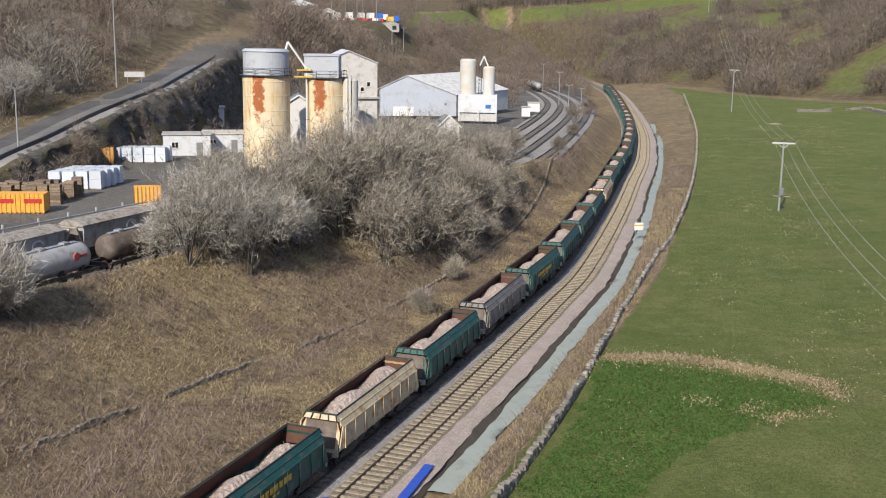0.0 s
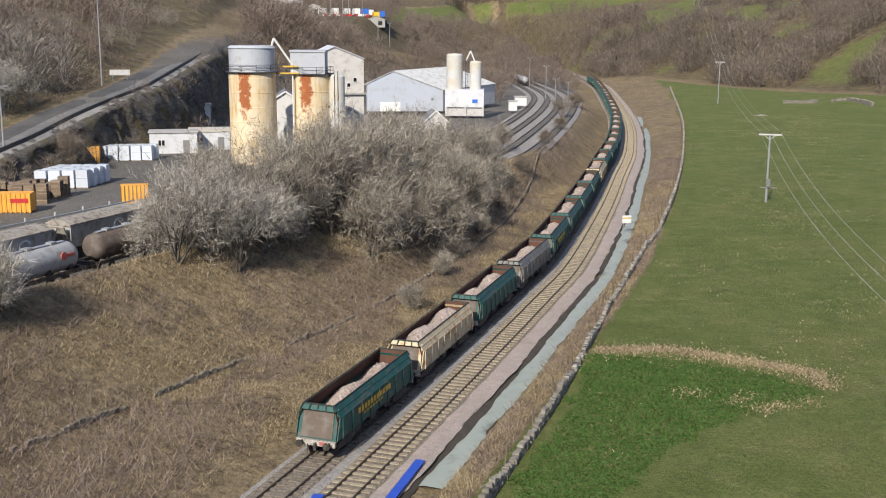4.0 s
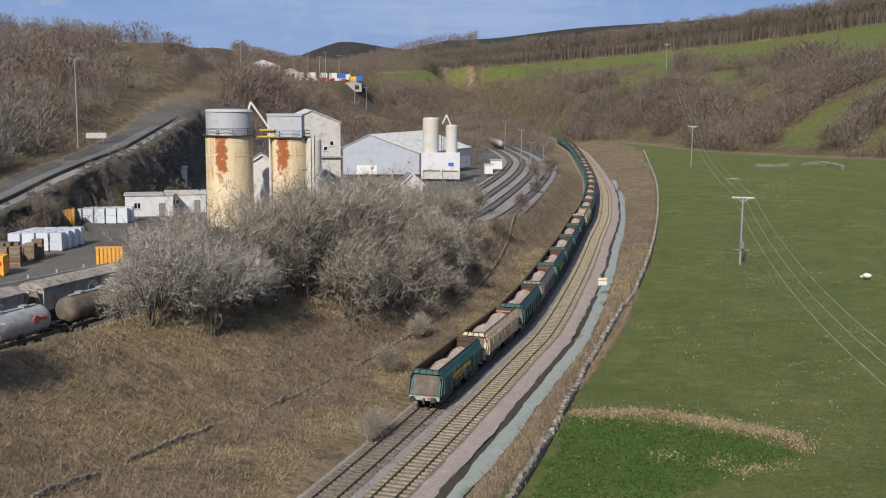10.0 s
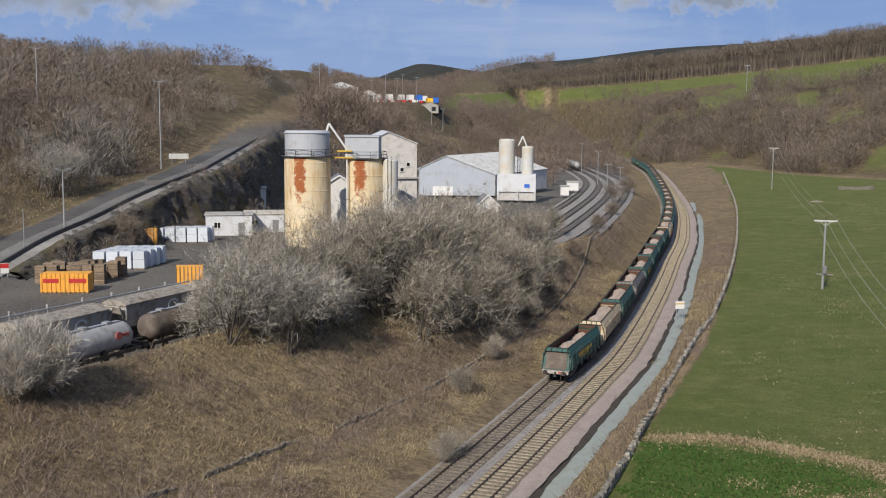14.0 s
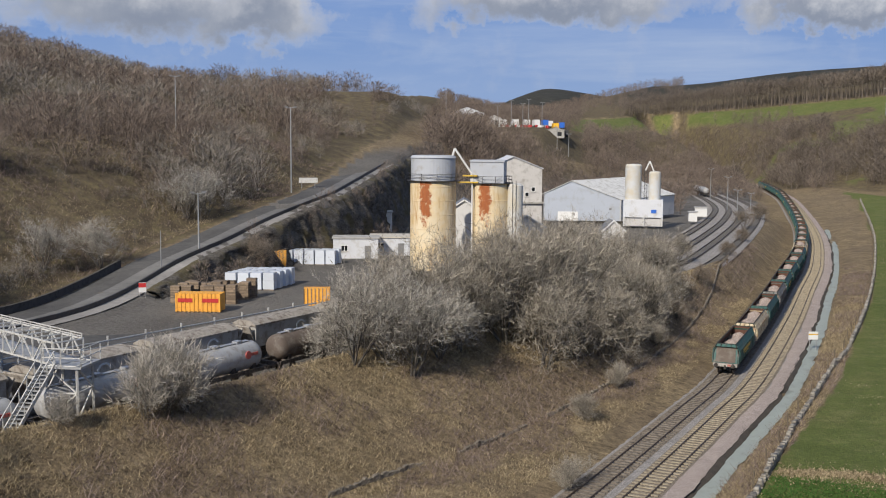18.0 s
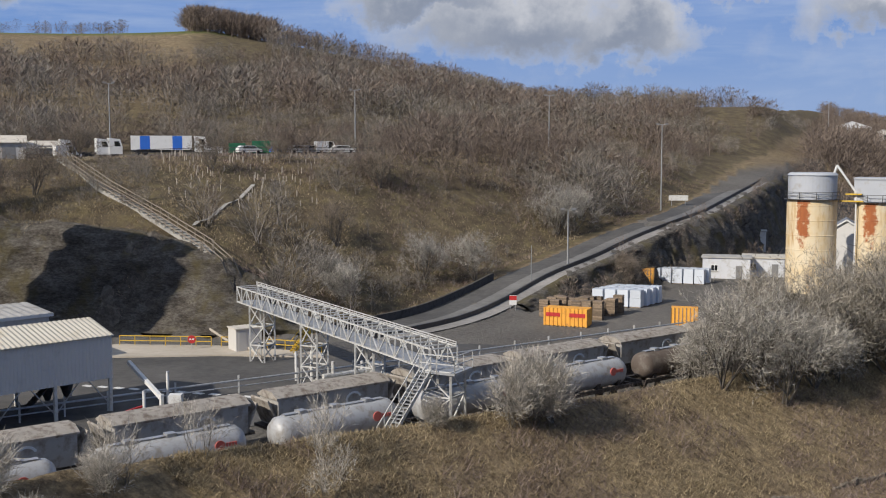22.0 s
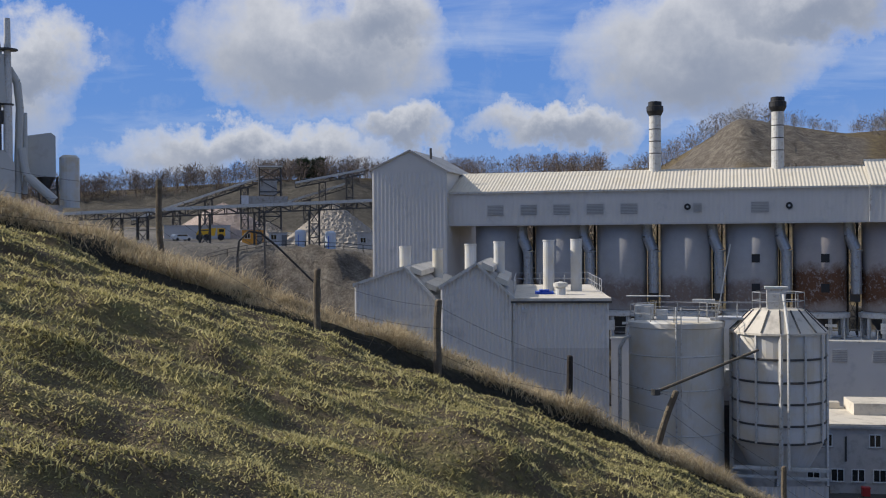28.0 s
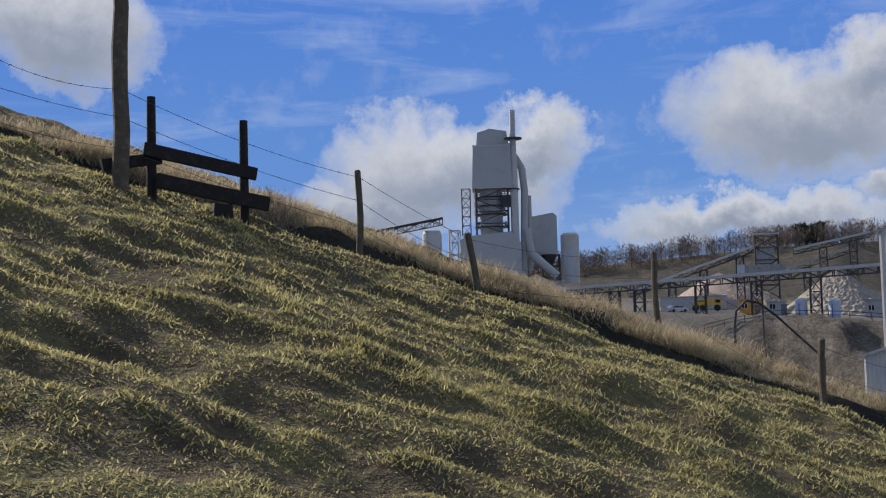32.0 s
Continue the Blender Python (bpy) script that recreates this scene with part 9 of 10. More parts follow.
def make_power_line():
    tops = []
    for x, y, h in ((46.5, 149.6, 9.4), (89.0, 341.1, 12.8), (150, 640, 15), (24.2, 47.0, 9.2)):
        z = ground_at(x, y)
        t = thing("power_pole", "grey wooden power pole with a steel crossarm", "utility pole", pose(x, y, z, 0, 0, -12), group="poles of the power line")
        one("shaft", "timber_post" if y < 100 else "lamp_steel", t, lambda bm: tube(bm, (0, 0, -0.5), (0, 0, h), 0.17, 0.12, n=10))
        arm = one("crossarm", "pale_steel", t, lambda bm: [box(bm, -1.5, -0.08, h - 0.1, 1.5, 0.08, h + 0.1), bar(bm, (-0.9, 0, h), (0, 0, h - 0.7), 0.07), bar(bm, (0.9, 0, h), (0, 0, h - 0.7), 0.07)])
        for k in (-1.35, 0, 1.35):
            one("insulator", "black_cap", arm, lambda bm: lathe(bm, [(0.05, h + 0.1), (0.1, h + 0.2), (0.06, h + 0.3), (0.09, h + 0.4), (0.03, h + 0.45)], 10, (k, 0, 0)))
        if 100 < y < 200:
            one("transformer_box", "louvre", t, lambda bm: [lathe(bm, [(0.28, 2.2), (0.32, 2.4), (0.32, 3.2), (0.2, 3.3)], 12, (0.15, -0.3, 0)), box(bm, -0.9, -0.05, 2.0, 1.3, 0.05, 2.12)])
        m = pose(x, y, z, 0, 0, -12)
        tops.append([m @ Vector((k, 0, h + 0.4)) for k in (-1.35, 0, 1.35)])
    order = [tops[2], tops[1], tops[0], tops[3]]
    ln = thing("power_cables", "three thin sagging power cables", "cable")
    for a, b in zip(order, order[1:]):
        for p, q in zip(a, b):
            pts = [p.lerp(q, i / 16) - Vector((0, 0, 2.2 * 4 * (i / 16) * (1 - i / 16))) for i in range(17)]
            one("cable", "pale_steel", ln, lambda bm: strand_tube(bm, pts, 0.014))


make_power_line()


def make_sheep(x, y, turn, s=1.0):
    t = thing("sheep", "white woolly sheep grazing on green pasture", "sheep", pose(x, y, ground_at(x, y), 0, 0, turn))
    bm = bmesh.new()
    bmesh.ops.create_icosphere(bm, subdivisions=2, radius=0.5)
    for vv in bm.verts:
        vv.co = Vector((vv.co.x * 1.15, vv.co.y * 0.66, vv.co.z * 0.66 + 0.62)) * (1 + 0.04 * math.sin(23 * vv.co.x + 17 * vv.co.y))
    part("fleece", bm, "fleece", t, smooth=True)
    bm = bmesh.new()
    bmesh.ops.create_icosphere(bm, subdivisions=1, radius=0.16)
    for vv in bm.verts:
        vv.co = Vector((vv.co.x * 1.4 + 0.66, vv.co.y, vv.co.z + 0.45))
    part("head", bm, "fleece", t)
    for a, b in ((-0.3, -0.16), (-0.3, 0.16), (0.3, -0.16), (0.3, 0.16)):
        one("leg", "dark_timber", t, lambda bm: tube(bm, (a, b, 0), (a, b, 0.45), 0.04, 0.05, n=6))
    for s in (-1, 1):
        one("ear", "fleece", t, lambda bm: bar(bm, (0.56, s * 0.1, 0.55), (0.54, s * 0.26, 0.52), 0.07, 0.03))


plain("fleece", (0.68, 0.64, 0.54), 0.95, vary=0.15, scale=4.0, bumps=0.5)
make_sheep(58.2, 134.6, 160)

# lineside marker board and the blue sheeting by the track
mk = make_board(24.3, 133.6, ground_at(24.3, 133.6), 1.15, 0.95, 1.6, "white_paint", "white lineside marker board with a yellow stripe", 10)
one("yellow_stripe", "yellow_paint", mk, lambda bm: box(bm, -0.575, -0.05, 2.15, 0.575, -0.041, 2.3))
bs = thing("blue_sheeting", "bright blue plastic sheeting pegged along the trackside", "sheeting", kind="structure")
for (xa, ya), (xb, yb), w in (((-2.6, 53.2), (-0.6, 60.0), 0.55), ((-6.9, 52.0), (-6.0, 55.2), 0.6)):
    a, b = Vector((xa, ya, 0.02)), Vector((xb, yb, 0.0))
    n = 8
    for k in range(n):
        c, d = a.lerp(b, k / n), a.lerp(b, (k + 0.96) / n)
        one("sheet", "blue_sheet", bs, lambda bm: bar(bm, c + Vector((0, 0, 0.02 * (k % 2))), d + Vector((0, 0, 0.015 * (k % 3))), w, 0.08))


# ---- the fence on the lookout's slope, and the bench ----
def make_hill_fence():
    posts = [(124.3, 14.0, 3.3, 0.10, 0, 0, "timber_post"), (112.2, 15.8, 1.28, 0.05, 0, 0, "timber_post"), (105.95, 16.8, 1.30, 0.06, 2, -5, "timber_post"), (96.8, 19.0, 1.30, 0.055, 0, -2, "timber_post"),
             (88.95, 16.8, 1.32, 0.055, 0, 1, "timber_post"), (82.7, 17.5, 1.30, 0.065, 0, 2, "timber_post"), (75.85, 19.5, 0.95, 0.06, 0, 4, "dark_timber"), (71.3, 21.5, 1.2, 0.07, 4, 22, "timber_post"),
             (64.9, 24.0, 1.25, 0.06, 0, -2, "timber_post"), (61.5, 25.0, 1.2, 0.06, 0, -1, "timber_post"), (58.4, 27.5, 1.2, 0.06, 0, 3, "timber_post"), (55.0, 31, 1.2, 0.06, 0, 0, "timber_post"), (51.0, 35, 1.2, 0.06, 0, 2, "timber_post"),
             (131, 13.2, 1.3, 0.06, 0, 0, "timber_post"), (138, 12.6, 1.3, 0.06, 0, 0, "timber_post")]
    heads = {}
    for az, r, h, rad, ax, ay, mat in posts:
        x, y = bearing(az, r)
        z = ground_at(x, y)
        t = thing("fence_post", "round weathered timber fence post on the grassy slope" if h < 2 else "tall round timber pole beside the bench", "post", pose(x, y, z, ax, 0, 0) @ pose(0, 0, 0, 0, 0, az) @ pose(0, 0, 0, 0, ay, 0), group="posts of the hill fence")

        def shaft(bm):
            lathe(bm, [(rad * (1.04 - 0.02 * i) * (1 + 0.03 * math.sin(i * 2.3 + az)), -0.3 + (h + 0.3) * i / 7) for i in range(8)] + [(rad * 0.6, h + 0.02)], 10)
            for vv in bm.verts:
                vv.co.x += 0.015 * math.sin(vv.co.z * 4 + az)
        one("shaft", mat, t, shaft)
        m = t.matrix_basis
        heads[az] = [m @ Vector((0, -rad, min(h, 1.3) * k)) for k in (0.93, 0.66, 0.36)]
    fence = thing("barbed_wire", "rusty strands of barbed wire between the posts", "wire")
    order = sorted(heads)
    rnd = random.Random(2)
    for a, b in zip(order, order[1:]):
        for p, q in zip(heads[a], heads[b]):
            sag = rnd.uniform(0.03, 0.12)
            pts = [p.lerp(q, i / 10) - Vector((0, 0, 4 * sag * (i / 10) * (1 - i / 10))) for i in range(11)]

            def strand(bm):
                for c, d in zip(pts, pts[1:]):
                    tube(bm, c, d, 0.0035, n=4, caps=False)
                n = int((q - p).length / 0.14)
                for k in range(n):
                    f = (k + 0.5) / n * 10
                    i = min(9, int(f))
                    c = pts[i].lerp(pts[i + 1], f - i)
                    e = Vector((rnd.uniform(-1, 1), rnd.uniform(-1, 1), rnd.uniform(-1, 1))).normalized() * 0.02
                    bar(bm, c - e, c + e, 0.004)
            one("strand", "dark_steel", fence, strand)
    # long brace propped against the leaning post
    x, y = bearing(71.3, 21.5)
    b = thing("strainer_brace", "slender timber brace leaning from the strainer post", "brace")
    p = Vector((x, y, ground_at(x, y) + 1.12))
    q = Vector((*bearing(66.2, 22.5), 0))
    q.z = EYE - 22.5 * math.tan(radians(5.6))
    one("pole", "timber_post", b, lambda bm: tube(bm, p, q, 0.032, 0.028, n=8))
    one("tie", "dark_steel", b, lambda bm: tube(bm, p - Vector((0, 0, 0.06)), p + Vector((0, 0, 0.06)), 0.09, n=10))


def make_bench():
    """A rustic plank bench: two tall back posts, a back board, a seat plank on a stump."""
    xl, yl = bearing(122.8, 14.2)
    xr, yr = bearing(118.15, 14.6)
    t = thing("plank_bench", "dark weathered plank bench on tall posts by the fence", "bench")
    L, R = Vector((xl, yl, ground_at(xl, yl))), Vector((xr, yr, ground_at(xr, yr)))
    for p, h in ((L, 1.28), (R, 1.42)):
        one("back_post", "dark_timber", t, lambda bm: tube(bm, p - Vector((0, 0, 0.3)), p + Vector((0, 0, h)), 0.065, 0.055, n=10))
    d = (R - L)
    d.z = 0
    u2 = d.normalized()
    front = Vector((-u2.y, u2.x, 0))
    if front.dot(Vector((0, 0, 0)) - L) < 0:
        front = -front
    tilt = Vector((0, 0, (R.z - L.z)))

    def plank(name, h, e0, e1, deep, thick, off):
        a = L + Vector((0, 0, h)) - u2 * e0 + front * off
        b = R + Vector((0, 0, h + 0.10)) + u2 * e1 + front * off
        bm = bmesh.new()
        bar(bm, a, b, thick, deep)
        bmesh.ops.bevel(bm, geom=bm.edges[:], offset=0.008, segments=1, affect="EDGES")
        part(name, bm, "dark_timber", t)
    plank("back_board", 0.60, 0.12, 0.15, 0.17, 0.05, 0.07)
    plank("seat_plank", 0.20, -0.02, 0.30, 0.19, 0.06, 0.12)
    s = L.lerp(R, 0.72) + front * 0.12
    g = ground_at(s.x, s.y)
    one("stump_leg", "dark_timber", t, lambda bm: [bar(bm, (s.x - u2.x * 0.1, s.y - u2.y * 0.1, g - 0.2), (s.x - u2.x * 0.06, s.y - u2.y * 0.06, L.lerp(R, 0.72).z + 0.18), 0.14), bar(bm, (s.x + u2.x * 0.09, s.y + u2.y * 0.09, g - 0.2), (s.x + u2.x * 0.05, s.y + u2.y * 0.05, L.lerp(R, 0.72).z + 0.18), 0.12)])
    a = L + Vector((0, 0, 0.50)) + u2 * 0.12
    b = L - u2 * 0.62
    b.z = ground_at(b.x, b.y) + 0.18
    one("arm_brace", "dark_timber", t, lambda bm: bar(bm, a, b, 0.06, 0.15))


make_hill_fence()
make_bench()
near_tree("sapling", *bearing(116.2, 16.5), 0.28, 40, "small leafless thorn bush behind the bench", "bare_shrub", "brown_twigs")


# ---- the rock face behind the kilns ----
def rock_face():
    m, nt, b, pos = coat("face_rock", 0.95, spec=0.2)
    flat = node(nt, "ShaderNodeMapping", {"Vector": pos, "Scale": (1.0, 1.0, 2.6)}).outputs[0]
    n1, n2, n3 = noise_tex(nt, flat, 0.5, 7, 0.7), noise_tex(nt, flat, 2.2, 6, 0.75), noise_tex(nt, pos, 0.22, 5, 0.6)
    c = ramp(nt, maths(nt, "MULTIPLY_ADD", n1, 0.5, maths(nt, "MULTIPLY", n2, 0.5)), [(0.34, (0.022, 0.019, 0.017)), (0.48, (0.10, 0.088, 0.074)), (0.60, (0.20, 0.185, 0.16)), (0.74, (0.36, 0.34, 0.30))])
    c = mix(nt, ramp(nt, n3, [(0.50, (0, 0, 0)), (0.62, (0.85, 0.85, 0.85))]), c, mix(nt, n2, (0.06, 0.05, 0.03), (0.19, 0.16, 0.08)))
    nt.links.new(c, b.inputs["Base Color"])
    bump(nt, b, maths(nt, "ADD", n1, n2), 1.0, 0.4)
    at = np.arange(0, len(EDGE) - 1, 0.16)
    e = np.column_stack([np.interp(at, np.arange(len(EDGE)), EDGE[:, k]) for k in range(4)])
    e = e[(e[:, 3] > 2.0) & (e[:, 0] > -150)]
    d = np.gradient(e[:, :2], axis=0)
    d /= np.linalg.norm(d, axis=1)[:, None]
    run = np.concatenate([[0], np.cumsum(np.linalg.norm(np.diff(e[:, :2], axis=0), axis=1))])
    rows, verts = 26, []
    for k in range(rows + 1):
        out = -0.6 + 8.0 * k / rows
        z = e[:, 2] + e[:, 3] * step_up(0, 7, np.full(len(e), out)) + 0.15
        s, u = run, z
        push = 2.0 * (soft_noise(s, u, 5.5, 91) - 0.4) + 1.1 * np.round(soft_noise(s, u * 1.6, 2.4, 92) * 3) / 3 - 0.4 + 0.5 * soft_noise(s, u, 0.9, 93)
        push = push * min(1.0, k / 3, (rows - k) / 3)
        verts.append(np.column_stack([e[:, 0] - d[:, 1] * (out - push), e[:, 1] + d[:, 0] * (out - push), z + 0.5 * push]))
    v = np.concatenate(verts)
    n = len(e)
    i = (np.arange(rows)[:, None] * n + np.arange(n - 1)[None, :]).ravel()
    f = np.column_stack([i, i + 1, i + n + 1, i + n])
    tagged(fast_mesh("rock_face", v, f, "face_rock"), "rough dark limestone rock face with brown scrub on its ledges", "rock face", kind="structure")

    # cutting below the ramp road
    at = np.arange(0, len(EDGE) - 1, 0.12)
    e = np.column_stack([np.interp(at, np.arange(len(EDGE)), EDGE[:, k]) for k in range(4)])
    e = e[(e[:, 2] > 5.4) & (e[:, 1] > 120)]
    d = np.gradient(e[:, :2], axis=0)
    d /= np.linalg.norm(d, axis=1)[:, None]
    run = np.concatenate([[0], np.cumsum(np.linalg.norm(np.diff(e[:, :2], axis=0), axis=1))])
    high = e[:, 2] - YARD
    rows, verts = 18, []
    for k in range(rows + 1):
        f = k / rows
        z = e[:, 2] + 0.12 - (high + 0.5) * step_up(0, 1, np.full(len(e), f))
        push = 1.5 * (soft_noise(run, z, 4.5, 94) - 0.45) + 0.9 * np.round(soft_noise(run, z * 1.5, 1.9, 95) * 3) / 3 + 0.5 * soft_noise(run, z, 0.7, 96)
        out = -9.5 - (1.6 + 0.32 * high) * f - push * min(1.0, k / 2)
        verts.append(np.column_stack([e[:, 0] - d[:, 1] * out, e[:, 1] + d[:, 0] * out, z]))
    n = len(e)
    i = (np.arange(rows)[:, None] * n + np.arange(n - 1)[None, :]).ravel()
    tagged(fast_mesh("cutting_face", np.concatenate(verts), np.column_stack([i, i + n, i + n + 1, i + 1]), "face_rock"), "ragged grey rock cutting below the climbing road", "rock face", kind="structure")


rock_face()

# ---- quarry beyond the hill ----
plain("tower_grey", (0.44, 0.45, 0.43), 0.6, vary=0.08, scale=0.15, dirt=(0.36, 0.35, 0.32), amount=0.25, bumps=0.05)
plain("machine_yellow", (0.75, 0.42, 0.02), 0.5, vary=0.1, scale=1.0)


def level(az, el, r):
    """The point at a bearing, an angle above the eye's level and a distance."""
    return Vector((*bearing(az, r), EYE + r * math.tan(radians(el))))


def make_preheater():
    m = pose(*bearing(105.1, 260), 0, 0, 0, 105.1)
    t = thing("kiln_tower", "tall grey preheater tower with a clad head and slim stack", "industrial tower", m)
    one("clad_head", "tower_grey", t, lambda bm: prism(bm, [(-5.0, 55.6), (4.5, 55.6), (4.2, 66.2), (-4.6, 65.6)], -4, 5))
    one("head_roof", "tower_grey", t, lambda bm: prism(bm, [(-3.8, 65.7), (3.9, 66.0), (3.4, 69.2), (-0.6, 69.9), (-3.5, 69.0)], -3.4, 4.2))
    one("head_trim", "pale_steel", t, lambda bm: box(bm, -4.7, -4.1, 65.5, 4.3, -4.0, 65.9))
    one("drum", "pale_steel", t, lambda bm: lathe(bm, [(2.7, 45.0), (2.7, 50), (3.1, 50.5), (3.1, 53.5), (2.4, 55.7)], 24, (-0.6, 0, 0)))
    for z in (46.5, 49.5, 51.5, 53.6):
        one("ring_platform", "dark_steel", t, lambda bm: lathe(bm, [(2.6, z), (4.0, z), (4.0, z + 0.25), (2.6, z + 0.25)], 20, (-0.6, 0, 0)))
        railing("platform_railing", [(-0.6 + 4 * math.cos(a), 4 * math.sin(a), z + 0.25) for a in [2 * math.pi * i / 10 for i in range(11)]], t, "galvanised", 1.1, 3, 0.05)
    one("frame", "dark_steel", t, lambda bm: [mast_frame(bm, -0.4, 0, 44.5, 55.8, 7.6, 2.6, 0.14), box(bm, 1.8, -3.6, 51.2, 4.0, -1.5, 54.0)])
    one("escape_stair", "dark_steel", t, lambda bm: [mast_frame(bm, -6.6, 0, 45, 56, 2.0, 2.2, 0.08)])
    one("base_house", "tower_grey", t, lambda bm: prism(bm, [(-8.0, 24), (6.2, 24), (6.2, 42.5), (4.0, 45.3), (-6.8, 44.4), (-8.0, 43.6)], -4, 7))
    one("stack", "pale_steel", t, lambda bm: lathe(bm, [(1.0, 30), (0.9, 60), (0.72, 67), (0.66, 74.2)], 18, (4.9, -3, 0)))
    one("stack_platform", "dark_steel", t, lambda bm: [lathe(bm, [(0.7, 67.2), (2.2, 67.2), (2.2, 67.5), (0.7, 67.5)], 14, (4.9, -3, 0)), lathe(bm, [(0.7, 55.2), (1.3, 55.2), (1.3, 55.5), (0.7, 55.5)], 14, (4.9, -3, 0))])
    one("riser_duct", "tower_grey", t, lambda bm: [tube(bm, (6.6, -1, 32), (7.4, -1, 55), 0.85, n=14), tube(bm, (7.4, -1, 55), (6.9, -1, 60.5), 0.85, n=14), tube(bm, (6.9, -1, 60.5), (5.2, -1, 63.5), 0.85, n=14), tube(bm, (8.4, 0, 36), (8.4, 0, 54), 0.6, n=12)])
    one("chute", "tower_grey", t, lambda bm: [tube(bm, (7.6, -2, 46), (8.6, -2, 40), 0.9, n=12), tube(bm, (8.6, -2, 40), (14.5, -2, 34.5), 1.0, n=12)])
    one("filter_house", "tower_grey", t, lambda bm: prism(bm, [(8.2, 40), (15.0, 40), (15.0, 49.2), (14.0, 50), (8.2, 49)], 2, 9))
    one("filter_frame", "dark_steel", t, lambda bm: mast_frame(bm, 13.4, 5, 26, 40, 4, 3.0, 0.12))
    one("filter_cone", "dark_steel", t, lambda bm: lathe(bm, [(0.4, 36.5), (2.0, 40)], 12, (13.0, 4, 0)))
    one("day_silo", "white_silo", t, lambda bm: lathe(bm, [(2.2, 33), (2.2, 44.4), (1.6, 45)], 20, (18.0, 3, 0)))
    one("base_plant", "concrete", t, lambda bm: [box(bm, 6.2, -4, 24, 16, 4, 33.4), box(bm, 16, 0, 24, 22, 6, 30)])
    c = thing("belt_conveyor", "sloping covered belt conveyor reaching the tower", "conveyor")
    a, b = level(113.2, 4.0, 250), level(107.9, 4.95, 258)
    one("gallery", "dark_steel", c, lambda bm: [lattice(bm, a, b, 2.0, 1.4, 2.2, 0.10), bar(bm, a + Vector((0, 0, 1.6)), b + Vector((0, 0, 1.6)), 2.2, 0.5)])
    one("transfer_silo", "white_silo", c, lambda bm: lathe(bm, [(2.3, 26), (2.3, 45.2), (1.9, 46)], 20, (*bearing(108.4, 258), 0)))
    one("trestle", "pale_steel", c, lambda bm: [mast_frame(bm, *bearing(110.4, 254), 26, 44.5, 2.2, 3, 0.12), mast_frame(bm, *bearing(107.2, 259), 26, 46, 2.2, 3, 0.12)])


make_preheater()


def make_conveyors():
    for ends, w, legs, lab in (((level(103.5, 1.35, 215), level(85.4, 2.15, 196)), 1.6, (101, 98.6, 97.3, 94.2, 91.5, 88.8), "long level belt conveyor with a pale cover on trestles"),
                               ((level(98.2, 1.15, 290), level(91.7, 3.35, 285)), 1.8, (96.0, 94.4, 92.6), "inclined belt conveyor climbing to the head house"),
                               ((level(90.0, 3.05, 300), level(86.4, 3.75, 300)), 1.8, (88.6, 87.2), "inclined stockpile conveyor with a pale cover"),
                               ((level(90.6, 2.0, 305), level(87.4, 3.0, 305)), 1.2, (89.4,), "dark inclined feed conveyor")):
        c = thing("belt_conveyor", lab, "conveyor", group="quarry conveyors")
        a, b = ends
        one("girder", "dark_steel", c, lambda bm: lattice(bm, a - Vector((0, 0, 1.3)), b - Vector((0, 0, 1.3)), w, 1.2, 2.4, 0.09))
        one("belt_cover", "pale_steel", c, lambda bm: bar(bm, a, b, w + 0.2, 0.55))
        for az in legs:
            f = (az - math.degrees(math.atan2(-a.x, a.y))) / (math.degrees(math.atan2(-b.x, b.y)) - math.degrees(math.atan2(-a.x, a.y)))
            p = a.lerp(b, f)
            one("trestle", "dark_steel", c, lambda bm: mast_frame(bm, p.x, p.y, ground_at(p.x, p.y) - 0.5, p.z - 1.3, 1.8, 2.6, 0.11))
    h = thing("head_house", "rusty open steel head house on top of the conveyors", "industrial building", pose(*bearing(91.3, 285), 0, 0, 0, 91))
    g = ground_at(*bearing(91.3, 285))
    one("frame", "dark_steel", h, lambda bm: mast_frame(bm, 0, 0, g - 0.5, 44.0, 5.5, 3.2, 0.16))
    one("roof", "pale_steel", h, lambda bm: box(bm, -3.2, -3.2, 44, 3.2, 3.2, 44.4))
    one("cladding", "hopper_grey", h, lambda bm: [box(bm, -2.7, -2.7, 37.0, 1.8, 2.7, 40.6), box(bm, -5.5, -3, 34, 4.5, 2.5, 36.6)])
    one("white_panel", "white_sheet", h, lambda bm: box(bm, -7.2, -3.2, 34.6, -5.4, -2.9, 36.8))


make_conveyors()


def heap(name, label, az, r, rad, high, mat, seed, rough=0.4):
    """A cone of loose stone with a lumpy skin."""
    x0, y0 = bearing(az, r)
    z0 = ground_at(x0, y0) - 0.6
    rng = random.Random(seed)
    bm = bmesh.new()
    n, k = 120, 40
    rings = []
    for j in range(k):
        f = j / (k - 1)
        rr = rad * (1 - f) + 0.05
        rings.append([bm.verts.new((x0 + rr * math.cos(2 * math.pi * i / n) * 1.25 + rng.uniform(-rough, rough) * 0.4, y0 + rr * math.sin(2 * math.pi * i / n) + rng.uniform(-rough, rough) * 0.4,
                                    z0 + high * (1 - (1 - f) ** 1.1) + rng.uniform(-rough, rough) * 0.5)) for i in range(n)])
    for a, b in zip(rings, rings[1:]):
        for i in range(n):
            bm.faces.new((a[i], a[(i + 1) % n], b[(i + 1) % n], b[i]))
    return tagged(part(name, bm, mat), label, "stone heap")


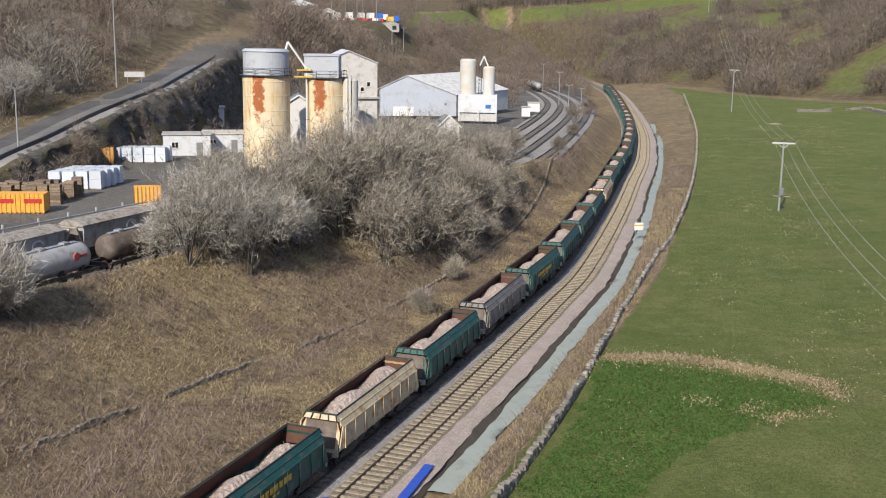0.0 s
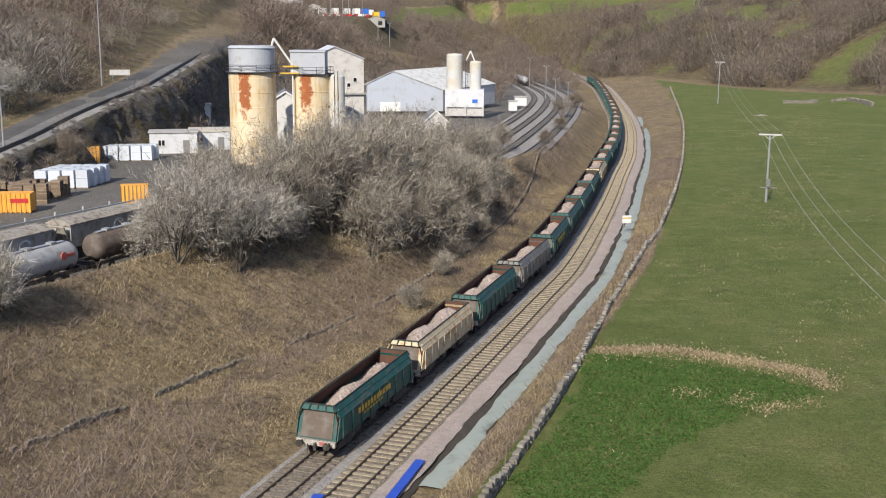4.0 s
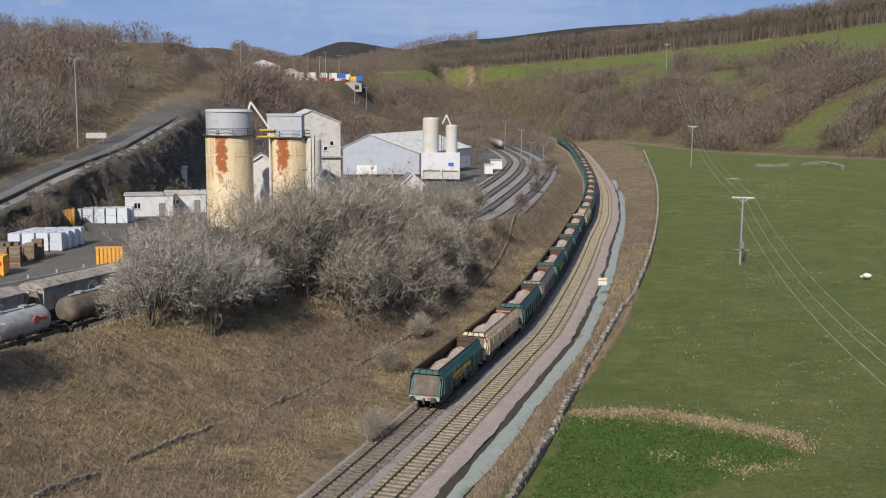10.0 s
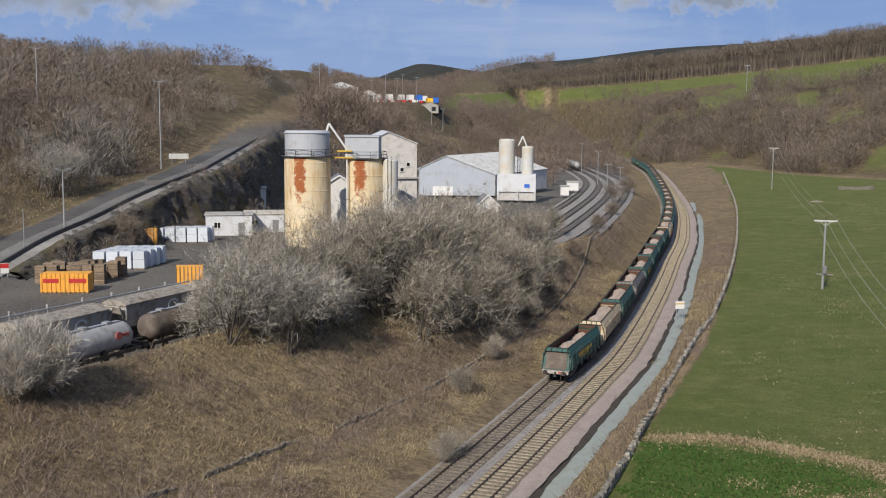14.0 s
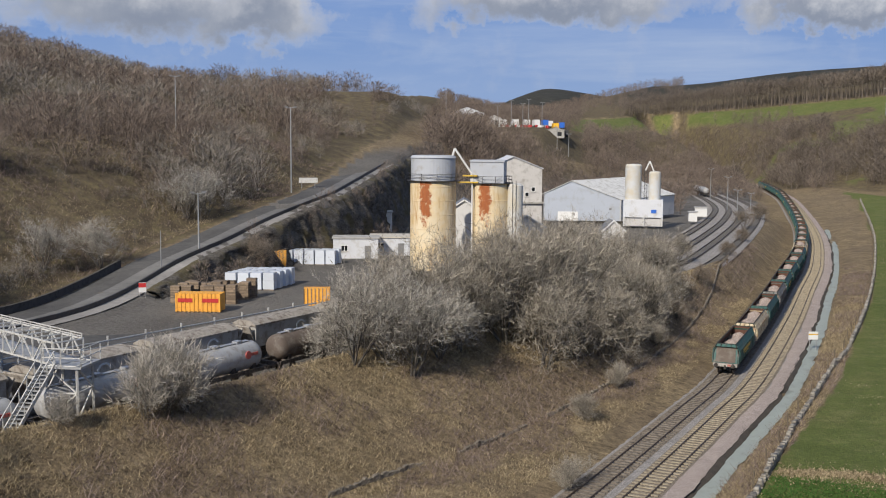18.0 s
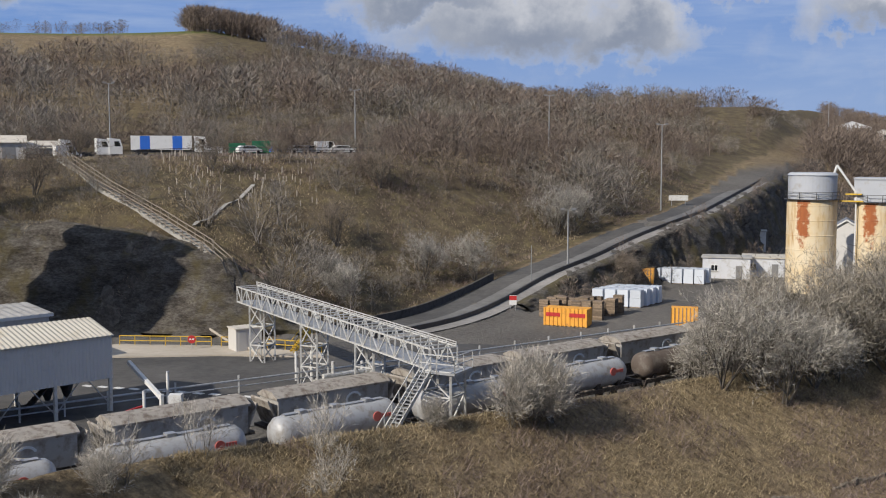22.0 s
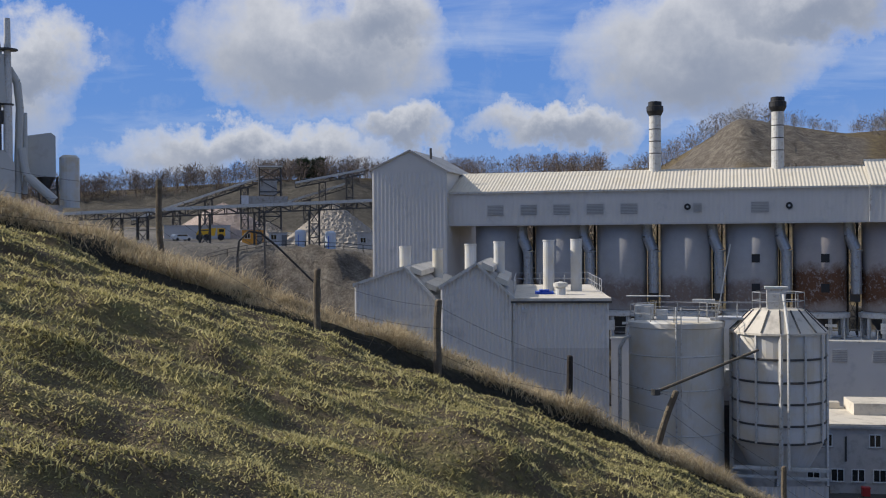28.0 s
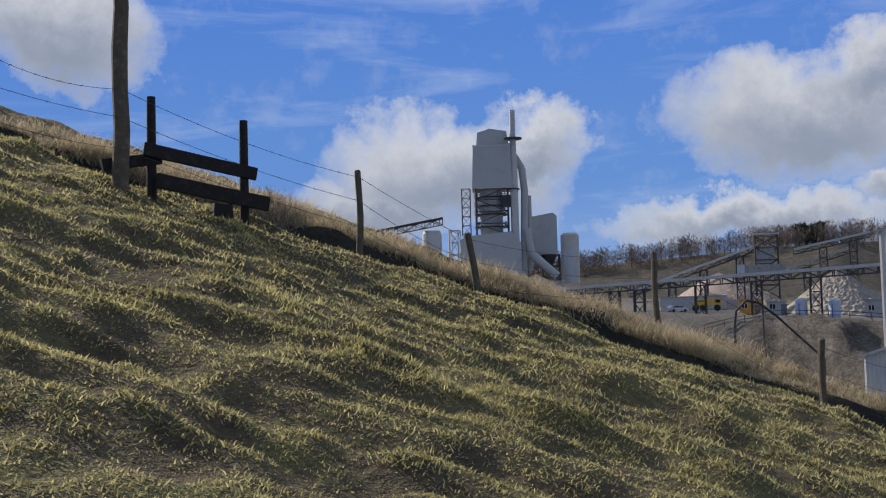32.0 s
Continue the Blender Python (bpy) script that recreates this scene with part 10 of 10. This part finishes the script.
heap("rubble_mound", "cone of fine grey crushed stone under the conveyor", 93.7, 300, 17, 10.0, "aggregate", 1, 0.15)
heap("rubble_mound", "large heap of broken buff limestone rubble", 88.0, 232, 12.5, 9.5, "rock_pile", 2, 0.45)
heap("rubble_mound", "smaller heap of buff rubble beside the tanks", 91.4, 240, 7, 5.0, "rock_pile", 3, 0.4)
heap("rubble_mound", "low spoil heap at the foot of the tower", 103.0, 232, 14, 8.0, "aggregate", 4, 0.4)


def quarry_things():
    for az in (89.75, 88.2):
        x, y = bearing(az, 198)
        t = thing("storage_tank", "white upright storage tank with a pale blue side", "tank", pose(x, y, ground_at(x, y)))
        one("tank", "white_wrap", t, lambda bm: lathe(bm, [(1.0, 0), (1.0, 2.9), (0.75, 3.2), (0.1, 3.3)], 20))
        one("valve_pipe", "blue_paint", t, lambda bm: tube(bm, (1.1, -0.4, 0), (1.1, -0.4, 2.4), 0.07, n=8))
    for az, r, w, d, h, mat, lab in ((90.9, 205, 3.2, 3, 2.4, "white_sheet", "small white plant cabin"), (86.2, 205, 4.2, 4, 3.0, "render_wall", "buff cabin with a dark window"), (95.0, 280, 16, 6, 3.2, "clad_low", "long low grey workshop"), (92.2, 212, 4, 3, 2.8, "crate_orange", "rusty orange screening plant")):
        x, y = bearing(az, r)
        cabin(x, y, az, w, d, h, "plant_building", lab, mat, z=ground_at(x, y), doors=w < 10)
    x, y = bearing(94.4, 255)
    t = thing("dump_truck", "yellow articulated dump truck in the quarry", "truck", pose(x, y, ground_at(x, y), 0, 0, 94))
    one("body", "machine_yellow", t, lambda bm: prism(bm, [(-3.0, 1.3), (1.2, 1.1), (1.6, 2.9), (-2.4, 2.5)], -1.3, 1.3))
    one("cab", "machine_yellow", t, lambda bm: box(bm, 1.8, -1.2, 1.0, 3.6, 1.2, 2.8))
    one("cab_glass", "window_glass", t, lambda bm: box(bm, 2.2, -1.23, 1.9, 3.3, -1.201, 2.6))
    for x in (-2.2, -0.6, 2.6):
        for s in (-1.2, 1.2):
            one("wheel", "black_cap", t, lambda bm: tube(bm, (x, s - 0.25, 0.75), (x, s + 0.25, 0.75), 0.75, n=14))
    x, y = bearing(95.8, 240)
    make_car(x, y, 95.8 + 30, "white_paint", "white car parked on the quarry floor")
    rl = thing("edge_railing", "long dark railing along the quarry edge", "railing")
    pts = [Vector((*bearing(az, 187), ground_at(*bearing(az, 187)))) for az in np.arange(84.5, 95, 1.0)]
    railing("rail_run", pts, rl, "dark_steel", 1.2, 2.5, 0.05)
    ps = thing("bent_pipe", "black pipe arching over the slope below the quarry", "pipe")
    arc = [level(93.0, -0.75, 100), level(92.9, 0.05, 100), level(92.4, 0.55, 100), level(91.8, 0.45, 100), level(91.0, -0.2, 100), level(90.0, -1.2, 100), level(88.8, -2.4, 100)]
    for a, b in zip(arc, arc[1:]):
        one("pipe_length", "black_cap", ps, lambda bm: tube(bm, a, b, 0.10, n=10))
    one("pipe_stay", "dark_steel", ps, lambda bm: [tube(bm, level(91.6, 0.35, 100), level(91.6, -5.0, 100), 0.09, n=8), tube(bm, arc[0], arc[0] - Vector((0, 0, 8)), 0.15, n=8), tube(bm, arc[-1], arc[-1] - Vector((0, 0, 9)), 0.15, n=8)])


# ---- vehicles and the lorry park ----
def make_car(x, y, turn, mat, label, z=None, van=False):
    t = thing("parked_van" if van else "parked_car", label, "van" if van else "car", pose(x, y, ground_at(x, y) if z is None else z, 0, 0, turn), group="parked vehicles")
    h = 2.2 if van else 1.45
    prof = [(-2.2, 0.3), (2.2, 0.3), (2.25, 0.75), (1.5, 0.95), (0.9, h), (-1.6 if not van else -2.2, h), (-2.2, 0.95)]
    one("body", mat, t, lambda bm: prism(bm, prof, -0.85, 0.85))
    one("side_glass", "window_glass", t, lambda bm: [prism(bm, [(1.2, 0.98), (0.8, h - 0.12), (-1.2 if not van else 0.0, h - 0.12), (-1.6 if not van else 0.0, 0.98)], s - 0.012, s + 0.012) for s in (-0.86, 0.86)])
    for xx in (-1.4, 1.4):
        for s in (-0.8, 0.8):
            one("wheel", "black_cap", t, lambda bm: tube(bm, (xx, s - 0.1, 0.33), (xx, s + 0.1, 0.33), 0.33, n=12))
    return t


def make_lorry(x, y, turn, cab_mat, box_mat, label, z, length=11.5, band=None):
    t = thing("lorry", label, "lorry", pose(x, y, z, 0, 0, turn), group="lorries")
    if length > 6:
        tr = one("trailer", box_mat, t, lambda bm: box(bm, -length / 2, -1.25, 1.0, length / 2 - 0.4, 1.25, 3.5))
        if band:
            for k in (-3.6, 2.0):
                one("colour_panel", band, tr, lambda bm: box(bm, k - 0.3, -1.27, 1.05, k + 1.4, -1.251, 3.45))
    one("chassis", "dark_steel", t, lambda bm: box(bm, -length / 2, -0.5, 0.6, length / 2 + 2.2, 0.5, 0.95))
    cab = one("cab", cab_mat, t, lambda bm: prism(bm, [(length / 2, 0.6), (length / 2 + 2.3, 0.6), (length / 2 + 2.3, 2.0), (length / 2 + 1.9, 3.3), (length / 2, 3.5)], -1.2, 1.2))
    one("windscreen", "window_glass", cab, lambda bm: [prism(bm, [(length / 2 + 2.32, 2.0), (length / 2 + 1.98, 3.1), (length / 2 + 1.9, 3.1), (length / 2 + 2.25, 2.0)], -1.0, 1.0), prism(bm, [(length / 2 + 0.9, 2.0), (length / 2 + 2.0, 2.0), (length / 2 + 1.7, 2.9), (length / 2 + 0.9, 2.9)], -1.215, -1.201)])
    for xx in (-length / 2 + 1.2, -length / 2 + 2.4, length / 2 + 1.2):
        for s in (-1.0, 1.0):
            one("wheel", "black_cap", t, lambda bm: tube(bm, (xx, s - 0.16, 0.5), (xx, s + 0.16, 0.5), 0.5, n=14))
    return t


quarry_things()


def lorry_park():
    def spot(az, r=203):
        x, y = bearing(az, r)
        return x, y, ground_at(x, y)
    x, y, z = spot(42.3)
    make_lorry(x, y, 42, "white_paint", "white_paint", "articulated lorry with a white and blue curtain trailer", z, 11.0, "blue_paint")
    for az, w, h, d, mat, lab in ((37.1, 5.2, 2.3, 2.4, "green_paint", "dark green steel container"), (38.6, 3.0, 1.9, 2.2, "green_paint", "low green skip container"), (39.7, 2.6, 1.3, 2, "pale_steel", "small pale grey steel skip"), (35.9, 1.2, 2.3, 2.2, "dark_steel", "small dark steel hut")):
        x, y, z = spot(az, 202)
        t = thing("container", lab, "container", pose(x, y, z, 0, 0, az), group="containers at the lorry park")
        one("box", mat, t, lambda bm: [box(bm, -w / 2, -d / 2, 0.1, w / 2, d / 2, h)])
        one("ribs", mat, t, lambda bm: [box(bm, -w / 2 + k * w / 9, -d / 2 - 0.05, 0.15, -w / 2 + 0.12 + k * w / 9, -d / 2 - 0.001, h - 0.1) for k in range(9)])
        one("skids", "dark_steel", t, lambda bm: [box(bm, -w / 2, s - 0.1, 0, w / 2, s + 0.1, 0.1) for s in (-0.8, 0.8)])
    for az, mat, lab, van in ((35.4, "white_paint", "white car at the lorry park", False), (34.6, "louvre", "grey car at the lorry park", False), (34.0, "white_paint", "white van at the lorry park", True), (36.3, "blue_paint", "blue car at the lorry park", False), (38.0, "white_paint", "white hatchback at the lorry park", False), (46.9, "white_paint", "white van by the sheds", True), (33.2, "white_paint", "pale car at the end of the park", False)):
        x, y, z = spot(az, 200)
        make_car(x, y, az + 20, mat, lab, z, van)
    for az, mat in ((45.7, "white_paint"), (46.3, "white_paint"), (48.0, "white_paint")):
        x, y, z = spot(az, 206)
        make_lorry(x, y, az + 8, mat, "white_paint", "white rigid lorry parked by the sheds", z, 5.5)
    for az, w, h, r in ((50.0, 8.5, 4.2, 208), (52.5, 10, 4.4, 212), (48.3, 7, 3.0, 212)):
        x, y, z = spot(az, r)
        t = thing("depot_shed", "low pale depot shed with a shallow roof", "shed", pose(x, y, z, 0, 0, az))
        one("shell", "render_wall", t, lambda bm: box(bm, -w / 2, -3, 0, w / 2, 5, h - 1.0))
        one("roof", "pale_felt", t, lambda bm: [roof_sheet(bm, (-w / 2 - 0.3, -3.4, h - 1.1), (w / 2 + 0.3, -3.4, h - 1.1), (w / 2 + 0.3, 1, h + 0.2), (-w / 2 - 0.3, 1, h + 0.2)), roof_sheet(bm, (-w / 2 - 0.3, 5.4, h - 1.1), (w / 2 + 0.3, 5.4, h - 1.1), (w / 2 + 0.3, 1, h + 0.2), (-w / 2 - 0.3, 1, h + 0.2))])
        one("shed_door", "louvre", t, lambda bm: box(bm, 0.4, -3.04, 0.02, 2.6, -3.002, 2.3))
    fl = thing("park_fence", "long low fence along the lip of the lorry park", "fence")
    pts = [Vector((*bearing(az, 197), ground_at(*bearing(az, 197)))) for az in np.arange(31, 44.5, 0.9)]
    railing("rail_run", pts, fl, "dark_steel", 1.1, 2.4, 0.05)
    rng = random.Random(12)
    guards = thing("tree_guards", "rows of pale plastic tree guards planted on the slope", "tree guards", kind="stuff")
    bm = bmesh.new()
    for k in range(130):
        az, r = rng.uniform(34.5, 42.5), rng.uniform(150, 190)
        x, y = bearing(az, r)
        z = ground_at(x, y)
        tube(bm, (x, y, z), (x, y, z + 0.9), 0.06, n=5)
    part("guard_tubes", bm, "pavement", guards)


lorry_park()


def far_depot():
    """Lorries, barriers and sheds in the depot far up the valley."""
    for az, r, mat, box_m, lab in ((3.9, 512, "white_paint", "white_paint", "white lorry at the far depot"), (3.45, 514, "blue_paint", "blue_paint", "blue lorry at the far depot"), (2.9, 508, "machine_yellow", "machine_yellow", "yellow lorry at the far depot"),
                                   (2.4, 512, "louvre", "dark_steel", "dark lorry at the far depot"), (5.6, 516, "white_paint", "white_paint", "white lorry with a pale trailer far off"), (5.0, 524, "pale_steel", "white_paint", "pale lorry far up the valley"),
                                   (4.4, 528, "blue_paint", "white_paint", "blue and white lorry at the far depot"), (3.2, 530, "red_paint", "white_paint", "red-cabbed lorry at the far depot"), (2.6, 532, "white_paint", "blue_paint", "white lorry with a blue body at the far depot")):
        x, y = bearing(az, r)
        make_lorry(x, y, 90 + az * 3, mat, box_m, lab, ground_at(x, y), 7.0)
    rng = random.Random(4)
    for k in range(26):
        x, y = bearing(rng.uniform(2.8, 5.8), rng.uniform(500, 507))
        t = thing("road_barrier", "red and white plastic road barrier", "barrier", pose(x, y, ground_at(x, y), 0, 0, rng.uniform(0, 180)), group="barriers at the far depot")
        one("body", "red_paint" if k % 3 else "white_paint", t, lambda bm: prism(bm, [(-1, 0), (1, 0), (1, 0.5), (0.8, 1.1), (-0.8, 1.1), (-1, 0.5)], -0.2, 0.2))
        one("base", "dark_steel", t, lambda bm: box(bm, -1.05, -0.35, -0.1, 1.05, 0.35, 0.0))
    for az, r, w, h, mat in ((7.5, 520, 16, 5.0, "white_sheet"), (6.1, 522, 7, 4, "render_wall"), (2.9, 494, 8, 2.6, "concrete")):
        x, y = bearing(az, r)
        t = thing("depot_shed", "far pale depot building with a pitched roof", "building", pose(x, y, ground_at(x, y), 0, 0, az))
        one("shell", mat, t, lambda bm: prism(bm, [(-w / 2, -1), (w / 2, -1), (w / 2, h), (0, h + w * 0.16), (-w / 2, h)], 0, 14))
        one("roof", mat, t, lambda bm: [roof_sheet(bm, (w / 2 + 0.3, -0.3, h), (w / 2 + 0.3, 14, h), (0, 14, h + w * 0.16 + 0.2), (0, -0.3, h + w * 0.16 + 0.2)), roof_sheet(bm, (-w / 2 - 0.3, 14, h), (-w / 2 - 0.3, -0.3, h), (0, -0.3, h + w * 0.16 + 0.2), (0, 14, h + w * 0.16 + 0.2))])
        one("opening", "black_cap", t, lambda bm: box(bm, w * 0.1, -0.05, 0, w * 0.35, -0.002, h * 0.7))
    for az, r, h in ((8.6, 520, 13), (5.2, 500, 12), (4.6, 480, 11), (4.3, 520, 13), (3.6, 500, 11), (2.8, 470, 10), (2.2, 474, 10), (5.9, 470, 10)):
        x, y = bearing(az, r)
        make_lamp(x, y, h)


far_depot()

heap("rubble_mound", "low scatter of pale fieldstone rubble in the pasture", -16.80, 306.9, 2.6, 0.7, "rock_pile", 7, 0.6)


def motions():
    for k, w in enumerate(WAGONS):
        rows = []
        for t in range(0, 33, 2):
            s = tail_at(t) + PITCH * k
            a, b = along_left(s + 2.4), along_left(s + PITCH - 2.8)
            mid = (a + b) / 2
            rows.append((t, pose(mid[0], mid[1], 0, 0, 0, math.degrees(math.atan2(b[1] - a[1], b[0] - a[0])))))
        walk(w, rows)


motions()
